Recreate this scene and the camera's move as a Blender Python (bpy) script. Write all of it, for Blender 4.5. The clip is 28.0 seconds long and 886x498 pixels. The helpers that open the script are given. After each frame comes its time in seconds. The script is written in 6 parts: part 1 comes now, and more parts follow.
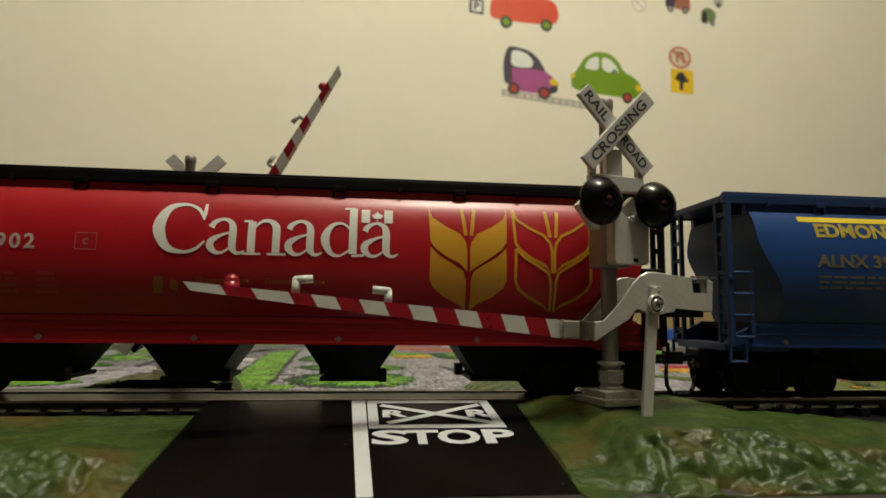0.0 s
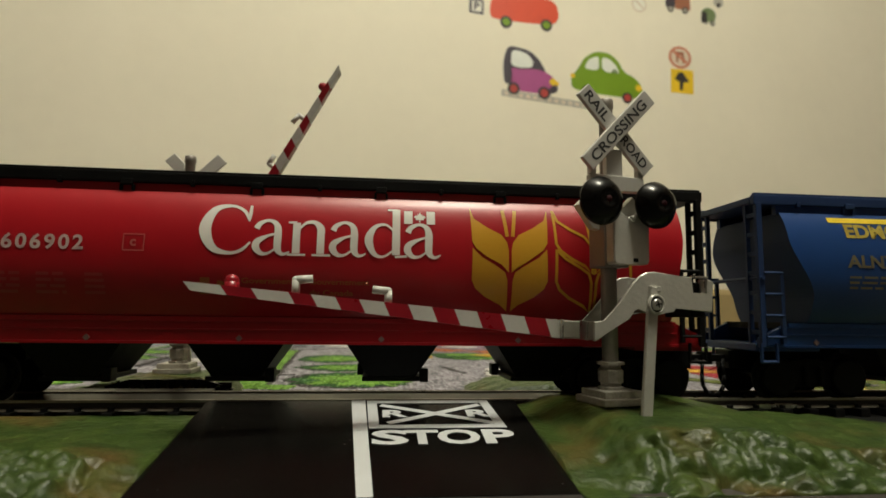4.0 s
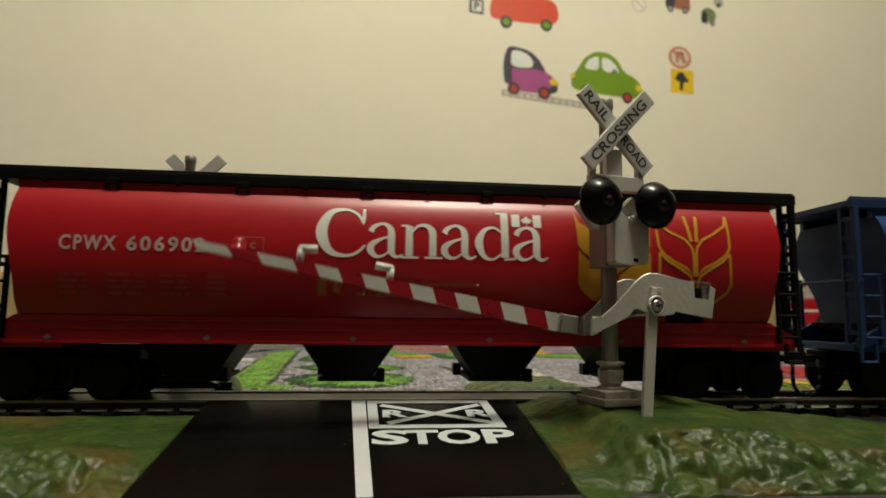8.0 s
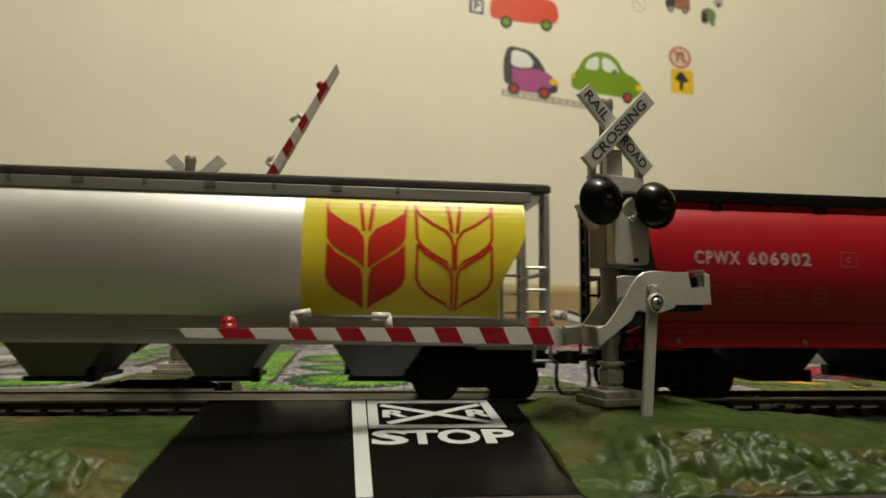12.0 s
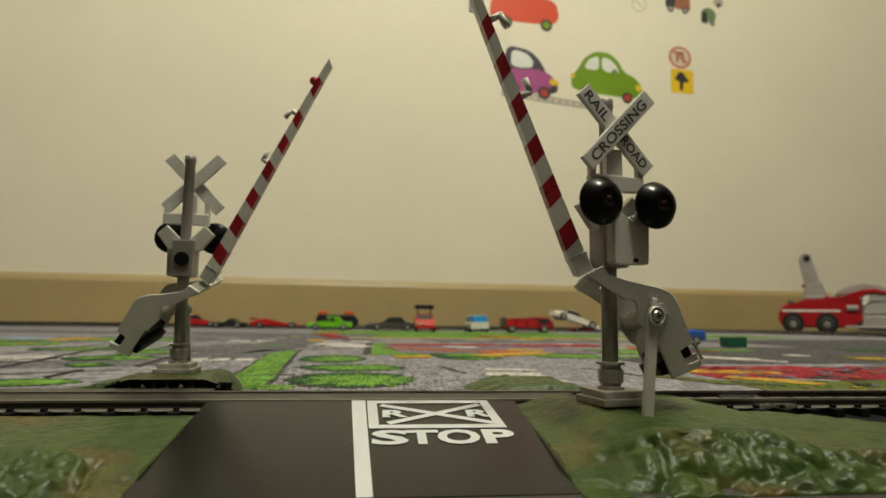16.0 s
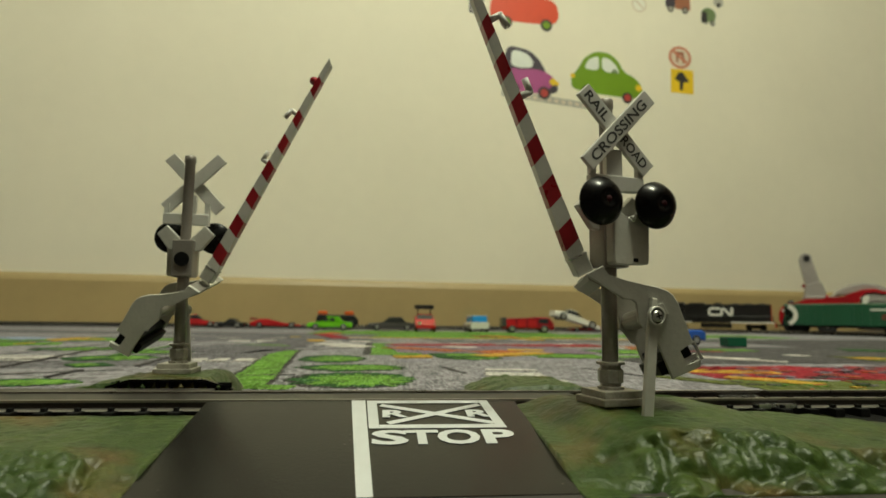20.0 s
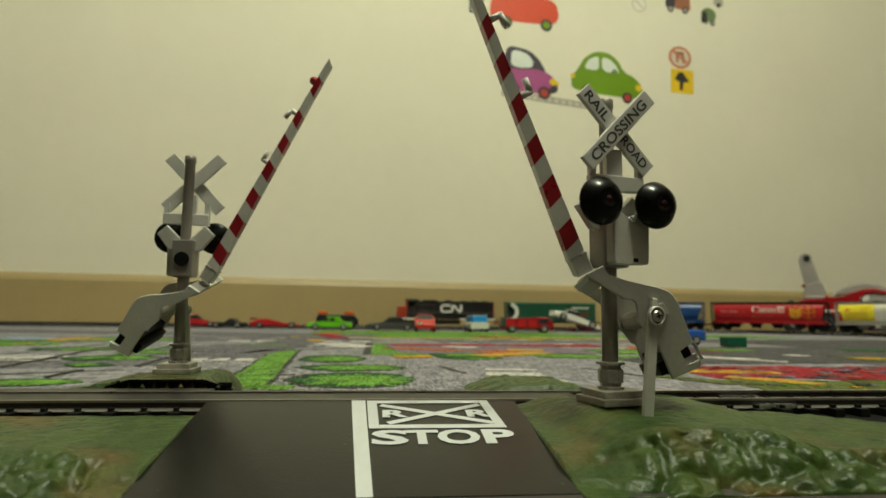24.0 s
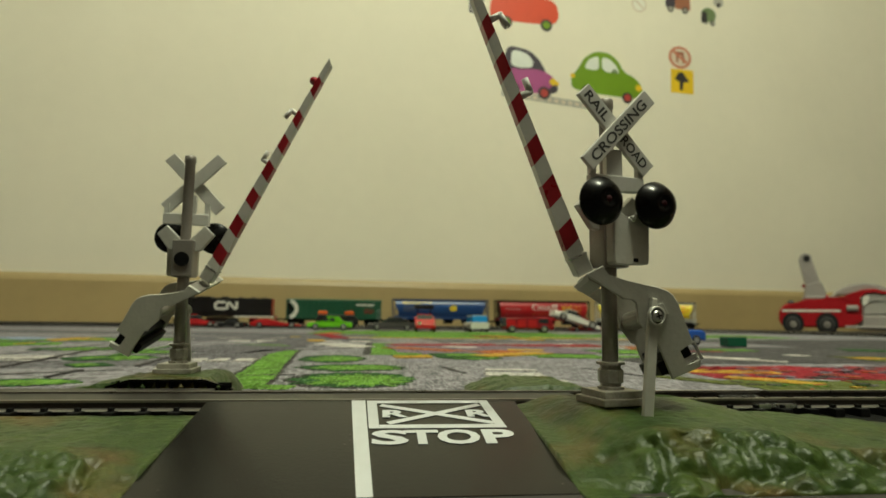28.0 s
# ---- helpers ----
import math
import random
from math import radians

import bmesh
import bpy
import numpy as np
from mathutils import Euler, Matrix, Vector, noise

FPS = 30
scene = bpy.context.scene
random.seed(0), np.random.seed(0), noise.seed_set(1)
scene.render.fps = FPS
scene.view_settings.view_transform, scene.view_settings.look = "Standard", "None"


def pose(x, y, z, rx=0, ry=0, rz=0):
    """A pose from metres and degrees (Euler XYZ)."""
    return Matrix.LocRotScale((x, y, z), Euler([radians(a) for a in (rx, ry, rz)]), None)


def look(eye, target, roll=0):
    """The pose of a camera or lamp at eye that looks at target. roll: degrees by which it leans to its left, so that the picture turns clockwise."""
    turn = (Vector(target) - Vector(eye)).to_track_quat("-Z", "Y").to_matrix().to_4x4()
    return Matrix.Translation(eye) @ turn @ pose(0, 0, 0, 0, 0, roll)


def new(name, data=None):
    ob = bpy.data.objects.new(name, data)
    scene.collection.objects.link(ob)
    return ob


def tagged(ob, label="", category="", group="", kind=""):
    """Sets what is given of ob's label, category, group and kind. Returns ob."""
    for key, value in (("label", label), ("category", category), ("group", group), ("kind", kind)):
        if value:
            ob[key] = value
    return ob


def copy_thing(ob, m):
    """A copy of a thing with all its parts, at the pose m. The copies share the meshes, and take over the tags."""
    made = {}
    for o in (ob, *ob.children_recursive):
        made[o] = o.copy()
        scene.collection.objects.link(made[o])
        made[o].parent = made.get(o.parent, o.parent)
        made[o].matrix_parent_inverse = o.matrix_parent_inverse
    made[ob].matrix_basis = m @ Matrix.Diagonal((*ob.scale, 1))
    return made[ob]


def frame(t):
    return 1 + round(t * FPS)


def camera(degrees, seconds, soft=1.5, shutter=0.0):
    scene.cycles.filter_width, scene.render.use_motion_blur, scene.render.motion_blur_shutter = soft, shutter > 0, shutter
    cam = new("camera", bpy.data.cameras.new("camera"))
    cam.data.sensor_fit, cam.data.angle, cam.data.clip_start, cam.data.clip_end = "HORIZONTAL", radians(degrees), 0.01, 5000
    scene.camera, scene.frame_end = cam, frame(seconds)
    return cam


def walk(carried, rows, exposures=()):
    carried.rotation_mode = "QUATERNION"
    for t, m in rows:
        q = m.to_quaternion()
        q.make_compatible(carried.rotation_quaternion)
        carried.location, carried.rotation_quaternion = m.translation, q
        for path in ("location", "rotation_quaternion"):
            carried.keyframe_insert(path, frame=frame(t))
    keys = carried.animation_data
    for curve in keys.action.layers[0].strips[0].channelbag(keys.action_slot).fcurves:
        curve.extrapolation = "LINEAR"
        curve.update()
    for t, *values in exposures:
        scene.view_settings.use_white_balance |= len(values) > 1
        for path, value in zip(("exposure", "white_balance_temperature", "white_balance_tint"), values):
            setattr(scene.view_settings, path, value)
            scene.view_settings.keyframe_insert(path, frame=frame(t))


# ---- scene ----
# The camera stands still on the floor, a hand's width from a model railway.
cam = camera(73.76, 28.0, soft=1.6, shutter=0.5)
TURN, TILT, LEAN = math.radians(6.37), math.atan(118 / 1045), 0.71
EYE = Vector((0.0, -0.1628, 0.0303))
# the lens is focused on the near signal and the passing cars; the far side of the room is soft
cam.data.dof.use_dof, cam.data.dof.focus_distance, cam.data.dof.aperture_fstop = True, 0.142, 29.0
AIM = EYE + Vector((math.sin(TURN) * math.cos(TILT), math.cos(TURN) * math.cos(TILT), math.sin(TILT)))
# the picture turns a little greener while the far train comes round
walk(cam, [(0.0, look(EYE, AIM, LEAN)), (28.0, look(EYE, AIM, LEAN))],
     exposures=[(0.0, 0.0, 6500, 10), (14.5, 0.0, 6500, 9), (17.0, 0.0, 6500, 5), (20.0, 0.0, 6500, -3), (28.0, 0.0, 6500, -5)])

# ---- light: one warm ceiling lamp with three bulbs in a closed room ----
world = bpy.data.worlds.new("world")
scene.world = world
world.use_nodes = True
world.node_tree.nodes["Background"].inputs[0].default_value = (1.0, 0.86, 0.66, 1)
world.node_tree.nodes["Background"].inputs[1].default_value = 0.0
LAMP_AT = Vector((0.30, -0.46, 2.2))
BULBS = [Vector((0.13 * math.cos(a), 0.13 * math.sin(a), 0.0)) for a in (0.5, 2.6, 4.7)]
for b in BULBS:
    ld = bpy.data.lights.new("bulb_light", "POINT")
    ld.energy, ld.shadow_soft_size, ld.color = 40.0, 0.045, (1.0, 0.97, 0.80)
    lo = new("bulb_light", ld)
    lo.location = LAMP_AT + b + Vector((0, 0, -0.02))


# ---- materials ----
def mat(name, col, rough=0.5, metal=0.0, vary=0.12, scale=40.0, bump=0.0, bscale=300.0, col2=None, spec=0.5, emit=0.0, coat=0.0, per_piece=0.0):
    """A painted or moulded surface: two scales of colour variation, uneven gloss and fine relief."""
    m = bpy.data.materials.new(name)
    m.use_nodes = True
    nt = m.node_tree
    N, L = nt.nodes, nt.links
    p = N["Principled BSDF"]
    p.inputs["Metallic"].default_value = metal
    p.inputs["Specular IOR Level"].default_value = spec
    p.inputs["Coat Weight"].default_value = coat
    tc = N.new("ShaderNodeTexCoord")
    n1 = N.new("ShaderNodeTexNoise")
    n1.inputs["Scale"].default_value, n1.inputs["Detail"].default_value = scale, 6
    n2 = N.new("ShaderNodeTexNoise")
    n2.inputs["Scale"].default_value, n2.inputs["Detail"].default_value = scale * 9, 3
    L.new(tc.outputs["Object"], n1.inputs["Vector"])
    L.new(tc.outputs["Object"], n2.inputs["Vector"])
    mixf = N.new("ShaderNodeMath")
    mixf.operation = "MULTIPLY_ADD"
    L.new(n2.outputs["Fac"], mixf.inputs[0])
    mixf.inputs[1].default_value = 0.35
    L.new(n1.outputs["Fac"], mixf.inputs[2])
    ramp = N.new("ShaderNodeValToRGB")
    c2 = col2 or [c * (1 - vary) for c in col]
    c1 = col if col2 else [min(1, c * (1 + vary)) for c in col]
    ramp.color_ramp.elements[0].position, ramp.color_ramp.elements[1].position = 0.5, 0.85
    ramp.color_ramp.elements[0].color, ramp.color_ramp.elements[1].color = (*c2, 1), (*c1, 1)
    L.new(mixf.outputs[0], ramp.inputs["Fac"])
    out = ramp.outputs["Color"]
    if per_piece:
        oi = N.new("ShaderNodeObjectInfo")
        hs = N.new("ShaderNodeHueSaturation")
        mr = N.new("ShaderNodeMapRange")
        mr.inputs["To Min"].default_value, mr.inputs["To Max"].default_value = 1 - per_piece, 1 + per_piece
        L.new(oi.outputs["Random"], mr.inputs["Value"])
        L.new(mr.outputs["Result"], hs.inputs["Value"])
        L.new(out, hs.inputs["Color"])
        out = hs.outputs["Color"]
    L.new(out, p.inputs["Base Color"])
    rr = N.new("ShaderNodeMapRange")
    rr.inputs["To Min"].default_value, rr.inputs["To Max"].default_value = max(0.02, rough - 0.08), min(1, rough + 0.08)
    L.new(n1.outputs["Fac"], rr.inputs["Value"])
    L.new(rr.outputs["Result"], p.inputs["Roughness"])
    if bump:
        nb = N.new("ShaderNodeTexNoise")
        nb.inputs["Scale"].default_value, nb.inputs["Detail"].default_value = bscale, 4
        L.new(tc.outputs["Object"], nb.inputs["Vector"])
        bp = N.new("ShaderNodeBump")
        bp.inputs["Strength"].default_value, bp.inputs["Distance"].default_value = min(1.0, bump), 0.001
        L.new(nb.outputs["Fac"], bp.inputs["Height"])
        L.new(bp.outputs["Normal"], p.inputs["Normal"])
    if emit:
        p.inputs["Emission Color"].default_value = (*col, 1)
        p.inputs["Emission Strength"].default_value = emit
    return m


M = {}
M["wall"] = mat("wall_paint", (0.80, 0.745, 0.60), 0.75, vary=0.025, scale=3, bump=0.25, bscale=160)
# dark brown for the unseen walls, chosen to keep fill light low
M["unseen_wall"] = mat("dark_unseen_wall", (0.10, 0.065, 0.04), 0.45, vary=0.3, scale=6)
M["ceiling"] = mat("ceiling_paint", (0.82, 0.80, 0.75), 0.9, vary=0.02, scale=4)
M["baseboard"] = mat("tan_baseboard_paint", (0.41, 0.31, 0.145), 0.45, vary=0.05, scale=6)
M["floor"] = mat("dark_floor", (0.035, 0.03, 0.028), 0.5, vary=0.25, scale=20)
M["silver"] = mat("silver_plastic", (0.53, 0.52, 0.465), 0.36, 0.25, vary=0.07, scale=120, bump=0.1, bscale=900)
M["silver_dull"] = mat("grey_metal_plastic", (0.30, 0.275, 0.245), 0.42, 0.45, vary=0.08, scale=120)
M["silver_worn"] = mat("worn_silver_foot", (0.36, 0.34, 0.29), 0.38, 0.35, vary=0.22, scale=220, bump=0.25, bscale=700)
M["silver_bright"] = mat("bright_screw_metal", (0.62, 0.61, 0.58), 0.28, 0.9, vary=0.06, scale=200)
M["sign_face"] = mat("silver_white_sign", (0.60, 0.59, 0.545), 0.45, 0.15, vary=0.05, scale=150)
M["black_gloss"] = mat("glossy_black_plastic", (0.003, 0.003, 0.003), 0.22, spec=0.22, vary=0.1, scale=60)
M["black"] = mat("black_plastic", (0.004, 0.004, 0.004), 0.5, spec=0.14, vary=0.3, scale=90)
M["letter"] = mat("black_letters", (0.03, 0.03, 0.028), 0.6)
M["lens"] = mat("dark_red_lens", (0.03, 0.002, 0.005), 0.6, spec=0.2)
M["gate_red"] = mat("gate_red_paint", (0.30, 0.007, 0.016), 0.3, vary=0.12, scale=200)
M["gate_white"] = mat("gate_white_paint", (0.62, 0.61, 0.56), 0.4, vary=0.06, scale=200)
M["road"] = mat("black_road_plastic", (0.005, 0.0045, 0.004), 0.20, spec=0.18, vary=0.2, scale=50, bump=0.05, bscale=1500)
M["road_white"] = mat("white_road_print", (0.50, 0.515, 0.525), 0.5, vary=0.04, scale=200)
M["rail"] = mat("steel_rail", (0.30, 0.27, 0.24), 0.3, 0.85, vary=0.2, scale=90)
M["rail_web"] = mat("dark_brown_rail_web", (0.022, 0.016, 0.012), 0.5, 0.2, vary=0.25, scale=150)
# the bright light on the rail foot is put into its pale colour
M["rail_foot"] = mat("pale_lit_rail_foot", (0.72, 0.68, 0.58), 0.5, 0.1, vary=0.15, scale=150)
M["tie"] = mat("black_plastic_tie", (0.004, 0.004, 0.004), 0.6, spec=0.2, vary=0.3, scale=200)
M["roadbed"] = mat("dark_roadbed", (0.005, 0.005, 0.0045), 0.8, spec=0.15, vary=0.3, scale=120, bump=0.4, bscale=800)
M["infill"] = mat("grey_crossing_plate", (0.016, 0.014, 0.013), 0.34, spec=0.14, vary=0.15, scale=60)
M["red"] = mat("red_car_paint", (0.38, 0.0045, 0.011), 0.36, vary=0.015, scale=30)
M["blue_end"] = mat("dark_blue_frame_paint", (0.015, 0.038, 0.115), 0.5, spec=0.3, vary=0.06, scale=60)
M["blue"] = mat("blue_car_paint", (0.012, 0.052, 0.19), 0.32, vary=0.015, scale=30)
M["car_grey"] = mat("light_grey_car_paint", (0.94, 0.93, 0.90), 0.47, 0.96, vary=0.01, scale=30)
M["car_grey_dark"] = mat("grey_car_frame", (0.50, 0.495, 0.46), 0.36, 0.7, vary=0.06, scale=60)
# darker grey with the underside's shade painted in; the rim clips share it
M["car_grey_under"] = mat("shaded_grey_car_hoppers", (0.155, 0.155, 0.145), 0.45, 0.3, vary=0.06, scale=60)
# the shadow gap below the grey car's top edge, painted as a dark rim
M["rim_dark"] = mat("rim_shadow_gap", (0.051, 0.044, 0.037), 0.55, spec=0.2, vary=0.25, scale=150)
# the unlit look of the sloping end sheets is put into this darker grey
M["grey_end_shade"] = mat("shaded_grey_end_sheet", (0.20, 0.19, 0.172), 0.5, 0.1, vary=0.08, scale=60)
M["yellow"] = mat("yellow_car_paint", (0.82, 0.68, 0.04), 0.36, vary=0.01, scale=30)
M["gold"] = mat("gold_print", (0.58, 0.30, 0.02), 0.35, vary=0.04, scale=90)
M["gold_faint"] = mat("faint_gold_print", (0.36, 0.11, 0.02), 0.35, vary=0.06, scale=90)
M["red_print"] = mat("red_print", (0.62, 0.03, 0.015), 0.32, vary=0.04, scale=90)
M["white_print"] = mat("white_print", (0.74, 0.72, 0.66), 0.4, vary=0.03, scale=90)
M["number_print"] = mat("worn_white_number_print", (0.50, 0.36, 0.34), 0.45, vary=0.2, scale=400)
M["faint_print"] = mat("faint_small_print", (0.36, 0.035, 0.035), 0.4)
M["square_print"] = mat("pale_red_mark", (0.48, 0.13, 0.11), 0.4)
M["yellow_print"] = mat("yellow_print", (0.74, 0.55, 0.03), 0.4)
M["sill_dot"] = mat("pale_sill_mark", (0.22, 0.14, 0.13), 0.5)
M["faded_yellow"] = mat("faded_yellow_print", (0.42, 0.32, 0.05), 0.45, vary=0.15, scale=300)
M["faded_gold"] = mat("faded_gold_print", (0.17, 0.14, 0.075), 0.45, vary=0.2, scale=300)
M["wheel"] = mat("black_wheel", (0.004, 0.004, 0.004), 0.45, 0.0, spec=0.15, vary=0.3, scale=150)
M["green_car"] = mat("dark_green_car_paint", (0.018, 0.085, 0.045), 0.32, vary=0.06, scale=30)
M["loco_black"] = mat("black_engine_paint", (0.008, 0.007, 0.007), 0.35, vary=0.2, scale=40)
M["loco_red"] = mat("orange_red_engine_paint", (0.375, 0.034, 0.009), 0.35, vary=0.06, scale=40)
M["bulb"] = mat("glowing_bulb", (1.0, 0.83, 0.58), 0.5, emit=30.0)
M["brass"] = mat("lamp_metal", (0.35, 0.3, 0.2), 0.35, 0.9)


# ---- building helpers ----
def mesh_of(name, bm, material, smooth=False):
    bmesh.ops.recalc_face_normals(bm, faces=bm.faces)
    me = bpy.data.meshes.new(name)
    bm.to_mesh(me)
    bm.free()
    mats = material if isinstance(material, (list, tuple)) else [material]
    for x in mats:
        me.materials.append(x)
    if smooth:
        for f in me.polygons:
            f.use_smooth = True
    return me


def part(name, bm, material, parent=None, label="", smooth=False, at=None, kind=""):
    ob = new(name, mesh_of(name, bm, material, smooth))
    ob.parent = parent
    if at is not None:
        ob.matrix_basis = at
    return tagged(ob, label=label, kind=kind)


def thing(name, label, category, at=None, group="", kind=""):
    ob = new(name)
    ob.empty_display_size = 0.01
    if at is not None:
        ob.matrix_basis = at
    return tagged(ob, label, category, group, kind)


def B():
    return bmesh.new()


def box(bm, x0, x1, y0, y1, z0, z1, bev=0.0, m=None):
    vs = [bm.verts.new(v) for v in ((x0, y0, z0), (x1, y0, z0), (x1, y1, z0), (x0, y1, z0), (x0, y0, z1), (x1, y0, z1), (x1, y1, z1), (x0, y1, z1))]
    fs = [bm.faces.new([vs[i] for i in q]) for q in ((3, 2, 1, 0), (4, 5, 6, 7), (0, 1, 5, 4), (1, 2, 6, 5), (2, 3, 7, 6), (3, 0, 4, 7))]
    if m is not None:
        bmesh.ops.transform(bm, matrix=m, verts=vs)
    if bev:
        es = {e for f in fs for e in f.edges}
        bmesh.ops.bevel(bm, geom=list(es), offset=bev, segments=2, affect="EDGES", profile=0.6)
    return bm


def prism(bm, pts, y0, y1, bev=0.0, axis="y"):
    """A polygon given in x and z, thick from y0 to y1 (or in x and y, thick in z)."""
    def v3(a, b, c):
        return (a, c, b) if axis == "y" else (a, b, c) if axis == "z" else (c, a, b)
    lo = [bm.verts.new(v3(a, b, y0)) for a, b in pts]
    hi = [bm.verts.new(v3(a, b, y1)) for a, b in pts]
    fs = [bm.faces.new(lo), bm.faces.new(hi[::-1])]
    n = len(pts)
    for i in range(n):
        fs.append(bm.faces.new((lo[i], hi[i], hi[(i + 1) % n], lo[(i + 1) % n])))
    if bev:
        es = [e for e in {e for f in fs[:2] for e in f.edges}]
        bmesh.ops.bevel(bm, geom=es, offset=bev, segments=1, affect="EDGES")
    return bm


def rod(bm, p0, p1, r0, r1=None, seg=12, caps=True):
    p0, p1 = Vector(p0), Vector(p1)
    r1 = r0 if r1 is None else r1
    q = (p1 - p0).to_track_quat("Z", "Y").to_matrix()
    rings = []
    for p, r in ((p0, r0), (p1, r1)):
        rings.append([bm.verts.new(p + q @ Vector((r * math.cos(2 * math.pi * i / seg), r * math.sin(2 * math.pi * i / seg), 0))) for i in range(seg)])
    for i in range(seg):
        bm.faces.new((rings[0][i], rings[0][(i + 1) % seg], rings[1][(i + 1) % seg], rings[1][i]))
    if caps:
        bm.faces.new(rings[0][::-1])
        bm.faces.new(rings[1])
    return bm


def pipe(bm, pts, r, seg=8):
    for a, b in zip(pts[:-1], pts[1:]):
        rod(bm, a, b, r, seg=seg)
    for p in pts[1:-1]:
        bmesh.ops.create_uvsphere(bm, u_segments=seg, v_segments=6, radius=r, matrix=Matrix.Translation(p))
    return bm


def lathe(bm, prof, seg=24, m=None):
    """Turns a profile of (radius, height) pairs round the z axis."""
    rings, made = [], []
    for r, z in prof:
        if r < 1e-6:
            rings.append([bm.verts.new((0, 0, z))])
        else:
            rings.append([bm.verts.new((r * math.cos(2 * math.pi * i / seg), r * math.sin(2 * math.pi * i / seg), z)) for i in range(seg)])
        made += rings[-1]
    for a, b in zip(rings[:-1], rings[1:]):
        for i in range(seg):
            j = (i + 1) % seg
            if len(a) == 1 and len(b) == 1:
                continue
            if len(a) == 1:
                bm.faces.new((a[0], b[i], b[j]))
            elif len(b) == 1:
                bm.faces.new((a[i], b[0], a[j]))
            else:
                bm.faces.new((a[i], b[i], b[j], a[j]))
    if m is not None:
        bmesh.ops.transform(bm, matrix=m, verts=made)
    return bm


def ribbon(bm, pts, w):
    """A flat stroke in the x-z plane."""
    pts = [Vector((a, 0, b)) for a, b in pts]
    ls = []
    for i, p in enumerate(pts):
        d = (pts[min(i + 1, len(pts) - 1)] - pts[max(i - 1, 0)]).normalized()
        nrm = Vector((-d.z, 0, d.x)) * (w / 2)
        ls.append((bm.verts.new(p + nrm), bm.verts.new(p - nrm)))
    for (a, b), (c, d) in zip(ls[:-1], ls[1:]):
        bm.faces.new((a, b, d, c))
    return bm


def flat(bm, pts):
    bm.faces.new([bm.verts.new((a, 0, b)) for a, b in pts])
    return bm


def lettering(words, size, bold=0.0, width=None, space=1.0):
    """A flat bmesh of the words in the x-z plane, from the origin to the right, of that capital height."""
    cu = bpy.data.curves.new("words", "FONT")
    cu.body, cu.size, cu.offset, cu.resolution_u, cu.space_character = words, size / 0.7, bold, 3, space
    ob = bpy.data.objects.new("words", cu)
    me = bpy.data.meshes.new_from_object(ob)
    bm = bmesh.new()
    bm.from_mesh(me)
    bpy.data.objects.remove(ob)
    bpy.data.curves.remove(cu)
    bpy.data.meshes.remove(me)
    xs = [v.co.x for v in bm.verts]
    x0, k = min(xs), (width / (max(xs) - min(xs)) if width else 1.0)
    for v in bm.verts:
        v.co = ((v.co.x - x0) * k, 0, v.co.y)
    return bm


def shift(bm, dx=0, dy=0, dz=0):
    bmesh.ops.translate(bm, vec=(dx, dy, dz), verts=bm.verts)
    return bm


def squash(bm, k):
    for v in bm.verts:
        v.co.z *= k
    return bm


# ---- the room ----
def room():
    bm = box(B(), -2.2, 2.6, -5.0, 2.0, -0.05, 0.0)
    tagged(part("floor", bm, M["floor"]), "dark smooth floor under the play rug", "floor", kind="structure")
    ang = math.atan(0.1165)
    m = Matrix.Translation((-0.83, 1.20, 0)) @ Matrix.Rotation(ang, 4, "Z")
    tagged(part("wall_north", box(B(), -1.6, 3.6, 0, 0.1, 0, 2.45), M["wall"], at=m), "cream painted wall with car stickers above a tan baseboard", "wall", kind="structure")
    bm = prism(B(), [(-0.012, 0.0), (0, 0.0), (0, 0.1135), (-0.004, 0.1135), (-0.009, 0.106), (-0.012, 0.098)], -1.6, 3.6, axis="x")
    tagged(part("baseboard", bm, M["baseboard"], at=m), "tan painted wooden baseboard along the wall", "baseboard", kind="structure")
    # three added walls out of view, dark so that little light bounces back
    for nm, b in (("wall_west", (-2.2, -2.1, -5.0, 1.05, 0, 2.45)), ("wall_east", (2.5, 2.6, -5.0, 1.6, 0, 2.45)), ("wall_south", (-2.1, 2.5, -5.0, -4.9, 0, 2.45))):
        tagged(part(nm, box(B(), *b), M["unseen_wall"]), "unseen dark wall added to hold down bounced light", "wall", kind="structure")
    tagged(part("ceiling", box(B(), -2.2, 2.6, -5.0, 2.0, 2.45, 2.5), M["ceiling"]), "plain white painted ceiling", "ceiling", kind="structure")
    lamp = thing("ceiling_lamp", "warm ceiling lamp with three round bulbs", "lamp", Matrix.Translation(LAMP_AT))
    bm = lathe(B(), [(0.0, 0.25), (0.09, 0.25), (0.09, 0.23), (0.02, 0.22), (0.012, 0.1), (0.012, 0.06), (0, 0.06)])
    part("canopy", bm, M["brass"], lamp, smooth=True)
    for b in BULBS:
        arm = part("arm", rod(B(), (0, 0, 0.07), b + Vector((0, 0, 0.07)), 0.006), M["brass"], lamp)
        part("bulb", lathe(B(), [(0, 0.065), (0.014, 0.06), (0.02, 0.05), (0.026, 0.042), (0.014, 0.03), (0, 0.028)], 16, Matrix.Translation(b)), M["bulb"], lamp, smooth=True)


room()


# ---- the oval of track ----
RAIL_Z, R_CURVE, X_RIGHT, X_LEFT = 0.009, 0.55, 0.40, -1.0
HALF_TURN = math.pi * R_CURVE
LAP = 2 * (X_RIGHT - X_LEFT) + 2 * HALF_TURN


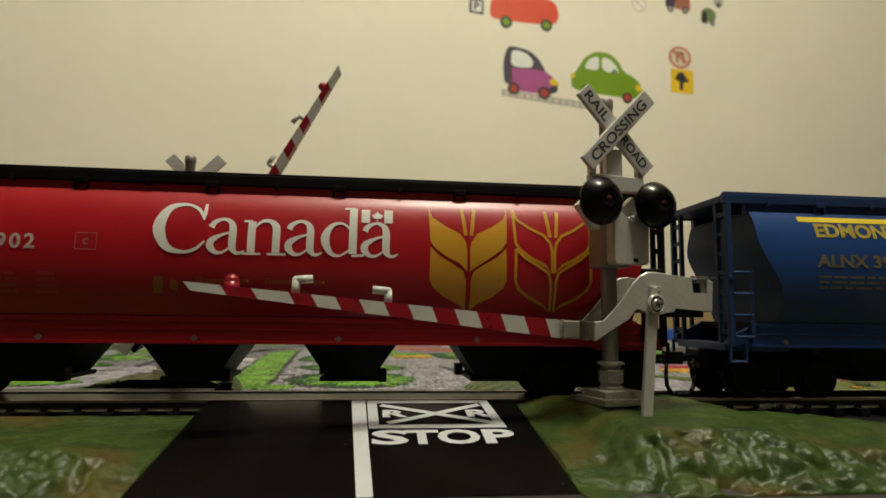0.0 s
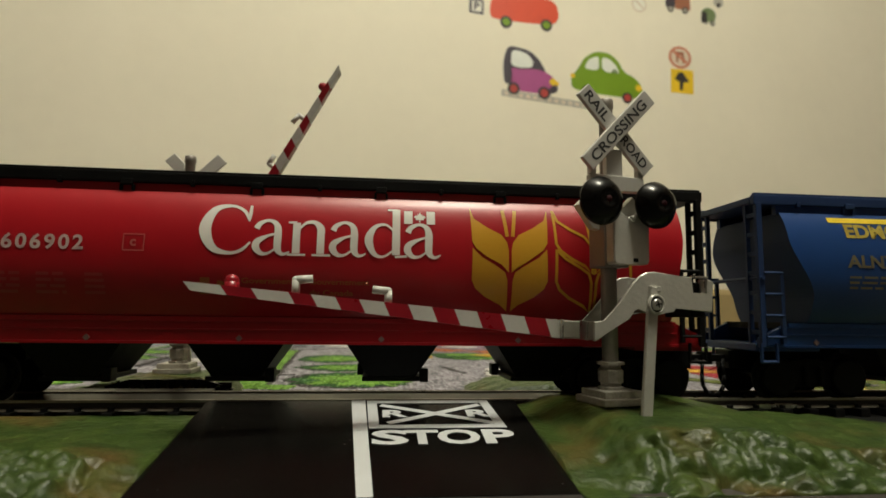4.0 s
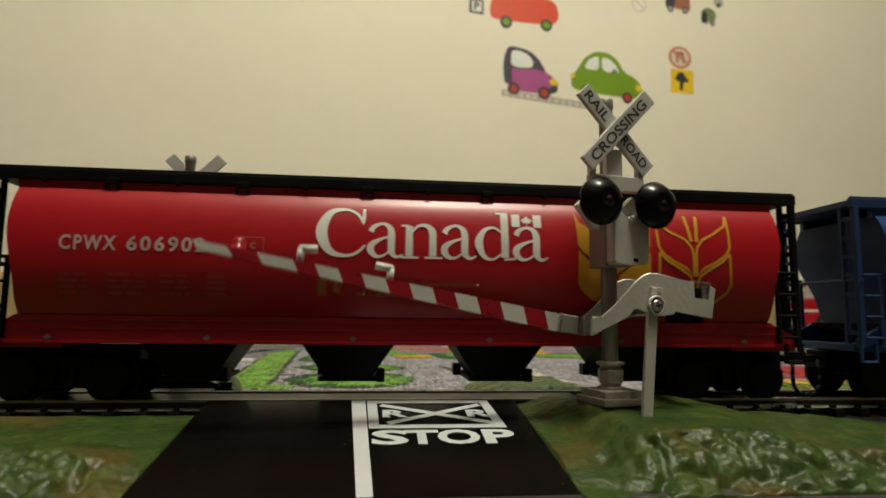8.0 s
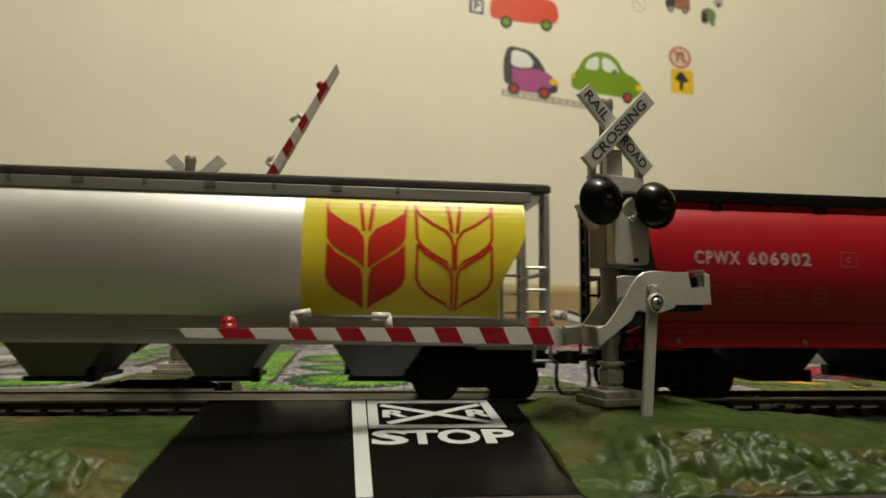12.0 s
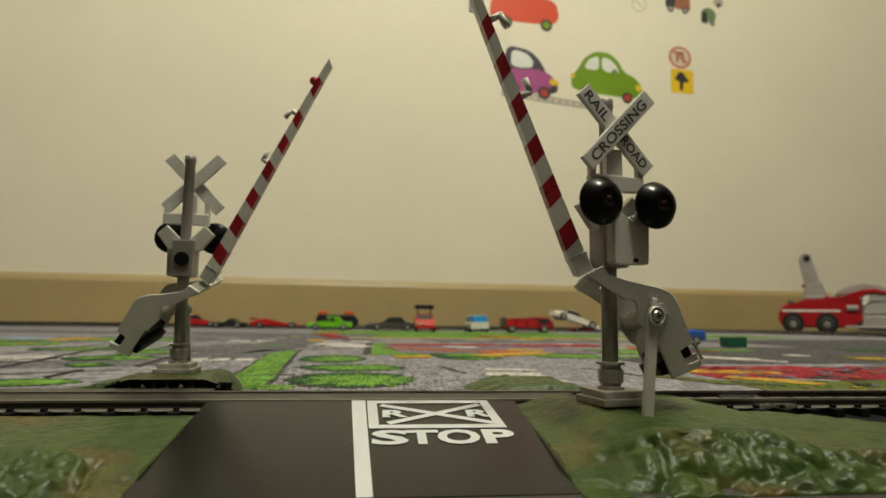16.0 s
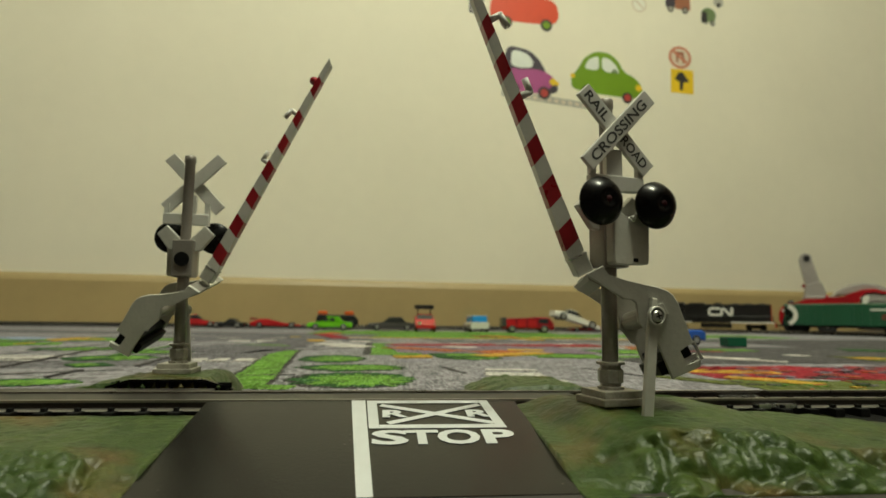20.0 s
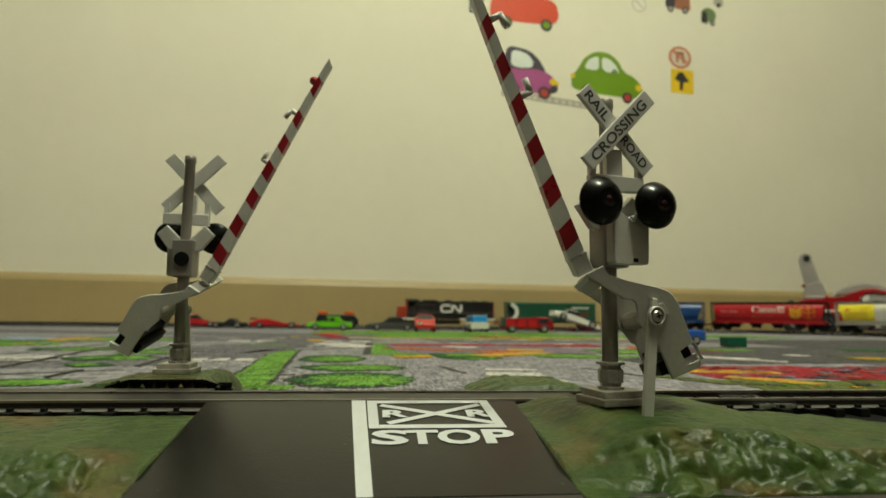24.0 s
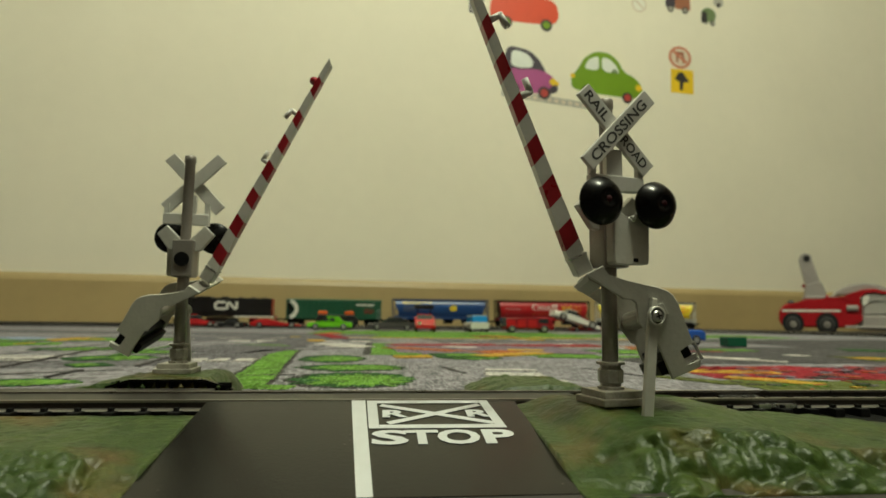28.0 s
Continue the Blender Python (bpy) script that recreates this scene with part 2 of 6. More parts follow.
def on_track(s):
    """Place and heading at the way s along the oval; s = 0 is the crossing, s grows to the right."""
    s = (s - X_LEFT) % LAP + X_LEFT
    if s < X_RIGHT:
        return Vector((s, 0, RAIL_Z)), 0.0
    a = (s - X_RIGHT) / R_CURVE
    if a < math.pi:
        return Vector((X_RIGHT + R_CURVE * math.sin(a), R_CURVE - R_CURVE * math.cos(a), RAIL_Z)), a
    s2 = s - X_RIGHT - HALF_TURN
    if s2 < X_RIGHT - X_LEFT:
        return Vector((X_RIGHT - s2, 2 * R_CURVE, RAIL_Z)), math.pi
    a = math.pi + (s2 - (X_RIGHT - X_LEFT)) / R_CURVE
    return Vector((X_LEFT + R_CURVE * math.sin(a), R_CURVE - R_CURVE * math.cos(a), RAIL_Z)), a


def sweep(bm, prof, s0, s1, step):
    """Sweeps a closed profile of (side, height) along the oval; side grows to the left of the way."""
    n = max(1, round((s1 - s0) / step))
    rings = []
    for i in range(n + 1):
        p, a = on_track(s0 + (s1 - s0) * i / n)
        side = Vector((-math.sin(a), math.cos(a), 0))
        rings.append([bm.verts.new(p + side * u + Vector((0, 0, w))) for u, w in prof])
    k = len(prof)
    for r, q in zip(rings[:-1], rings[1:]):
        for i in range(k):
            bm.faces.new((r[i], r[(i + 1) % k], q[(i + 1) % k], q[i]))
    if abs(s1 - s0 - LAP) > 1e-6:
        bm.faces.new(rings[0][::-1])
        bm.faces.new(rings[-1])
    return bm


def rail_profile(c):
    return [(c - 0.0012, -0.0026), (c + 0.0012, -0.0026), (c + 0.0012, -0.0021), (c + 0.0004, -0.0019), (c + 0.0004, -0.0009), (c + 0.0006, -0.0006), (c + 0.0006, 0), (c - 0.0006, 0), (c - 0.0006, -0.0006), (c - 0.0004, -0.0009), (c - 0.0004, -0.0019), (c - 0.0012, -0.0021)]


def build_track():
    t = thing("railway_track", "dark model railway track with steel rails on black roadbed", "track")
    part("roadbed", sweep(B(), [(-0.021, -0.0089), (0.021, -0.0089), (0.0195, -0.0050), (0.0175, -0.0046), (-0.0175, -0.0046), (-0.0195, -0.0050)], -1.0, LAP - 1.0, 0.03), M["roadbed"], t)
    for c in (-0.00825, 0.00825):
        bm = sweep(B(), rail_profile(c), -1.0, LAP - 1.0, 0.02)
        bm.faces.ensure_lookup_table()
        for i, f in enumerate(bm.faces):
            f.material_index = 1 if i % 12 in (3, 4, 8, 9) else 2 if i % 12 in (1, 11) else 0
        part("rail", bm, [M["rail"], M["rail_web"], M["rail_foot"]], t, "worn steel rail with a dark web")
    bm = box(B(), -0.0014, 0.0014, -0.0128, 0.0128, -0.0046, -0.0024, 0.0003)
    for y in (-0.0101, -0.0068, 0.0068, 0.0101):
        box(bm, -0.0005, 0.0005, y - 0.0008, y + 0.0008, -0.0026, -0.0016)
    me = mesh_of("tie", bm, M["tie"])
    rest = B()
    n = round(LAP / 0.0075)
    for i in range(n):
        s = -1.0 + LAP * i / n
        p, a = on_track(s)
        if -0.22 < s < 0.36:
            ob = new("tie", me)
            ob.parent = t
            ob.matrix_basis = Matrix.Translation(p) @ Matrix.Rotation(a, 4, "Z")
        else:
            box(rest, -0.0014, 0.0014, -0.0128, 0.0128, -0.0046, -0.0024, m=Matrix.Translation(p) @ Matrix.Rotation(a, 4, "Z"))
    part("far_ties", rest, M["tie"], t, "many black plastic ties", kind="stuff")
    # rail joiners on the near rail
    for x in (0.109, -0.1165):
        for c in (-0.00825, 0.00825):
            part("rail_joiner", box(B(), x - 0.006, x + 0.006, c - 0.0016, c + 0.0016, 0.0062, 0.0076, 0.0003), M["silver_bright"], t)


build_track()


# ---- the level crossing: ramps of black plastic between moulded green banks ----
ROAD_L, ROAD_R = -0.0402, 0.0358


def ramp_z(y):
    return 0.0089 + (abs(y) - 0.0105) * (-0.0087 / 0.050)


def smooth01(a, b, x):
    t = min(1, max(0, (x - a) / (b - a)))
    return t * t * (3 - 2 * t)


def lumps(x, y, k, amp):
    v = Vector((x * k, y * k, 3.1))
    return amp * (noise.noise(v) + 0.5 * noise.noise(v * 2.3) + 0.25 * noise.noise(v * 5.1))


def crest(x):
    """Where the flat top of the right bank breaks off towards its front face."""
    return -0.0512 + 0.0009 * math.sin(x * 210) + 0.003 * smooth01(0.050, 0.042, x) - 0.002 * smooth01(0.074, 0.084, x) + 0.010 * smooth01(0.10, 0.14, x)


def bank_right(x, y):
    top = 0.0104 - 0.0030 * smooth01(0.074, 0.094, x) - 0.004 * smooth01(0.094, 0.15, x)
    top -= 0.0038 * smooth01(0.088, 0.106, x) * smooth01(-0.021, -0.0150, y)
    top -= 0.0014 * smooth01(-0.026, -0.050, y) + 0.0012 * smooth01(-0.024, -0.048, y) * smooth01(0.072, 0.086, x)
    lip = crest(x)
    face = min(1, max(0, (y - lip + 0.0112) / 0.0112)) ** 0.8
    side = smooth01(ROAD_R - 0.001, 0.0455, x + 0.22 * (y + 0.012))
    z = top * face * (0.25 + 0.75 * side) + (1 - side) * 0.6 * max(0.0, ramp_z(y))
    rough = (1 - smooth01(lip - 0.002, lip + 0.003, y)) * 0.8 + 0.14 + 0.25 * (1 - side)
    z += lumps(x, y, 110, 0.0010) * rough * (0.3 + 0.7 * face)
    return max(z, 0.0004)


def bank_left(x, y):
    top = 0.0066 - 0.0008 * smooth01(-0.09, -0.16, x) - 0.0004 * smooth01(-0.02, -0.045, y)
    face = smooth01(-0.075, -0.048, y)
    side = smooth01(ROAD_L + 0.001, ROAD_L - 0.016, x)
    z = top * face * side + (1 - side) * min(top * face, max(0.0, ramp_z(y)) + 0.0005)
    rough = 0.75 * (1 - smooth01(-0.054, -0.044, y)) + 0.25
    z += lumps(x, y, 110, 0.0010) * rough
    return max(z, 0.0004)


def bank_far_left(x, y):
    return max(0.0, 0.0105 * smooth01(-0.125, -0.066, x) * smooth01(-0.044, -0.052, x) * smooth01(0.085, 0.055, y) + lumps(x, y, 190, 0.0008))


def bank_far_right(x, y):
    return max(0.0, 0.0078 * smooth01(0.024, 0.048, x) * smooth01(0.098, 0.060, x) * smooth01(0.095, 0.062, y) + lumps(x, y, 190, 0.0008))


def height_mesh(fn, x0, x1, y0, y1, nx, ny, skirt=0.0, knobs=1.0, lump_rate=1.0, edge_y=lambda x: -0.0500):
    bm = B()
    g = [[bm.verts.new((x0 + (x1 - x0) * i / nx, y0 + (y1 - y0) * j / ny, 0)) for i in range(nx + 1)] for j in range(ny + 1)]
    for row in g:
        for v in row:
            v.co.z = fn(v.co.x, v.co.y)
    for j in range(ny):
        for i in range(nx):
            bm.faces.new((g[j][i], g[j][i + 1], g[j + 1][i + 1], g[j + 1][i]))
    # round knobs, pushed out square to the surface so that steep faces bulge too
    bm.normal_update()
    for row in g[1:-1]:
        for v in row[1:-1]:
            soft = (0.20 + 0.80 * (1 - smooth01(-0.001, 0.0022, v.co.y - edge_y(v.co.x)))) * max(0.13, smooth01(ROAD_R + 0.004, ROAD_R + 0.014, abs(v.co.x)))
            bent = Vector((v.co.x * 165, v.co.y * 130, v.co.z * 130)) * lump_rate + 0.30 * noise.noise_vector(v.co * 190)
            near, _ = noise.voronoi(bent)
            fine, _ = noise.voronoi(v.co * 430)
            push = 0.0040 / lump_rate * (0.32 - near[0] ** 1.8) + 0.0009 * (0.4 - fine[0]) - 0.0002
            v.co += v.normal * push * soft * knobs
    edge = [g[0][i] for i in range(nx + 1)] + [g[j][nx] for j in range(1, ny + 1)] + [g[ny][i] for i in range(nx - 1, -1, -1)] + [g[j][0] for j in range(ny - 1, 0, -1)]
    low = [bm.verts.new((v.co.x, v.co.y, skirt)) for v in edge]
    k = len(edge)
    for i in range(k):
        bm.faces.new((edge[i], low[i], low[(i + 1) % k], edge[(i + 1) % k]))
    return bm


def bank_material():
    m = mat("moulded_green_plastic", (0.047, 0.074, 0.013), 0.41, spec=0.27, vary=0.3, scale=150, bump=0.5, bscale=480, col2=(0.022, 0.043, 0.009))
    nt = m.node_tree
    N, L = nt.nodes, nt.links
    p = N["Principled BSDF"]
    src = p.inputs["Base Color"].links[0].from_socket
    tc = N.new("ShaderNodeTexCoord")
    nz = N.new("ShaderNodeTexNoise")
    nz.inputs["Scale"].default_value, nz.inputs["Detail"].default_value = 55, 8
    L.new(tc.outputs["Object"], nz.inputs["Vector"])
    rp = N.new("ShaderNodeValToRGB")
    rp.color_ramp.elements[0].position, rp.color_ramp.elements[1].position = 0.53, 0.70
    rp.color_ramp.elements[0].color, rp.color_ramp.elements[1].color = (0, 0, 0, 1), (0.8, 0.8, 0.8, 1)
    L.new(nz.outputs["Fac"], rp.inputs["Fac"])
    mx = N.new("ShaderNodeMix")
    mx.data_type = "RGBA"
    L.new(rp.outputs["Color"], mx.inputs["Factor"])
    L.new(src, mx.inputs["A"])
    mx.inputs["B"].default_value = (0.098, 0.060, 0.018, 1)
    L.new(mx.outputs["Result"], p.inputs["Base Color"])
    return m


M["bank"] = bank_material()


def build_crossing():
    c = thing("level_crossing", "black plastic road ramp with white markings between green plastic banks", "level crossing")
    for sgn in (-1, 1):
        bm = prism(B(), [(sgn * 0.0105, 0.0089), (sgn * 0.0605, 0.0002), (sgn * 0.0605, 0.0), (sgn * 0.0105, 0.0)], ROAD_L, ROAD_R, axis="x")
        part("road_ramp", bm, M["road"], c, "glossy black plastic road ramp")
    part("crossing_plate", box(B(), -0.165, 0.0560, -0.0068, 0.0068, 0.004, 0.0086), M["infill"], c, "dark grey plate between the rails")
    part("crossing_plate", box(B(), -0.165, ROAD_L - 0.005, 0.0101, 0.0162, 0.004, 0.0088), M["infill"], c, "dark grey plate beyond the rails")

    def on_ramp(bm, lift=0.00012):
        """From x and z in the plane to x and the way down the ramp."""
        for v in bm.verts:
            d = -v.co.z
            v.co = (v.co.x, -0.0105 - d, 0.0089 - d * 0.174 + lift)
        return bm
    part("centre_line", on_ramp(flat(B(), [(-0.0055, 0.0), (-0.0021, 0.0), (0.0003, -0.050), (-0.0025, -0.050)])), M["road_white"], c, "white centre line")
    fr = B()
    x0, x1, d0, d1, w = -0.0017, 0.0286, 0.0003, 0.0192, 0.0022
    X0, X1 = x0 + 0.0008, x1 + 0.0012
    for q in ([(x0 + 0.0024, -d0), (x1 - 0.0023, -d0), (x1 - 0.0023, -d0 - w), (x0 + 0.0024, -d0 - w)],
              [(X0 + 0.0023, -d1 + w), (X1 - 0.0023, -d1 + w), (X1 - 0.0023, -d1), (X0 + 0.0023, -d1)],
              [(x0, -d0), (x0 + 0.0024, -d0), (X0 + 0.0023, -d1), (X0, -d1)], [(x1 - 0.0023, -d0), (x1, -d0), (X1, -d1), (X1 - 0.0023, -d1)]):
        flat(fr, q)
    part("marking_border", on_ramp(fr, 0.00014), M["road_white"], c, "white painted border")
    for lift, ends in ((0.00013, [(0.0017, -0.0037), (0.0274, -0.0162)]), (0.00016, [(0.0260, -0.0037), (0.0033, -0.0162)])):
        part("cross_bar", on_ramp(ribbon(B(), ends, 0.0019), lift), M["road_white"], c, "white bar of the painted cross")
    for x in (0.0021, 0.0219):
        part("letter", on_ramp(shift(squash(lettering("R", 0.0060, 0.0004, 0.0060), 0.74), x, 0, -0.0121), 0.00020), M["road_white"], c, "white letter R")
    for char, x, wide in (("S", -0.0003, 0.0078), ("T", 0.0066, 0.0074), ("O", 0.0136, 0.0092), ("P", 0.0235, 0.0070)):
        part("letter", on_ramp(shift(squash(lettering(char, 0.0098, 0.0005, wide), 0.74), x, 0, -0.0277), 0.00014), M["road_white"], c, "white letter of the word STOP")
    rnd = random.Random(11)
    dust = B()
    for _ in range(24):
        x, d, s = rnd.uniform(ROAD_L + 0.002, ROAD_R - 0.002), rnd.uniform(0.004, 0.047), rnd.uniform(0.00006, 0.00016)
        flat(dust, [(x - s, -d), (x + s * 0.6, -d - s), (x + s, -d + s * 0.5), (x, -d + s)])
    part("dust_specks", on_ramp(dust, 0.00023), M["sill_dot"], c, "fine pale dust specks on the road", kind="stuff")
    part("bank", height_mesh(bank_right, ROAD_R, 0.20, -0.064, -0.0118, 300, 140, lump_rate=1.25, edge_y=crest), M["bank"], c, "lumpy glossy green bank", True)
    part("bank", height_mesh(bank_left, -0.20, ROAD_L, -0.085, -0.0165, 290, 130, knobs=1.35, lump_rate=1.7), M["bank"], c, "lumpy glossy green bank", True)
    part("bank", height_mesh(bank_far_left, -0.150, ROAD_L, 0.024, 0.09, 130, 70), M["bank"], c, "low green bank", True)
    part("bank", height_mesh(bank_far_right, ROAD_R - 0.012, 0.11, 0.03, 0.1, 100, 70), M["bank"], c, "low green bank", True)
    # the dark lattice girder in front of the far bank
    g = B()
    prism(g, [(-0.0780, 0.0086), (-0.0715, 0.0106), (-0.0500, 0.0106), (-0.0415, 0.0078), (-0.0424, 0.0072), (-0.0505, 0.0099), (-0.0710, 0.0099), (-0.0780, 0.0079)], 0.0225, 0.0240)
    # added black sheet that stands in for the shade inside the lattice
    part("girder_back", box(B(), -0.0770, -0.0425, 0.0241, 0.0246, 0.0030, 0.0096), M["black"], c, "black sheet standing in for the shade behind the lattice")
    girder = part("girder", g, M["black_gloss"], c, "black plastic edge with open lattice")
    for i in range(9):
        x = -0.0765 + i * 0.0036
        top = 0.0102 - 0.0018 * max(0, i - 6)
        part("lattice_bar", rod(B(), (x, 0.0232, 0.004), (x + 0.0018, 0.0232, top), 0.0005, seg=6), M["bank"], girder)
        part("lattice_bar", rod(B(), (x + 0.0036, 0.0232, 0.004), (x + 0.0018, 0.0232, top), 0.0005, seg=6), M["black_gloss"], girder)
        part("lattice_knot", lathe(B(), [(0, -0.0009), (0.0008, 0), (0, 0.0009)], 6, Matrix.Translation((x + 0.0018, 0.0228, 0.0062 + 0.0011 * (i % 3)))), M["bank"], girder)


build_crossing()


# ---- crossing signals with gates ----
def build_signal():
    """Built with its post on the z axis, facing -y. Returns the thing and its gate."""
    sg = thing("crossing_signal", "silver crossbuck signal with two black lamps and a striped gate", "signal", group="crossing signals")
    bm = box(B(), -0.0058, 0.0060, -0.0060, 0.0060, 0.0, 0.0016, 0.0002)
    box(bm, -0.0049, 0.0052, -0.0049, 0.0049, 0.0016, 0.0032, 0.0002)
    part("base_plate", bm, M["silver_worn"], sg, "stepped silver base plate")
    bm = lathe(B(), [(0, 0.003), (0.0031, 0.003), (0.0031, 0.0038), (0.0024, 0.0040), (0.0024, 0.0046), (0.0029, 0.0048), (0.0030, 0.0076), (0.0024, 0.0082), (0.0024, 0.0088), (0.0033, 0.0089), (0.0033, 0.0095), (0.0020, 0.0096), (0, 0.0096)], 8)
    part("collar", bm, M["silver_worn"], sg, "hexagonal silver collar")
    part("post", lathe(B(), [(0, 0.009), (0.00188, 0.009), (0.00188, 0.0335), (0.0017, 0.0340), (0.00165, 0.0708), (0.00185, 0.0712), (0.00185, 0.0732), (0.0016, 0.0734), (0, 0.0734)], 20), M["silver_dull"], sg, "round grey post", True)
    bm = box(B(), -0.0034, 0.0034, -0.0035, 0.0030, 0.0316, 0.0440, 0.0004)
    part("relay_case", bm, M["silver_dull"], sg, "grey relay case")
    part("back_knob", rod(B(), (0, 0.0029, 0.0375), (0, 0.0036, 0.0375), 0.0024, seg=20), M["black"], sg, "round black knob on the back")
    bm = prism(B(), [(-0.0030, 0.0327), (-0.0025, 0.0321), (0.0012, 0.0321), (0.0063, 0.0322), (0.0068, 0.0329), (0.0070, 0.0428), (0.0046, 0.0442), (0.0014, 0.0424), (-0.0008, 0.0442), (-0.0030, 0.0436)], -0.0066, -0.0034, 0.0003)
    part("case_cover", bm, M["silver"], sg, "light grey cover plate")
    part("latch_hole", box(B(), 0.0022, 0.0036, -0.0067, -0.0060, 0.0326, 0.0336, 0.0002), M["black"], sg, "small black latch hole")
    part("wire_hook", pipe(B(), [Vector((0.0014, -0.0071, 0.0432)), Vector((0.0022, -0.0071, 0.0424)), Vector((0.0034, -0.0071, 0.0446))], 0.00035, 8), M["silver_bright"], sg, "bright bent wire", True)
    bm = prism(B(), [(-0.0068, 0.0496), (0.0084, 0.0500), (0.0084, 0.0532), (0.0078, 0.0536), (-0.0062, 0.0536), (-0.0068, 0.0533)], -0.0034, -0.0014, 0.0002)
    box(bm, -0.0022, 0.0022, -0.0032, -0.0016, 0.0536, 0.060)
    for sx in (-0.0060, 0.0073):
        box(bm, sx - 0.0007, sx + 0.0009, -0.0032, -0.0018, 0.0536, 0.0572)
    part("sign_bracket", bm, M["sign_face"], sg, "silver bracket under the crossbuck")
    for sx, nm in ((-1, "lamp"), (1, "lamp")):
        at = Matrix.Translation((sx * 0.0074, -0.0078, 0.0460)) @ Matrix.Rotation(math.radians(90), 4, "X") @ Matrix.Diagonal((0.96, 0.96, 1, 1))
        lp = part("signal_lamp", lathe(B(), [(0, -0.0022), (0.0020, -0.0020), (0.0036, -0.0008), (0.0053, -0.0004), (0.0058, 0.0002), (0.0058, 0.0008), (0.0055, 0.0012), (0.0044, 0.0027), (0.0028, 0.0037), (0.0018, 0.0039), (0.0015, 0.0036), (0, 0.0036)], 32, at), M["black_gloss"], sg, "glossy black round lamp", True)
        part("lens", lathe(B(), [(0, 0.0039), (0.0005, 0.0038), (0.0008, 0.0036), (0.0008, 0.0033), (0, 0.0033)], 16, at), M["lens"], lp, "small dark red lens", True)
        bm = prism(B(), [(sx * 0.0012, 0.0400), (sx * 0.0012, 0.0442), (sx * 0.0062, 0.0492), (sx * 0.0092, 0.0462), (sx * 0.0052, 0.0408)], -0.0016, 0.0006, 0.0002)
        part("lamp_arm", bm, M["silver"], sg, "silver lamp arm")
    # crossbuck: two crossed boards with raised letters
    for ang, words, y in ((-45.5, ("RAIL", "ROAD"), -0.0032), (46, ("CROSSING",), -0.0044)):
        rot = Matrix.Translation((0.0004, y, 0.0646)) @ Matrix.Rotation(math.radians(-ang), 4, "Y")
        bm = box(B(), -0.0129, 0.0129, -0.0006, 0.0006, -0.0021, 0.0021, 0.00025)
        bmesh.ops.transform(bm, matrix=rot, verts=bm.verts)
        board = part("crossbuck_board", bm, M["sign_face"], sg, "silver-white crossbuck board")
        spots = ((-0.0117, 0.0082), (0.0024, 0.0090)) if len(words) == 2 else ((-0.0110, 0.0214),)
        for w, (x, wd) in zip(words, spots):
            bm = shift(lettering(w, 0.0024, 0.00007, wd), x, -0.00066, -0.0012)
            bmesh.ops.transform(bm, matrix=rot, verts=bm.verts)
            part("painted_word", bm, M["letter"], board, "black painted word " + w)
    # the push rod beside the post
    bm = prism(B(), [(-0.0017, -0.006), (0.0009, -0.006), (0.0034, 0.0215), (0.0036, 0.0240), (0.0034, 0.0266), (0.0020, 0.0268), (0.0016, 0.0240), (0.0009, 0.0215)], -0.0131, -0.0120, 0.0002)
    push = part("push_rod", bm, M["silver"], sg, "flat silver push rod")
    # ---- the gate, in its lowered pose, turning on the y axis ----
    mm = 0.001
    outline = [(-12.4, -7.9), (-12.4, -3.8), (-9.9, -3.8), (-7.2, -0.9), (-4.8, 1.9), (-2.8, 4.7), (-0.9, 6.5), (0.6, 7.2), (2.5, 7.4), (8.8, 6.6), (12.1, 6.4), (12.1, 2.7), (16.0, 2.7), (16.0, 6.2), (17.6, 5.5), (17.1, -1.4),
               (7.7, -0.4), (7.1, -1.5), (4.8, -1.6), (2.3, -2.5), (-0.2, -1.6), (-1.6, -0.7), (-2.8, -1.2), (-3.7, -3.1), (-8.5, -5.7), (-11.9, -7.9)]

    def slant(bm):
        """The lever stands askew: its far plate sits further along than the near one."""
        for v in bm.verts:
            v.co.x += (v.co.y + 11.2 * mm) * 0.235
        return bm
    bm = prism(B(), [(a * mm, b * mm) for a, b in outline], -11.2 * mm, -10.1 * mm, 0.0002)
    gate = part("gate", slant(bm), M["silver"], sg, "silver gate lever with counterweight and striped arm")
    bm = prism(B(), [(a * mm, b * mm) for a, b in outline], 7.0 * mm, 8.0 * mm, 0.0002)
    part("far_plate", slant(bm), M["silver"], gate, "silver back plate of the lever")
    bm = prism(B(), [(-15.4 * mm, -7.7 * mm), (-10.9 * mm, -7.8 * mm), (-10.9 * mm, -3.75 * mm), (-15.4 * mm, -3.5 * mm)], -1.9 * mm, 3.4 * mm, 0.0003)
    part("sleeve", bm, M["silver"], gate, "silver arm sleeve")
    part("sleeve_rim", box(B(), -15.6 * mm, -15.1 * mm, -2.0 * mm, 3.5 * mm, -7.8 * mm, -3.4 * mm, 0.0001), M["silver_bright"], gate, "bright worn sleeve rim")
    bm = prism(B(), [(-12.3 * mm, -7.85 * mm), (-11.0 * mm, -7.75 * mm), (-8.6 * mm, -5.9 * mm), (-9.9 * mm, -3.9 * mm), (-12.3 * mm, -3.85 * mm)], -10.2 * mm, 7.1 * mm, 0.0003)
    part("yoke", slant(bm), M["silver_dull"], gate, "grey yoke between the lever plates")
    part("sleeve_band", slant(box(B(), -12.6 * mm, -12.1 * mm, -5.6 * mm, 1.8 * mm, -8.0 * mm, -3.7 * mm, 0.0001)), M["silver_bright"], gate, "bright worn edge")
    bm = box(B(), 11.9 * mm, 16.2 * mm, -11.35 * mm, -10.4 * mm, 6.3 * mm, 6.75 * mm, 0.0001)
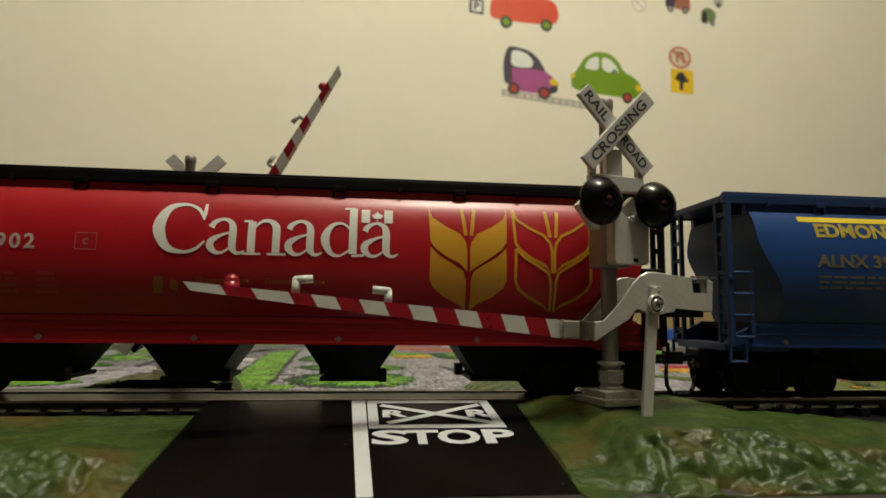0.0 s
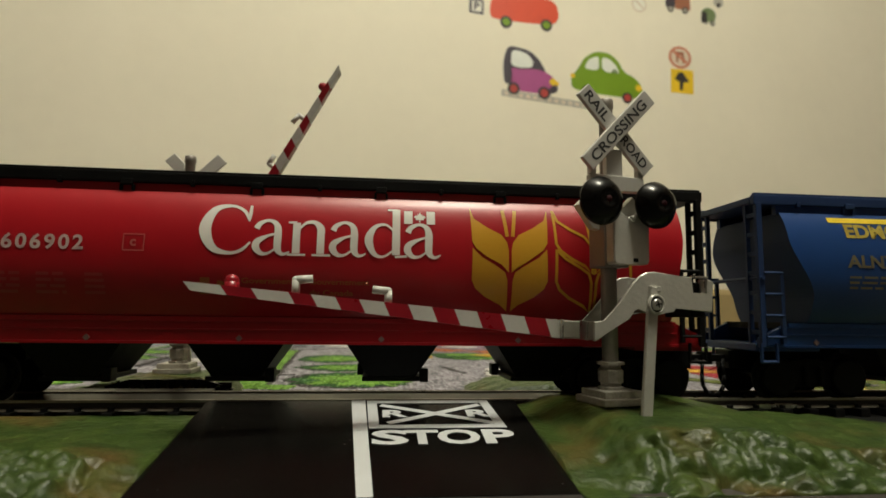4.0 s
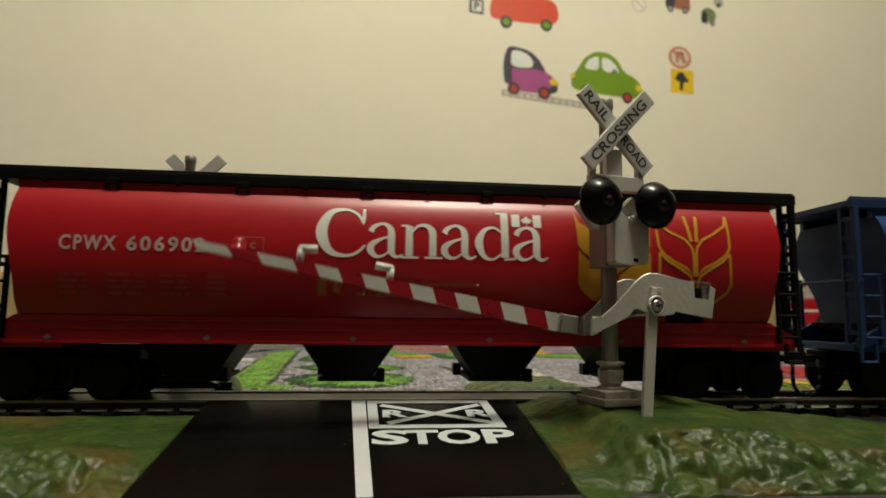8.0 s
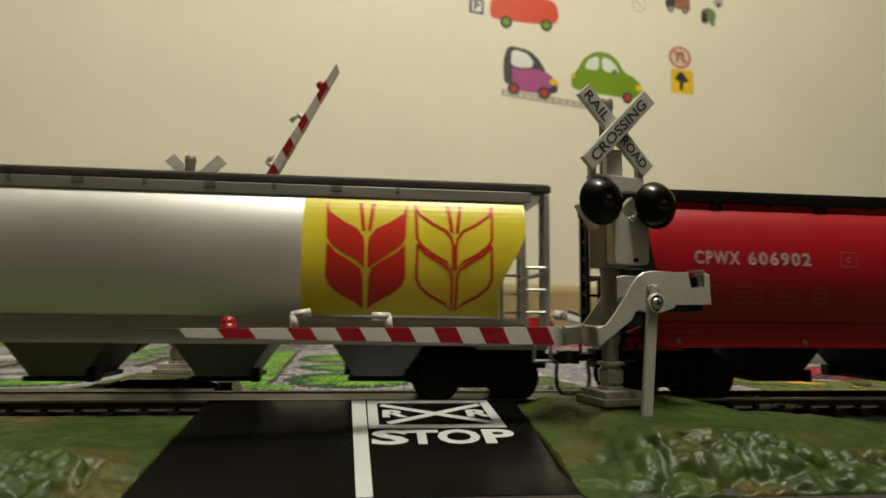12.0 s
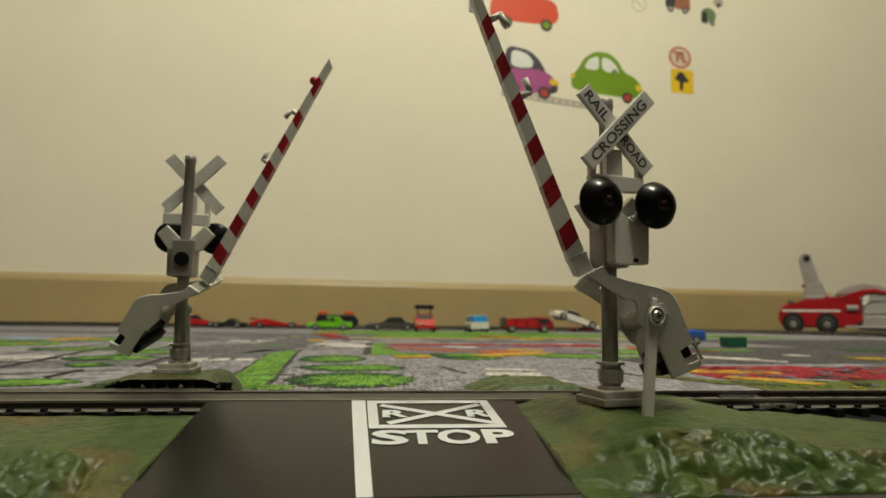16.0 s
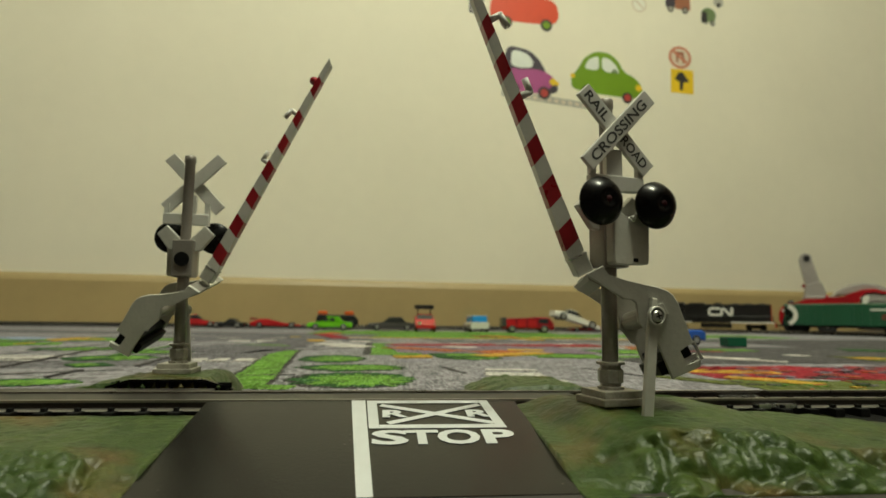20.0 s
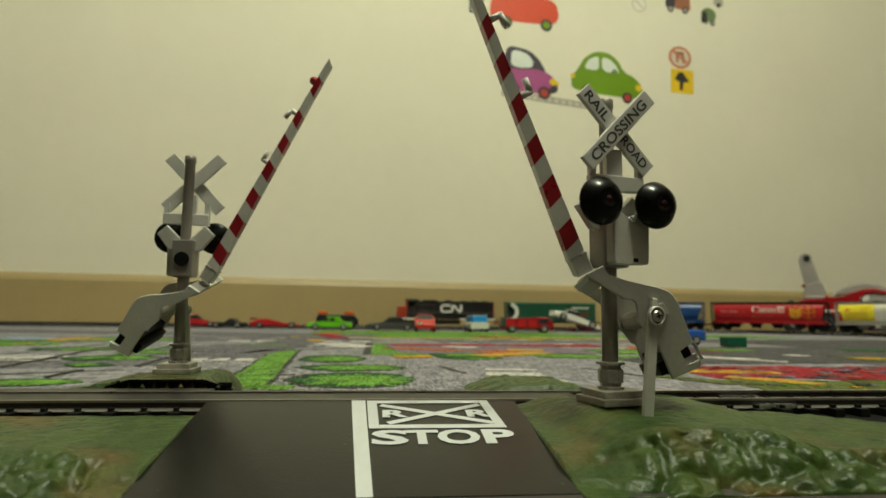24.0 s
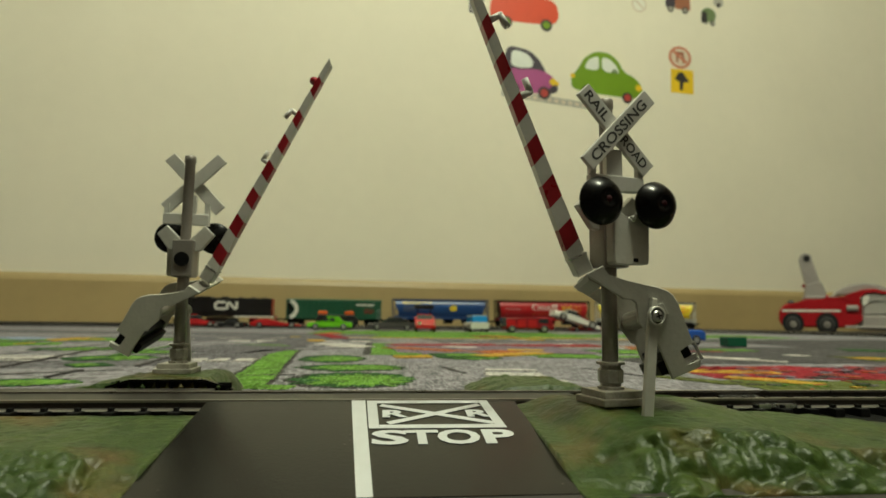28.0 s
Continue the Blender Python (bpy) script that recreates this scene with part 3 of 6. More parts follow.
    box(bm, 14.4 * mm, 15.8 * mm, -10.8 * mm, -9.6 * mm, 2.6 * mm, 6.0 * mm, 0.0002)
    part("slot_clip", slant(bm), M["silver_bright"], gate, "bright clip over the slot")
    bm = box(B(), 10.6 * mm, 16.6 * mm, -10.0 * mm, 6.9 * mm, -0.6 * mm, 5.4 * mm, 0.0004)
    box(bm, 12.6 * mm, 15.8 * mm, -9.4 * mm, 6.5 * mm, -2.6 * mm, -0.5 * mm, 0.0004)
    part("counterweight", slant(bm), M["black"], gate, "black counterweight between the plates")
    part("lever_hub", rod(B(), (2.4 * mm, -10.2 * mm, 0.6 * mm), (6.4 * mm, 7.2 * mm, 0.6 * mm), 2.3 * mm, seg=18), M["silver_dull"], gate, "grey hub between the plates")
    part("hub_tab", slant(box(B(), 0.9 * mm, 3.9 * mm, -11.9 * mm, -11.1 * mm, 2.9 * mm, 4.2 * mm, 0.0002)), M["silver"], gate)
    sc = Matrix.Translation((0.0026, -0.0131, 0.0228)) @ Matrix.Rotation(math.radians(90), 4, "X")
    part("boss", lathe(B(), [(0, 0), (0.0022, 0), (0.0022, 0.0007), (0.0019, 0.0009), (0.0017, 0.0008), (0.0017, 0.0004), (0, 0.0004)], 28, sc), M["silver"], push, "round boss", True)
    part("washer", lathe(B(), [(0, 0.0004), (0.00165, 0.0004), (0.00165, 0.00055), (0, 0.00055)], 24, sc), M["black"], push, "dark washer")
    bm = lathe(B(), [(0, 0.0005), (0.0013, 0.0005), (0.0013, 0.0009), (0.0009, 0.0012), (0, 0.00125)], 20, sc)
    part("screw", bm, M["silver_bright"], push, "cross-head screw", True)
    bm = B()
    for a in (0.3, 0.3 + math.pi / 2):
        box(bm, -0.0007, 0.0007, -0.00014, 0.00014, 0.0011, 0.00132, m=sc @ Matrix.Rotation(a, 4, "Z"))
    part("screw_slot", bm, M["black"], push)
    # striped arm, tapering to its tip
    cuts = [(-96, "gate_white"), (-89, "gate_red"), (-83, "gate_white"), (-75.6, "gate_red"), (-71, "gate_white"), (-66, "gate_red"), (-61, "gate_white"), (-55.7, "gate_red"), (-50.4, "gate_white"), (-45.1, "gate_red"), (-40, "gate_white"), (-34.8, "gate_red"), (-29.2, "gate_white"), (-23.6, "gate_red"), (-18.4, "gate_white"), (-15.3, None)]

    def mid(a):
        return -5.5 + (a + 17) / (-79) * 7.9

    def half(a):
        return 2.1 + (a + 17) / (-79) * -1.2
    for (a, c), (b, _) in zip(cuts[:-1], cuts[1:]):
        sk = 0.7
        bm = prism(B(), [((a + sk) * mm, (mid(a) - half(a)) * mm), ((b + sk) * mm, (mid(b) - half(b)) * mm), ((b - sk) * mm, (mid(b) + half(b)) * mm), ((a - sk) * mm, (mid(a) + half(a)) * mm)], -0.9 * mm, 3.3 * mm)
        part("arm_stripe", bm, M[c], gate, "red painted stripe" if c == "gate_red" else "white painted stripe")
    bm = B()
    bmesh.ops.create_uvsphere(bm, u_segments=14, v_segments=10, radius=0.0015, matrix=Matrix.Translation((-87.6 * mm, 0.0008, 3.6 * mm)))
    rod(bm, (-87.6 * mm, 0.0008, 0.6 * mm), (-87.6 * mm, 0.0008, 3.6 * mm), 0.0015)
    part("tip_lamp", bm, M["gate_red"], gate, "round red tip lamp", True)
    for x, sx in ((-74.8, 1), (-55.3, -1)):
        z = mid(x)
        bm = pipe(B(), [(x * mm, 0, (z + 0.8) * mm), (x * mm, 0, (z + 3.9) * mm), ((x + sx * 3.4) * mm, 0, (z + 4.2) * mm)], 0.00085)
        part("arm_lamp", bm, M["gate_white"], gate, "bent white lamp bracket", True)
    for o in (gate, *gate.children):
        o.data.transform(Matrix.Translation((-0.00065, 0, 0.0005)))
    gate.matrix_basis = Matrix.Translation((0, 0, 0.0222))
    return sg, gate


near_signal, near_gate = build_signal()
BASE_Z = 0.0105
near_signal.matrix_basis = pose(0.0552, -0.0268, BASE_Z, 0, 0, 13)
far_signal = copy_thing(near_signal, pose(-0.0648, 0.0448, BASE_Z, 0, 0, 181))
far_gate = [o for o in far_signal.children if o.name.startswith("gate")][0]
PUSH_RODS = [[o for o in s.children if o.name.startswith("push_rod")][0] for s in (near_signal, far_signal)]
for o in far_signal.children:
    if o.name.startswith("crossbuck_board"):
        o.matrix_basis = Matrix.Translation((-0.0012, 0, 0))
tagged(near_signal, "silver crossbuck signal with black lamps and striped gate beside the road")
tagged(far_signal, "silver crossbuck signal with gate, seen beyond the track")


# ---- rolling stock, built with the rail top at z = 0 and the front towards +x ----
HALF, TRUCK_X, PITCH = 0.103, 0.0845, 0.2225
Z_TOP, Z_MID, Z_LOW = 0.0505, 0.0355, 0.0205


def bulge(z):
    """Half the width of the round hopper body at the height z."""
    k = (z - Z_MID) / 0.0170
    return 0.0108 + 0.0080 * math.sqrt(max(0.0, 1 - k * k))


END_SLOPE = 0.0066


def body_end(z, slope):
    """Half the length of the round body at the height z: the ends slope in below."""
    return 0.0955 - slope * smooth01(0.0435, 0.0265, z)


def drape(bm, lift):
    """Lays flat artwork (x-z) on the near side of the round body."""
    zs = [v.co.z for v in bm.verts]
    z = math.floor(min(zs) / 0.0014) * 0.0014
    while z < max(zs):
        z += 0.0014
        bmesh.ops.bisect_plane(bm, geom=bm.verts[:] + bm.edges[:] + bm.faces[:], plane_co=(0, 0, z), plane_no=(0, 0, 1))
    for v in bm.verts:
        v.co.y = -bulge(v.co.z) - lift - v.co.y
        edge = body_end(v.co.z, END_SLOPE) - 0.0001
        v.co.x = max(-edge, min(edge, v.co.x))
    return bm


def both_sides(name, make, material, parent, label, lift):
    """Artwork on both sides; each side reads from left to right."""
    for turn in (0, 1):
        bm = drape(make(), lift)
        if turn:
            bmesh.ops.rotate(bm, matrix=Matrix.Rotation(math.pi, 3, "Z"), verts=bm.verts, cent=(0, 0, 0))
        part(name, bm, material, parent, label)


LEAF_UP = [(-1, 0), (-0.9, 0.107), (-0.575, 0.194), (-0.225, 0.262), (-0.075, 0.34), (-0.035, 0.417), (-0.035, 0.63), (-0.225, 0.553), (-0.575, 0.485), (-0.85, 0.408), (-0.96, 0.34)]
LEAF_LOW = [(-0.95, 0.398), (-0.725, 0.485), (-0.375, 0.563), (-0.125, 0.63), (-0.065, 0.709), (-0.05, 1.0), (-0.225, 0.942), (-0.625, 0.864), (-0.875, 0.786), (-0.965, 0.709)]


def wheat(car, x0, x1, z0, z1, outline, material, lift):
    """A wheat ear of four leaves and two short stems, each a print of its own."""
    cx, hw = (x0 + x1) / 2, (x1 - x0) / 2

    def leaf_shape(sx, leaf):
        pts = [(cx + sx * u * hw, z0 + (z1 - z0) * v) for u, v in leaf]
        bm = ribbon(B(), pts + pts[:1], hw * 0.07) if outline else flat(B(), pts if sx > 0 else pts[::-1])
        bmesh.ops.triangulate(bm, faces=[f for f in bm.faces if len(f.verts) > 4])
        return bm
    for sx in (1, -1):
        for leaf in (LEAF_UP, LEAF_LOW):
            both_sides("wheat_leaf", lambda sx=sx, leaf=leaf: leaf_shape(sx, leaf), material, car, "wheat leaf in outline" if outline else "solid wheat leaf", lift)
        both_sides("wheat_stem", lambda sx=sx: ribbon(B(), [(cx + sx * hw * 0.16, z0 + (z1 - z0) * 0.01), (cx + sx * hw * 0.07, z0 + (z1 - z0) * 0.28)], hw * 0.09), material, car, "", lift)


def panel(x0, x1, z0, z1):
    bm = B()
    n = 20
    for i in range(n):
        a, b = x0 + (x1 - x0) * i / n, x0 + (x1 - x0) * (i + 1) / n
        flat(bm, [(a, z0), (b, z0), (b, z1), (a, z1)])
    bmesh.ops.remove_doubles(bm, verts=bm.verts, dist=1e-6)
    return bm


def bars(x0, x1, z, h, n, gap, seed):
    """Lines of writing too small to read."""
    rnd = random.Random(seed)
    bm = B()
    for i in range(n):
        x = x0
        while x < x1:
            w = rnd.uniform(0.002, 0.005)
            flat(bm, [(x, z - i * gap), (min(x1, x + w), z - i * gap), (min(x1, x + w), z - i * gap + h), (x, z - i * gap + h)])
            x += w + 0.0008
    return bm


WHEELSETS = []


def truck(parent, x, wheel_mat=None, spread=0.0103):
    """A bogie: bolster and side frames under its car, wheelsets that turn."""
    tr = part("truck", box(B(), -0.0035, 0.0035, -0.0085, 0.0085, 0.006, 0.0105, 0.0004), M["black"], parent, "black bogie", at=Matrix.Translation((x, 0, 0)))
    for sy in (-1, 1):
        bm = prism(B(), [(-0.0160, 0.0050), (-0.0140, 0.0042), (-0.0080, 0.0042), (-0.0050, 0.0030), (0.0050, 0.0030), (0.0080, 0.0042), (0.0140, 0.0042), (0.0160, 0.0050), (0.0160, 0.0076), (0.0130, 0.0088), (0.0070, 0.0098), (0.0, 0.0108), (-0.0070, 0.0098), (-0.0130, 0.0088), (-0.0160, 0.0076)], sy * 0.0092 - 0.0008, sy * 0.0092 + 0.0008, 0.0002)
        for bx in (-spread, spread):
            rod(bm, (bx, sy * 0.0092, 0.0056), (bx, sy * 0.0110, 0.0056), 0.0019, seg=12)
        for bx in (-0.0022, 0.0022):
            rod(bm, (bx, sy * 0.0104, 0.0036), (bx, sy * 0.0104, 0.0085), 0.0009, seg=8)
        part("side_frame", bm, M["black"], tr, "black bogie side frame")
    for bx in (-spread, spread):
        bm = rod(B(), (0, -0.0085, 0), (0, 0.0085, 0), 0.0010, seg=10)
        for sy in (-1, 1):
            prof = [(0, 0.0), (0.0046, 0.0), (0.0050, 0.0004), (0.0054, 0.0026), (0.0065, 0.0029), (0.0065, 0.0034), (0, 0.0036)]
            lathe(bm, prof, 28, Matrix.Translation((0, sy * 0.0112, 0)) @ Matrix.Rotation(math.radians(90 * sy), 4, "X"))
        ws = part("wheelset", bm, wheel_mat or M["wheel"], tr, "black flanged wheels on an axle", at=Matrix.Translation((bx, 0, 0.0056)))
        WHEELSETS.append((ws, bx))
    return tr


def coupler(parent, x, sgn):
    bm = box(B(), min(x, x + sgn * 0.0085), max(x, x + sgn * 0.0085), -0.0012, 0.0012, 0.0092, 0.0112, 0.0003)
    prism(bm, [(x + sgn * 0.0075, -0.0022), (x + sgn * 0.0098, -0.0022), (x + sgn * 0.0098, 0.0012), (x + sgn * 0.0086, 0.0026), (x + sgn * 0.0075, 0.0012)], 0.0085, 0.0120, axis="z")
    part("coupler", bm, M["black"], parent, "black coupler")
    part("coupler_pocket", box(B(), min(x - sgn * 0.002, x + sgn * 0.0032), max(x - sgn * 0.002, x + sgn * 0.0032), -0.0034, 0.0034, 0.0074, 0.0126, 0.0003), M["black"], parent, "black coupler pocket")
    pts = [(x + sgn * 0.0046, -0.0030, 0.0098), (x + sgn * 0.0060, -0.0044, 0.0088), (x + sgn * 0.0056, -0.0047, 0.0058), (x + sgn * 0.0058, -0.0047, 0.0030), (x + sgn * 0.0070, -0.0047, 0.0010), (x + sgn * 0.0088, -0.0047, 0.0003), (x + sgn * 0.0104, -0.0047, 0.0006)]
    part("brake_hose", pipe(B(), [Vector(p) for p in pts], 0.00055, 6), M["black"], parent, "black brake hose", True)


def hopper(name, label, paint, trim, under, ends, art):
    car = thing(name, label, "hopper car")
    # round body, sloping in at its ends
    bm = B()
    nz, rows = 26, []
    for j in range(nz + 1):
        z = Z_LOW + (Z_TOP - Z_LOW) * j / nz
        e, w = body_end(z, art.get("slope", END_SLOPE)), bulge(z)
        rows.append([(x * e, z, w) for x in (-1, -0.75, -0.5, -0.25, 0, 0.25, 0.5, 0.75, 1)])
    grid = {}
    for sy in (-1, 1):
        for j, row in enumerate(rows):
            for i, (x, z, w) in enumerate(row):
                grid[sy, j, i] = bm.verts.new((x, sy * w, z))
        for j in range(nz):
            for i in range(8):
                bm.faces.new((grid[sy, j, i], grid[sy, j, i + 1], grid[sy, j + 1, i + 1], grid[sy, j + 1, i]))
    part("body", bm, paint, car, smooth=True)
    for i in (0, 8):
        bm = B()
        sx = -1 if i == 0 else 1
        prev = None
        for j, row in enumerate(rows):
            x, z, w = row[i]
            cur = [bm.verts.new((x - sx * 0.0001, y * w, z)) for y in (-1, -0.5, 0, 0.5, 1)]
            if prev:
                for k in range(4):
                    bm.faces.new((prev[k], prev[k + 1], cur[k + 1], cur[k]))
            prev = cur
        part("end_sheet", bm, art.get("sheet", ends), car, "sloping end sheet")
    # top band, roof and its rim
    bm = B()
    for sy in (-1, 1):
        box(bm, -0.0960, 0.0960, sy * 0.0133 - 0.0008, sy * 0.0133 + 0.0008, Z_TOP - 0.0004, 0.0532)
    part("top_chord", bm, paint, car, "narrow band under the roof rim")
    bm = prism(B(), [(-0.0138, 0.0530), (0.0138, 0.0530), (0.0132, 0.0543), (0.0080, 0.0554), (-0.0080, 0.0554), (-0.0132, 0.0543)], -0.0985, 0.0985, axis="x")
    part("roof", bm, trim, car, "shallow roof")
    for sy in (-1, 1):
        groove = "rim" in art
        bm = box(B(), -HALF, HALF, sy * 0.0143 - 0.0008, sy * 0.0143 + 0.0008, 0.0536 if groove else 0.0525, 0.0553, 0.0003)
        if groove:
            part("side_plate", box(B(), -0.0975, 0.0975, sy * 0.0144 - 0.0008, sy * 0.0144 + 0.0008, 0.0506, 0.0535, 0.0003), trim, car, "light grey band under the roof walkway")
        rim = part("roof_rim", bm, art.get("rim", trim), car, "long roof rim")
        part("walkway_edge", box(B(), -HALF + 0.0005, HALF - 0.0005, sy * 0.0143 - 0.0006, sy * 0.0143 + 0.0006, 0.05528, 0.0558, 0.0001), trim, rim, "thin top edge")
        for k in range(11):
            x = -0.0900 + 0.0153 * k
            w = 0.0014 if k % 2 else 0.0005
            part("rim_clip", box(B(), x - w, x + w, sy * 0.0149 - 0.0006, sy * 0.0149 + 0.0006, 0.0519, 0.0534, 0.0002), art.get("clip", trim), rim)
            for px in ((x - w, x + w) if k % 2 else ()):
                part("rim_pin", box(B(), px - 0.0003, px + 0.0003, sy * 0.0146 - 0.0004, sy * 0.0146 + 0.0004, 0.0505, 0.0520), trim, rim)
    for sx in (-1, 1):
        part("roof_end", box(B(), min(sx * HALF, sx * 0.0975), max(sx * HALF, sx * 0.0975), -0.0134, 0.0134, 0.0530, 0.0549, 0.0003), trim, car)
    # side sills with rivet plates
    for sy in (-1, 1):
        bm = prism(B(), [(-0.0945, 0.0202), (0.0945, 0.0202), (0.1025, 0.0165), (0.1025, 0.0142), (-0.1025, 0.0142), (-0.1025, 0.0165)], sy * 0.0136 - 0.0008, sy * 0.0136 + 0.0008, 0.0002)
        sill = part("side_sill", bm, art.get("sill", paint), car, "long side sill with raised ridges")
        for half, y, w, z0, z1 in ((0.0945, 0.0141, 0.0008, 0.0192, 0.0204), (0.1025, 0.0140, 0.0007, 0.0139, 0.0146), (0.0950, 0.01405, 0.0007, 0.0171, 0.0175)):
            part("sill_ridge", box(B(), -half, half, sy * y - w, sy * y + w, z0, z1, 0.0001), art.get("sill", paint), sill)
        for x in (-0.0508, -0.0161, 0.0180, 0.0525, 0.0865, -0.0865):
            bm = rod(B(), (x, sy * 0.0143, 0.0153), (x, sy * 0.0148, 0.0153), 0.0008, seg=4)
            part("sill_plate", bm, M["sill_dot"] if art["kind"] != "grey" else trim, sill)
    part("floor_plate", box(B(), -0.0945, 0.0945, -0.0132, 0.0132, 0.0188, 0.0206), under, car)
    for sx in (-1, 1):
        part("end_platform", box(B(), min(sx * 0.084, sx * 0.1025), max(sx * 0.084, sx * 0.1025), -0.0127, 0.0127, 0.0128, 0.0150, 0.0003), art.get("sill", paint), car)
    # four discharge hoppers
    for x in (-0.0555, -0.0173, 0.0209, 0.0591):
        bm = B()
        top = [bm.verts.new((x + a, b, 0.0188)) for a, b in ((-0.0147, -0.0135), (0.0147, -0.0135), (0.0147, 0.0135), (-0.0147, 0.0135))]
        low = [bm.verts.new((x + a, b, 0.0052)) for a, b in ((-0.0056, -0.0095), (0.0056, -0.0095), (0.0056, 0.0095), (-0.0056, 0.0095))]
        bm.faces.new(top)
        bm.faces.new(low[::-1])
        for i in range(4):
            bm.faces.new((top[i], low[i], low[(i + 1) % 4], top[(i + 1) % 4]))
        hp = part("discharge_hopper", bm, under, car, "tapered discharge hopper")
        bm = box(B(), x - 0.0075, x + 0.0075, -0.0100, 0.0100, 0.0046, 0.0058, 0.0003)
        box(bm, x + 0.0070, x + 0.0092, -0.0108, -0.0070, 0.0045, 0.0078, 0.0003)
        box(bm, x - 0.0092, x - 0.0070, 0.0070, 0.0108, 0.0045, 0.0078, 0.0003)
        part("outlet_gate", bm, M["black"], hp, "black sliding outlet gate")
    # end frames with ladders
    for sx in (-1, 1):
        for sy in (-1, 1):
            part("corner_post", box(B(), sx * 0.1017 - 0.0008, sx * 0.1017 + 0.0008, sy * 0.0146 - 0.0007, sy * 0.0146 + 0.0007, 0.0140, 0.0530, 0.0002), ends, car, "tall corner post")
            part("inner_post", box(B(), sx * 0.1018 - 0.0006, sx * 0.1018 + 0.0006, sy * 0.0098 - 0.0005, sy * 0.0098 + 0.0005, 0.0140, 0.0530), ends, car)
            for k in range(7):
                z = 0.0180 + 0.0053 * k
                part("end_rung", box(B(), sx * 0.1018 - 0.0004, sx * 0.1018 + 0.0004, min(sy * 0.0098, sy * 0.0146), max(sy * 0.0098, sy * 0.0146), z - 0.0006, z + 0.0006), ends, car)
            part("ladder_post", box(B(), sx * 0.0962 - 0.0005, sx * 0.0962 + 0.0005, sy * 0.0152 - 0.0005, sy * 0.0152 + 0.0005, 0.0150, 0.0342), ends, car)
            for k in range(4):
                z = 0.0167 + 0.0057 * k
                part("ladder_rung", rod(B(), (sx * 0.1012, sy * 0.0154, z), (sx * 0.0960, sy * 0.0154, z), 0.00045, seg=6), ends, car)
            step = pipe(B(), [Vector((sx * 0.0982, sy * 0.0150, 0.0150)), Vector((sx * 0.0982, sy * 0.0150, 0.0102)), Vector((sx * 0.1026, sy * 0.0150, 0.0102)), Vector((sx * 0.1026, sy * 0.0150, 0.0150))], 0.0005, 6)
            part("stirrup_step", step, ends, car, "bent stirrup step")
        part("cross_bar", rod(B(), (sx * 0.1016, -0.0158, 0.0325), (sx * 0.1016, 0.0158, 0.0325), 0.0006, seg=6), ends, car)
        truck(car, sx * TRUCK_X)
        coupler(car, sx * 0.1015, sx)
        part("draft_sill", box(B(), min(sx * 0.07, sx * 0.1015), max(sx * 0.07, sx * 0.1015), -0.003, 0.003, 0.0090, 0.0130, 0.0003), M["black"], car)
    # markings
    z9 = 0.009
    if art["kind"] == "red":
        for ch, x0, x1 in (("C", -0.0257, -0.0135), ("a", -0.0133, -0.0044), ("n", -0.0050, 0.0052), ("a", 0.0048, 0.0138), ("d", 0.0133, 0.0237), ("a", 0.0229, 0.0321)):
            both_sides("letter", lambda ch=ch, x0=x0, x1=x1: serif_letter(ch, x0, x1, 0.0351, 0.0124), M["white_print"], car, "large white serif letter " + ch, 0.00016)
        for k in range(3):
            both_sides("flag_piece", lambda k=k: flag_piece(k), M["white_print"], car, "white piece of a small flag", 0.00016)
        for word, x0, x1 in (("CPWX", -0.0836, -0.0711), ("606902", -0.0688, -0.0511)):
            both_sides("car_number", lambda word=word, x0=x0, x1=x1: shift(lettering(word, 0.0033, 0.00012, x1 - x0, 1.25), x0, 0, 0.0356), M["number_print"], car, "white stencilled car number", 0.00014)
        wheat(car, 0.0395, 0.0595, 0.0485, 0.0226, False, M["gold"], 0.00016)
        wheat(car, 0.0610, 0.0812, 0.0485, 0.0226, True, M["gold"], 0.00016)
        for word, x0, x1, z in (("Government", -0.0154, -0.0030, 0.0284), ("of Canada", -0.0154, -0.0052, 0.0258), ("Gouvernement", 0.0005, 0.0147, 0.0284), ("du Canada", 0.0005, 0.0109, 0.0258)):
            both_sides("small_word", lambda word=word, x0=x0, x1=x1, z=z: shift(lettering(word, 0.0013, 0.00003, x1 - x0), x0, 0, z), M["gold_faint"], car, "faint gold word " + word, 0.00012)
        both_sides("small_flag", lambda: flat(flat(B(), [(-0.0249, 0.0257), (-0.0227, 0.0257), (-0.0227, 0.0296), (-0.0249, 0.0296)]), [(-0.0212, 0.0268), (-0.0197, 0.0262), (-0.0192, 0.0286), (-0.0209, 0.0290)]), M["gold_faint"], car, "faint gold flag", 0.00012)
        for x0, x1, sd in ((-0.0835, -0.0770, 1), (-0.0725, -0.0645, 2), (-0.0610, -0.0545, 4), (-0.0505, -0.0460, 5)):
            both_sides("small_print", lambda x0=x0, x1=x1, sd=sd: bars(x0, x1, 0.0385 - z9, 0.0007, 4, 0.0014, sd), M["faint_print"], car, "faint lines of small print", 0.00012)
        both_sides("square_mark", lambda: ribbon(B(), [(-0.0424, 0.0356), (-0.0378, 0.0356), (-0.0378, 0.0394), (-0.0424, 0.0394), (-0.0424, 0.0356)], 0.0003), M["square_print"], car, "faint square outline", 0.00012)
        both_sides("square_letter", lambda: shift(lettering("c", 0.0022, 0.0001), -0.0409, 0, 0.0367), M["square_print"], car, "faint letter c in the square", 0.00012)
    elif art["kind"] == "grey":
        both_sides("yellow_panel", lambda: panel(0.0400, 0.0960, 0.0212, 0.0503), M["yellow"], car, "yellow painted panel", 0.00008)
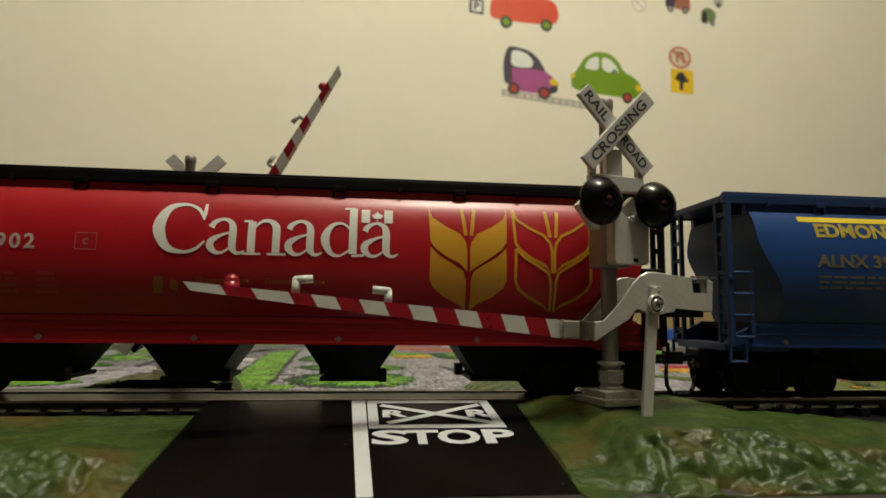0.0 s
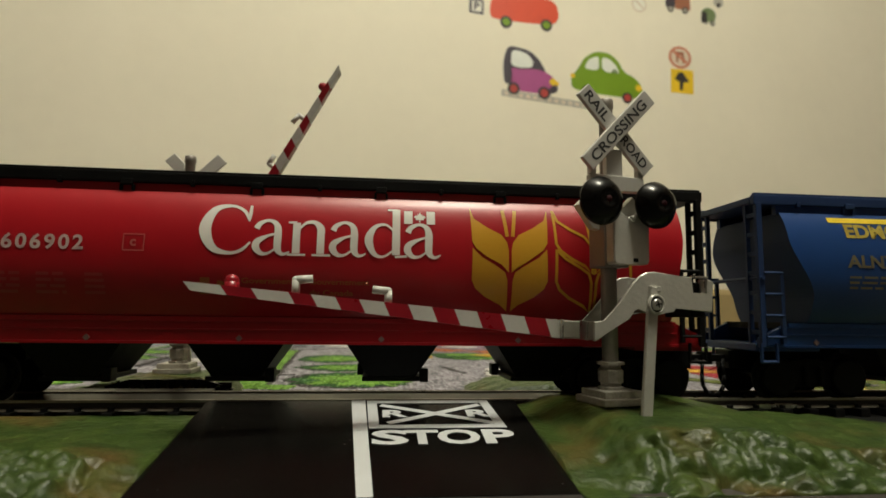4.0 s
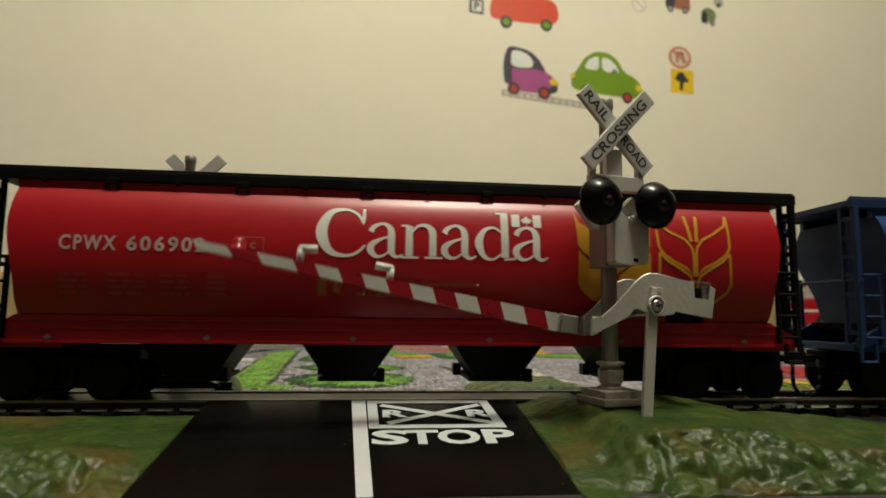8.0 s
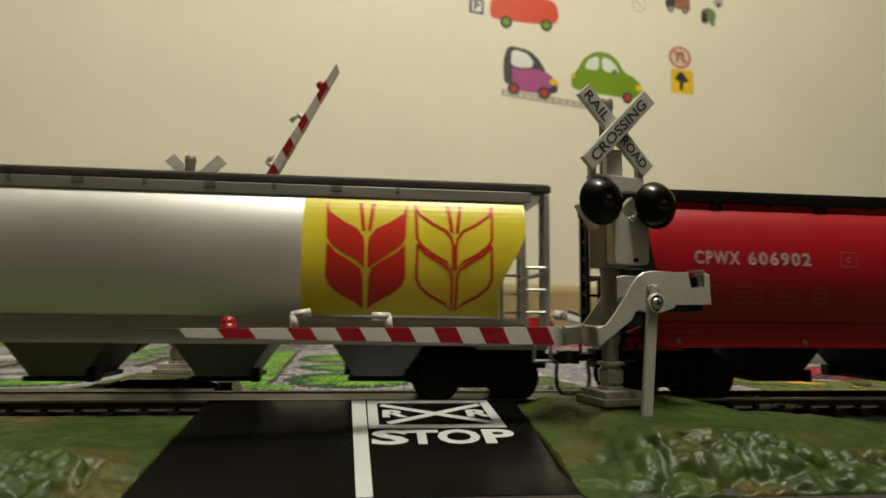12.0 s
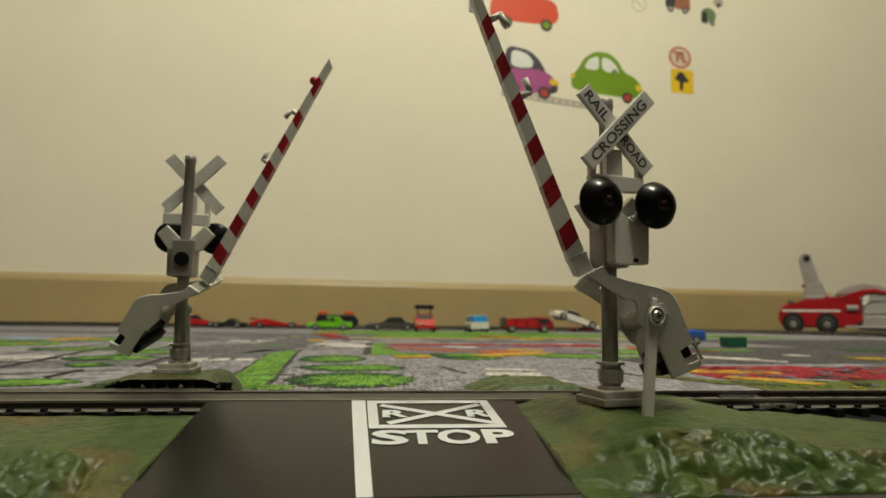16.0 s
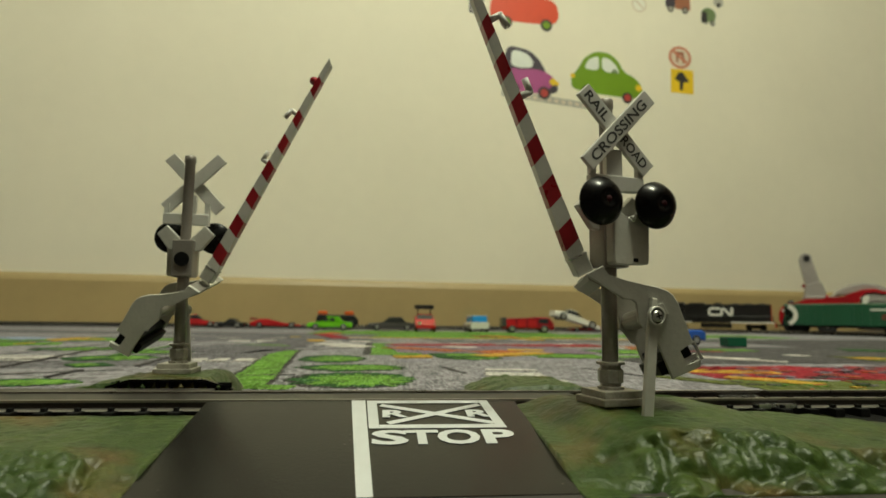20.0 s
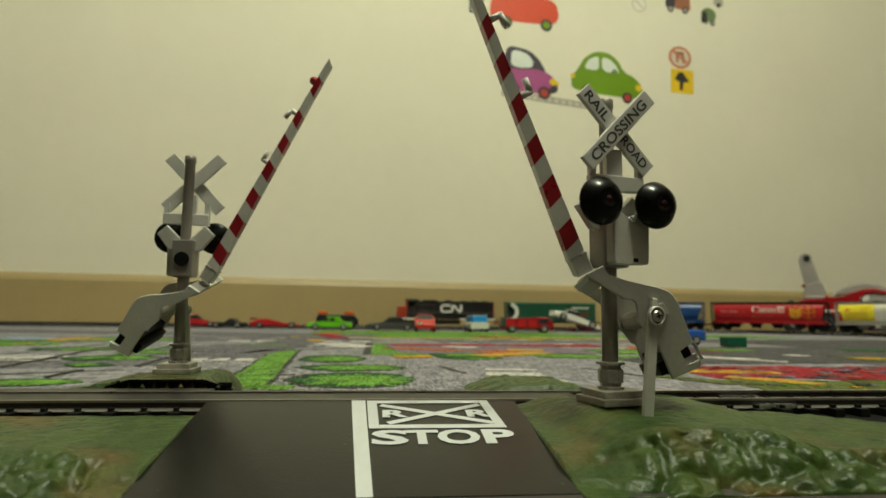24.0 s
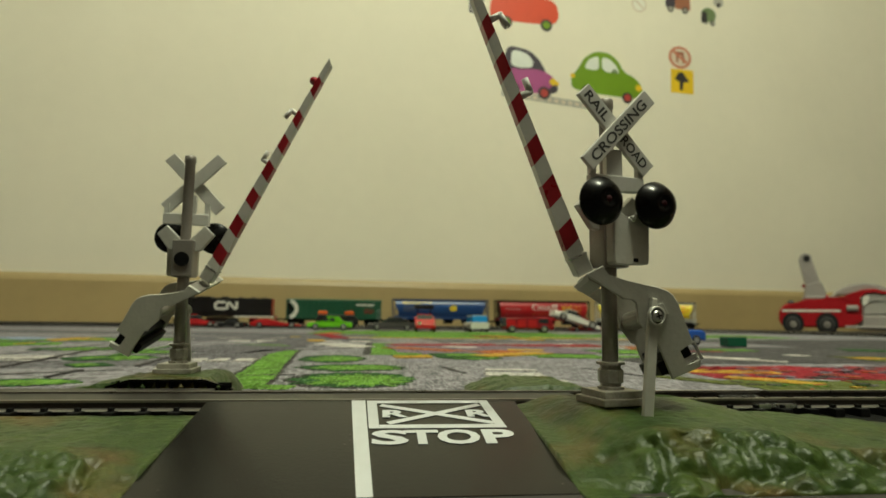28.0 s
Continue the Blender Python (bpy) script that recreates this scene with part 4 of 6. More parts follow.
        both_sides("yellow_panel", lambda: panel(-0.0960, -0.0366, 0.0212, 0.0503), M["yellow"], car, "yellow painted panel", 0.00008)
        wheat(car, 0.0455, 0.0655, 0.0493, 0.0226, False, M["red_print"], 0.0002)
        wheat(car, 0.0675, 0.0870, 0.0493, 0.0226, True, M["red_print"], 0.0002)
        both_sides("small_print", lambda: bars(-0.0585, -0.0420, 0.0530 - z9, 0.0009, 1, 0.0018, 7), M["red_print"], car, "red lines of small print", 0.00018)
        both_sides("small_print", lambda: bars(-0.0600, -0.0470, 0.0500 - z9, 0.0009, 1, 0.0018, 8), M["red_print"], car, "red lines of small print", 0.00018)
        both_sides("small_emblem", lambda: flat(B(), [(-0.0840, 0.0395), (-0.0770, 0.0400), (-0.0755, 0.0425), (-0.0835, 0.0425)]), M["red_print"], car, "small red emblem", 0.00018)
        both_sides("small_print", lambda: bars(-0.0840, -0.0470, 0.0455 - z9, 0.0007, 6, 0.0021, 9), M["gold_faint"], car, "lines of small print", 0.00018)
    else:
        both_sides("yellow_stripe", lambda: panel(-0.0825, -0.0190, 0.0568 - z9, 0.0583 - z9), M["yellow_print"], car, "yellow stripe", 0.00014)
        both_sides("city_word", lambda: shift(lettering("EDMONTON", 0.0036, 0.0002, 0.034), -0.0785, 0, 0.0527 - z9), M["faded_yellow"], car, "faded yellow word EDMONTON", 0.00014)
        both_sides("car_number", lambda: shift(lettering("ALNX 390", 0.0032, 0.00015, 0.0245), -0.0795, 0, 0.0445 - z9), M["faded_gold"], car, "faded car number", 0.00014)
        both_sides("small_print", lambda: bars(-0.0790, -0.0560, 0.0415 - z9, 0.0006, 3, 0.0014, 12), M["faded_gold"], car, "faint lines of small print", 0.00014)
        both_sides("round_emblem", lambda: flat(B(), [(0.026 + 0.008 * math.cos(a * 0.524), 0.0365 + 0.0065 * math.sin(a * 0.524)) for a in range(12)]), M["yellow_print"], car, "yellow round emblem", 0.00014)
    return car


def stroke(bm, pts, lift):
    """A pen stroke of changing width: points of (x, z, width), drawn as a smooth curve."""
    pts = [Vector(p) for p in pts]
    fine = []
    for i in range(len(pts) - 1):
        p0, p1, p2, p3 = pts[max(i - 1, 0)], pts[i], pts[i + 1], pts[min(i + 2, len(pts) - 1)]
        for k in range(5):
            t = k / 5
            fine.append(0.5 * ((2 * p1) + (p2 - p0) * t + (2 * p0 - 5 * p1 + 4 * p2 - p3) * t * t + (3 * p1 - p0 - 3 * p2 + p3) * t ** 3))
    fine.append(pts[-1])
    prev = None
    for i, p in enumerate(fine):
        d = fine[min(i + 1, len(fine) - 1)] - fine[max(i - 1, 0)]
        d = Vector((d.x, d.y)).normalized()
        n = Vector((-d.y, d.x)) * p.z / 2
        cur = (bm.verts.new((p.x + n.x, lift, p.y + n.y)), bm.verts.new((p.x - n.x, lift, p.y - n.y)))
        if prev:
            bm.faces.new((prev[0], prev[1], cur[1], cur[0]))
        prev = cur


def serif_letter(ch, x0, x1, z0, h):
    """A letter of the wordmark in pen strokes, from x0 to x1; h is the height of the capital."""
    arcs = {
        "C": [[(0.80, 0.70, 0.05), (0.70, 0.88, 0.06), (0.50, 0.97, 0.06), (0.24, 0.88, 0.13), (0.11, 0.50, 0.20), (0.24, 0.13, 0.14), (0.50, 0.03, 0.07), (0.70, 0.09, 0.06), (0.84, 0.25, 0.035)], [(0.815, 0.99, 0.045), (0.81, 0.80, 0.06), (0.80, 0.66, 0.03)]],
        "a": [[(0.10, 0.52, 0.13), (0.16, 0.62, 0.10), (0.32, 0.69, 0.06), (0.46, 0.64, 0.10), (0.52, 0.50, 0.15), (0.52, 0.16, 0.15), (0.58, 0.05, 0.09), (0.66, 0.03, 0.06), (0.76, 0.08, 0.03)], [(0.50, 0.43, 0.05), (0.32, 0.38, 0.06), (0.13, 0.27, 0.13), (0.10, 0.15, 0.15), (0.20, 0.04, 0.09), (0.34, 0.04, 0.05), (0.50, 0.15, 0.04)]],
        "n": [[(0.18, 0.66, 0.15), (0.18, 0.05, 0.15)], [(0.02, 0.66, 0.04), (0.18, 0.665, 0.05)], [(0.02, 0.022, 0.045), (0.36, 0.022, 0.045)], [(0.22, 0.52, 0.04), (0.36, 0.66, 0.06), (0.52, 0.67, 0.09), (0.63, 0.56, 0.15), (0.64, 0.40, 0.15), (0.64, 0.05, 0.15)], [(0.48, 0.022, 0.045), (0.83, 0.022, 0.045)]],
        "d": [[(0.60, 1.0, 0.15), (0.60, 0.06, 0.15)], [(0.44, 0.985, 0.04), (0.62, 0.985, 0.045)], [(0.58, 0.022, 0.045), (0.80, 0.04, 0.05)], [(0.54, 0.56, 0.04), (0.40, 0.67, 0.05), (0.21, 0.61, 0.09), (0.10, 0.36, 0.16), (0.19, 0.09, 0.10), (0.36, 0.02, 0.05), (0.54, 0.14, 0.04)]],
    }
    bm = B()
    for k, pts in enumerate(arcs[ch]):
        stroke(bm, [(a * h, z0 + b * h, w * h * 0.96) for a, b, w in pts], 0.00003 * k)
    lo, hi = min(v.co.x for v in bm.verts), max(v.co.x for v in bm.verts)
    for v in bm.verts:
        v.co.x = x0 + (v.co.x - lo) * (x1 - x0) / (hi - lo)
    return bm


def flag_piece(k):
    x0, z0 = 0.0229, 0.0438
    if k == 2:
        leaf = [(0, 1.0), (0.22, 0.62), (0.42, 0.72), (0.36, 0.42), (0.62, 0.50), (0.70, 0.30), (0.95, 0.22), (0.55, -0.10), (0.60, -0.28), (0.10, -0.22), (0.05, -0.70)]
        leaf = leaf + [(-a, b) for a, b in leaf[:0:-1]]
        bm = flat(B(), [(0.0268 + a * 0.0016, z0 + 0.0015 + b * 0.0016) for a, b in leaf])
        bmesh.ops.triangulate(bm, faces=bm.faces[:])
        return bm
    x0 += 0.0056 * k
    return flat(B(), [(x0, z0), (x0 + 0.0021, z0), (x0 + 0.0021, z0 + 0.0034), (x0, z0 + 0.0034)])


def boxcar():
    car = thing("box_car", "dark green box car with a white half-round emblem", "box car")
    part("body", box(B(), -0.0975, 0.0975, -0.0162, 0.0162, 0.0120, 0.0500, 0.0006), M["green_car"], car)
    part("roof", prism(B(), [(-0.0165, 0.0500), (0.0165, 0.0500), (0.0120, 0.0525), (-0.0120, 0.0525)], -0.0985, 0.0985, axis="x"), M["green_car"], car)
    for turn in (0, 1):
        rot = Matrix.Rotation(math.pi * turn, 4, "Z")

        def side(nm, bm, m_, lb=""):
            bmesh.ops.transform(bm, matrix=rot, verts=bm.verts)
            part(nm, bm, m_, car, lb)
        for k in range(16):
            x = -0.0935 + 0.0125 * k
            side("side_rib", box(B(), x - 0.0005, x + 0.0005, -0.0170, -0.0161, 0.0125, 0.0497), M["green_car"])
        side("sliding_door", box(B(), -0.0150, 0.0150, -0.0177, -0.0164, 0.0130, 0.0490, 0.0003), M["green_car"], "ribbed sliding door")
        side("emblem_black", shift(flat(B(), [(-0.0945, 0.0150), (-0.0800, 0.0310), (-0.0945, 0.0480)]), 0, -0.0173, 0), M["black"], "black triangle")
        arc = [(-0.0945 + 0.0185 * math.cos(a), 0.0312 + 0.0175 * math.sin(a)) for a in [(-1.25 + 0.25 * i) for i in range(11)]]
        side("emblem_white", shift(ribbon(B(), arc, 0.0078), 0, -0.0175, 0), M["white_print"], "white half-round band")
        side("small_print", shift(bars(0.045, 0.082, 0.0390, 0.0040, 1, 0.003, 21), 0, -0.0173, 0), M["white_print"], "white word, too small to read")
        side("small_print", shift(bars(0.062, 0.082, 0.0300, 0.0014, 3, 0.003, 22), 0, -0.0173, 0), M["faint_print"])
        for sx in (-1, 1):
            for k in range(5):
                side("ladder_rung", rod(B(), (sx * 0.0965, -0.0180, 0.012 + k * 0.0045), (sx * 0.0880, -0.0180, 0.012 + k * 0.0045), 0.0005, seg=6), M["green_car"])
    part("underframe", box(B(), -0.0970, 0.0970, -0.0060, 0.0060, 0.0085, 0.0121), M["black"], car)
    for sx in (-1, 1):
        truck(car, sx * 0.078)
        coupler(car, sx * 0.0985, sx)
    return car


def worm(bm, pts, w):
    return ribbon(bm, pts, w)


def locomotive():
    car = thing("locomotive", "black diesel locomotive with orange-red ends and a white emblem", "locomotive")
    part("deck", box(B(), -0.1080, 0.1080, -0.0165, 0.0165, 0.0135, 0.0165, 0.0004), M["loco_black"], car)
    part("long_hood", box(B(), -0.1010, 0.0600, -0.0125, 0.0125, 0.0165, 0.0520, 0.0014), M["loco_black"], car, "long black engine hood")
    part("cab", box(B(), 0.0600, 0.0860, -0.0150, 0.0150, 0.0165, 0.0530, 0.0014), M["loco_black"], car, "black cab")
    part("cab_roof", prism(B(), [(-0.0158, 0.0527), (0.0158, 0.0527), (0.0110, 0.0560), (-0.0110, 0.0560)], 0.0590, 0.0875, axis="x"), M["loco_black"], car)
    part("cab_band", box(B(), 0.0835, 0.0862, -0.0153, 0.0153, 0.0170, 0.0520, 0.0004), M["loco_red"], car, "orange-red cab edge")
    for sy in (-1, 1):
        part("cab_window", box(B(), 0.0650, 0.0800, sy * 0.0152 - 0.0003, sy * 0.0152 + 0.0003, 0.0410, 0.0490, 0.0002), M["black_gloss"], car, "dark cab window")
    part("windshield", box(B(), 0.0861, 0.0866, -0.0120, 0.0120, 0.0420, 0.0500), M["black_gloss"], car)
    part("short_hood", box(B(), 0.0860, 0.1040, -0.0110, 0.0110, 0.0165, 0.0400, 0.0015), M["loco_red"], car, "orange-red nose")
    part("rear_panel", box(B(), -0.1025, -0.1005, -0.0120, 0.0120, 0.0170, 0.0510, 0.0005), M["loco_red"], car, "orange-red rear panel")
    for x, r in ((-0.085, 0.0065), (-0.062, 0.0065), (-0.038, 0.0065)):
        part("roof_fan", lathe(B(), [(0, 0.0515), (r, 0.0515), (r, 0.0535), (r * 0.8, 0.0540), (0, 0.0540)], 20, Matrix.Translation((x, 0, 0))), M["loco_black"], car, "round roof fan")
    part("exhaust", box(B(), -0.012, 0.002, -0.003, 0.003, 0.0515, 0.0550, 0.0004), M["loco_black"], car)
    part("dynamic_brake", box(B(), 0.020, 0.050, -0.0135, 0.0135, 0.0460, 0.0545, 0.0008), M["loco_black"], car)
    part("fuel_tank", prism(B(), [(-0.0130, 0.0125), (0.0130, 0.0125), (0.0120, 0.0050), (0.0080, 0.0035), (-0.0080, 0.0035), (-0.0120, 0.0050)], -0.0300, 0.0280, axis="x"), M["loco_black"], car, "black fuel tank")
    for turn in (0, 1):
        rot = Matrix.Rotation(math.pi * turn, 4, "Z")
        bm = B()
        cx = -0.010 * (1 if turn == 0 else -1)
        # a looping white two-part emblem on the hood
        def em(*pts):
            worm(bm, [(cx + 1.45 * a, 0.0365 + 1.35 * (b - 0.0327)) for a, b in pts], 0.0050)
        em((0.0000, 0.0275), (-0.0120, 0.0275), (-0.0145, 0.0295), (-0.0145, 0.0355), (-0.0120, 0.0378), (-0.0010, 0.0378))
        em((0.0000, 0.0275), (0.0015, 0.0290), (0.0015, 0.0365), (0.0035, 0.0378), (0.0125, 0.0275), (0.0145, 0.0285), (0.0145, 0.0390))
        shift(bm, 0, -0.0128, 0)
        bmesh.ops.transform(bm, matrix=rot, verts=bm.verts)
        part("emblem", bm, M["white_print"], car, "white looped emblem")
        for x0, x1 in ((-0.106, -0.045), (0.028, 0.106)):
            bm = box(B(), x0, x1, -0.0172, -0.0166, 0.0135, 0.0160)
            bmesh.ops.transform(bm, matrix=rot, verts=bm.verts)
            part("sill_stripe", bm, M["white_print"], car, "white sill stripe")
        for k in range(10):
            x = -0.106 + k * 0.0233
            bm = rod(B(), (x, -0.0163, 0.0165), (x, -0.0163, 0.0275), 0.0004, seg=6)
            bmesh.ops.transform(bm, matrix=rot, verts=bm.verts)
            part("handrail_post", bm, M["loco_black"], car)
        bm = rod(B(), (-0.106, -0.0163, 0.0275), (0.1037, -0.0163, 0.0275), 0.0004, seg=6)
        bmesh.ops.transform(bm, matrix=rot, verts=bm.verts)
        part("handrail", bm, M["loco_black"], car)
    for sx in (-1, 1):
        part("pilot", box(B(), min(sx * 0.1070, sx * 0.1095), max(sx * 0.1070, sx * 0.1095), -0.0150, 0.0150, 0.0040, 0.0165, 0.0003), M["loco_red"], car, "orange-red pilot plate")
        truck(car, sx * 0.074, spread=0.0125)
        coupler(car, sx * 0.1090, sx)
    return car


red_car = hopper("hopper_car", "red cylindrical grain hopper car with white lettering and gold wheat", M["red"], M["black"], M["black"], M["black"], {"kind": "red", "slope": 0.0022})
blue_car = hopper("hopper_car", "blue cylindrical grain hopper car with yellow stripe and lettering", M["blue"], M["blue_end"], M["black"], M["blue_end"], {"kind": "blue"})
grey_car = hopper("hopper_car", "grey cylindrical grain hopper car with yellow panels and red wheat", M["car_grey"], M["car_grey_dark"], M["car_grey_under"], M["car_grey_dark"], {"kind": "grey", "sill": M["car_grey_dark"], "rim": M["rim_dark"], "clip": M["car_grey_under"], "sheet": M["grey_end_shade"]})
green_car = boxcar()
engine = locomotive()
TRAIN = [(engine, 2 * PITCH + 0.2275), (green_car, 2 * PITCH), (blue_car, PITCH), (red_car, 0.0), (grey_car, -PITCH)]


# ---- the play rug with its printed streets ----
def pile(name, col, vary=0.32):
    m = mat(name, col, 0.95, vary=vary, scale=130, bump=1.0, bscale=620, spec=0.1)
    # single fibres of other shades among the pile
    nt = m.node_tree
    N, L = nt.nodes, nt.links
    p = N["Principled BSDF"]
    src = p.inputs["Base Color"].links[0].from_socket
    tc = N.new("ShaderNodeTexCoord")
    for sc, lo, hi, amt, tint in ((1150, 0.52, 0.60, 0.50, [min(0.8, 0.12 + c * 1.5) for c in col]), (800, 0.53, 0.60, 0.65, [c * 0.3 for c in col])):
        nz = N.new("ShaderNodeTexNoise")
        nz.inputs["Scale"].default_value, nz.inputs["Detail"].default_value = sc, 3
        mp = N.new("ShaderNodeMapping")
        mp.inputs["Scale"].default_value = (1.0, 0.16, 1.0)
        L.new(tc.outputs["Object"], mp.inputs["Vector"])
        L.new(mp.outputs["Vector"], nz.inputs["Vector"])
        mr = N.new("ShaderNodeMapRange")
        mr.inputs["From Min"].default_value, mr.inputs["From Max"].default_value, mr.inputs["To Max"].default_value = lo, hi, amt
        L.new(nz.outputs["Fac"], mr.inputs["Value"])
        mx = N.new("ShaderNodeMix")
        mx.data_type = "RGBA"
        L.new(mr.outputs["Result"], mx.inputs["Factor"])
        L.new(src, mx.inputs["A"])
        mx.inputs["B"].default_value = (*tint, 1)
        src = mx.outputs["Result"]
    L.new(src, p.inputs["Base Color"])
    return m


M["rug_grey"] = pile("grey_rug_pile", (0.212, 0.200, 0.220))
M["rug_road"] = pile("dark_grey_rug_pile", (0.113, 0.106, 0.119))
M["rug_green"] = pile("bright_green_rug_pile", (0.105, 0.22, 0.028), 0.45)
M["rug_dark_green"] = pile("dark_green_rug_pile", (0.022, 0.075, 0.016))
M["rug_white"] = pile("white_rug_pile", (0.47, 0.44, 0.42), 0.3)
M["rug_yellow"] = pile("yellow_rug_pile", (0.42, 0.25, 0.03), 0.3)
M["rug_red"] = pile("red_rug_pile", (0.24, 0.012, 0.022), 0.4)
M["rug_brown"] = pile("brown_rug_pile", (0.32, 0.09, 0.03), 0.3)
M["rug_blue"] = pile("pale_blue_rug_pile", (0.20, 0.24, 0.36), 0.3)
M["rug_moss"] = pile("moss_green_rug_pile", (0.085, 0.10, 0.02), 0.5)
M["rug_grey_patch"] = pile("violet_grey_rug_pile", (0.16, 0.12, 0.16), 0.4)
M["rug_slate"] = pile("slate_grey_rug_pile", (0.068, 0.064, 0.068))
M["rug_line"] = pile("black_rug_pile", (0.045, 0.04, 0.04), 0.3)
RUG_Z = 0.003
rug = tagged(part("play_rug", box(B(), -1.02, 0.98, 0.0235, 1.22, 0.0002, RUG_Z, 0.0008), M["rug_grey"]), "grey play rug printed with streets, lawns and buildings", "rug")
LAYER = {"rug_road": 0.3, "rug_white": 0.9, "rug_line": 0.75, "rug_green": 0.55, "rug_dark_green": 0.45, "rug_yellow": 0.8, "rug_red": 0.85, "rug_brown": 0.7, "rug_blue": 0.65, "rug_moss": 0.5, "rug_slate": 0.35, "rug_grey_patch": 0.6}


def print_patch(name, pts, m, lift=0.0):
    z = RUG_Z + LAYER[m] * 0.0002 + lift * 0.35
    # the woven edge frays from tuft to tuft
    fine = []
    for a, b in zip(pts, pts[1:] + pts[:1]):
        a, b = Vector(a), Vector(b)
        n = max(1, min(24, int((b - a).length / (0.0035 + 0.008 * max(0, a.y - 0.15)))))
        for i in range(n):
            q = a.lerp(b, i / n)
            v = Vector((q.x * 330, q.y * 330, 7 * LAYER[m]))
            fine.append((q.x + 0.0016 * noise.noise(v), q.y + 0.0022 * noise.noise(v + Vector((9, 4, 2)))))
    pts = fine
    bm = prism(B(), pts, RUG_Z - 0.0005, z, axis="z")
    bmesh.ops.triangulate(bm, faces=[f for f in bm.faces if len(f.verts) > 4])
    return part(name, bm, M[m], rug)


def blob(name, cx, cy, rx, ry, m, jag=0.08, seed=0, n=44, lift=0.0):
    rnd = random.Random(seed)
    pts = []
    for i in range(n):
        a = 2 * math.pi * i / n
        k = 1 + jag * (rnd.random() * 2 - 1)
        pts.append((cx + rx * k * math.cos(a), cy + ry * k * math.sin(a)))
    return print_patch(name, pts, m, lift)


def strip(name, x0, y0, x1, y1, w, m, lift=0.0, jag=0.06, seed=1):
    rnd = random.Random(seed)
    a, b = Vector((x0, y0)), Vector((x1, y1))
    d = (b - a).normalized()
    nn = Vector((-d.y, d.x)) * (w / 2)
    n = max(2, int((b - a).length / 0.012))
    one = [a + (b - a) * i / n + nn * (1 + jag * (rnd.random() * 2 - 1)) for i in range(n + 1)]
    two = [a + (b - a) * i / n - nn * (1 + jag * (rnd.random() * 2 - 1)) for i in range(n + 1)]
    return print_patch(name, [tuple(p) for p in one + two[::-1]], m, lift)


def rug_print():
    # streets
    for i, (x0, y0, x1, y1, w) in enumerate(((-0.70, 0.30, -0.055, 0.545, 0.13), (-0.40, 0.105, -0.10, 0.185, 0.045), (-0.12, 0.46, 0.0, 0.50, 0.07), (0.06, 0.485, 0.95, 0.62, 0.09), (0.0, 0.62, -0.8, 0.74, 0.10), (0.30, 0.22, 0.9, 0.36, 0.10), (-0.10, 0.20, -0.06, 0.60, 0.05))):
        strip("street", x0, y0, x1, y1, w, "rug_road", seed=10 + i, lift=0.00009 * i)
    # dashes and crossings
    for k in range(9):
        x = -0.115 + 0.0155 * k
        strip("street_dash", x, 0.200 + 0.003 * k, x + 0.011, 0.203 + 0.003 * k, 0.022, "rug_white", seed=30 + k) if k < 4 else None
        strip("street_dash", -0.145 + 0.030 * k, 0.452, -0.125 + 0.030 * k, 0.455, 0.020, "rug_white", seed=40 + k) if k < 5 else None
    for k in range(14):
        strip("street_dash", 0.10 + k * 0.055, 0.505 + k * 0.008, 0.13 + k * 0.055, 0.509 + k * 0.008, 0.010, "rug_white", seed=50 + k)
        strip("street_dash", -0.62 + k * 0.045, 0.335 + k * 0.017, -0.595 + k * 0.045, 0.344 + k * 0.017, 0.008, "rug_white", seed=70 + k)
    for k in range(4):
        strip("crossing_bar", -0.32 + 0.002 * k, 0.195 + 0.013 * k, -0.185, 0.190 + 0.012 * k, 0.007, "rug_white", seed=95 + k, jag=0.2)
        strip("crossing_bar", 0.19 + 0.01 * k, 0.190 + 0.020 * k, 0.29 + 0.01 * k, 0.196 + 0.020 * k, 0.009, "rug_white", seed=99 + k, jag=0.2)
    # bushes: dark rim, bright leaves
    for i, (cx, cy, rx, ry) in enumerate(((-0.010, 0.094, 0.0255, 0.0285), (-0.012, 0.151, 0.026, 0.019), (-0.026, 0.213, 0.0185, 0.030), (-0.133, 0.083, 0.019, 0.013), (-0.155, 0.212, 0.024, 0.022), (-0.150, 0.268, 0.022, 0.018), (-0.215, 0.30, 0.03, 0.022), (-0.10, 0.36, 0.03, 0.025), (0.062, 0.226, 0.020, 0.018), (0.205, 0.30, 0.05, 0.030), (-0.33, 0.37, 0.05, 0.03), (0.36, 0.30, 0.06, 0.022))):
        blob("bush_rim", cx, cy, rx * 1.05, ry * 1.06, "rug_line", 0.06, i)
        blob("bush", cx, cy, rx, ry, "rug_dark_green", 0.16, 20 + i, 60, lift=0.0003)
        blob("bush", cx + rx * 0.16, cy - ry * 0.08, rx * 0.78, ry * 0.74, "rug_green", 0.3, 40 + i, 60, lift=0.0005)
    # hedges, lawns and beds
    strip("hedge_rim", -0.049, 0.066, -0.066, 0.300, 0.021, "rug_line")
    strip("hedge", -0.049, 0.070, -0.066, 0.294, 0.017, "rug_green", lift=0.0003)
    strip("hedge", -0.049, 0.068, -0.030, 0.066, 0.012, "rug_green", lift=0.0003)
    strip("lawn", -0.095, 0.72, 0.29, 0.70, 0.30, "rug_green")
    strip("lawn", 0.29, 0.70, 0.62, 0.72, 0.14, "rug_green", lift=0.00005, seed=4)
    strip("lawn_edge", -0.10, 0.565, 0.16, 0.556, 0.02, "rug_yellow")
    blob("flower_bed", -0.062, 0.655, 0.018, 0.09, "rug_brown", 0.1, 3)
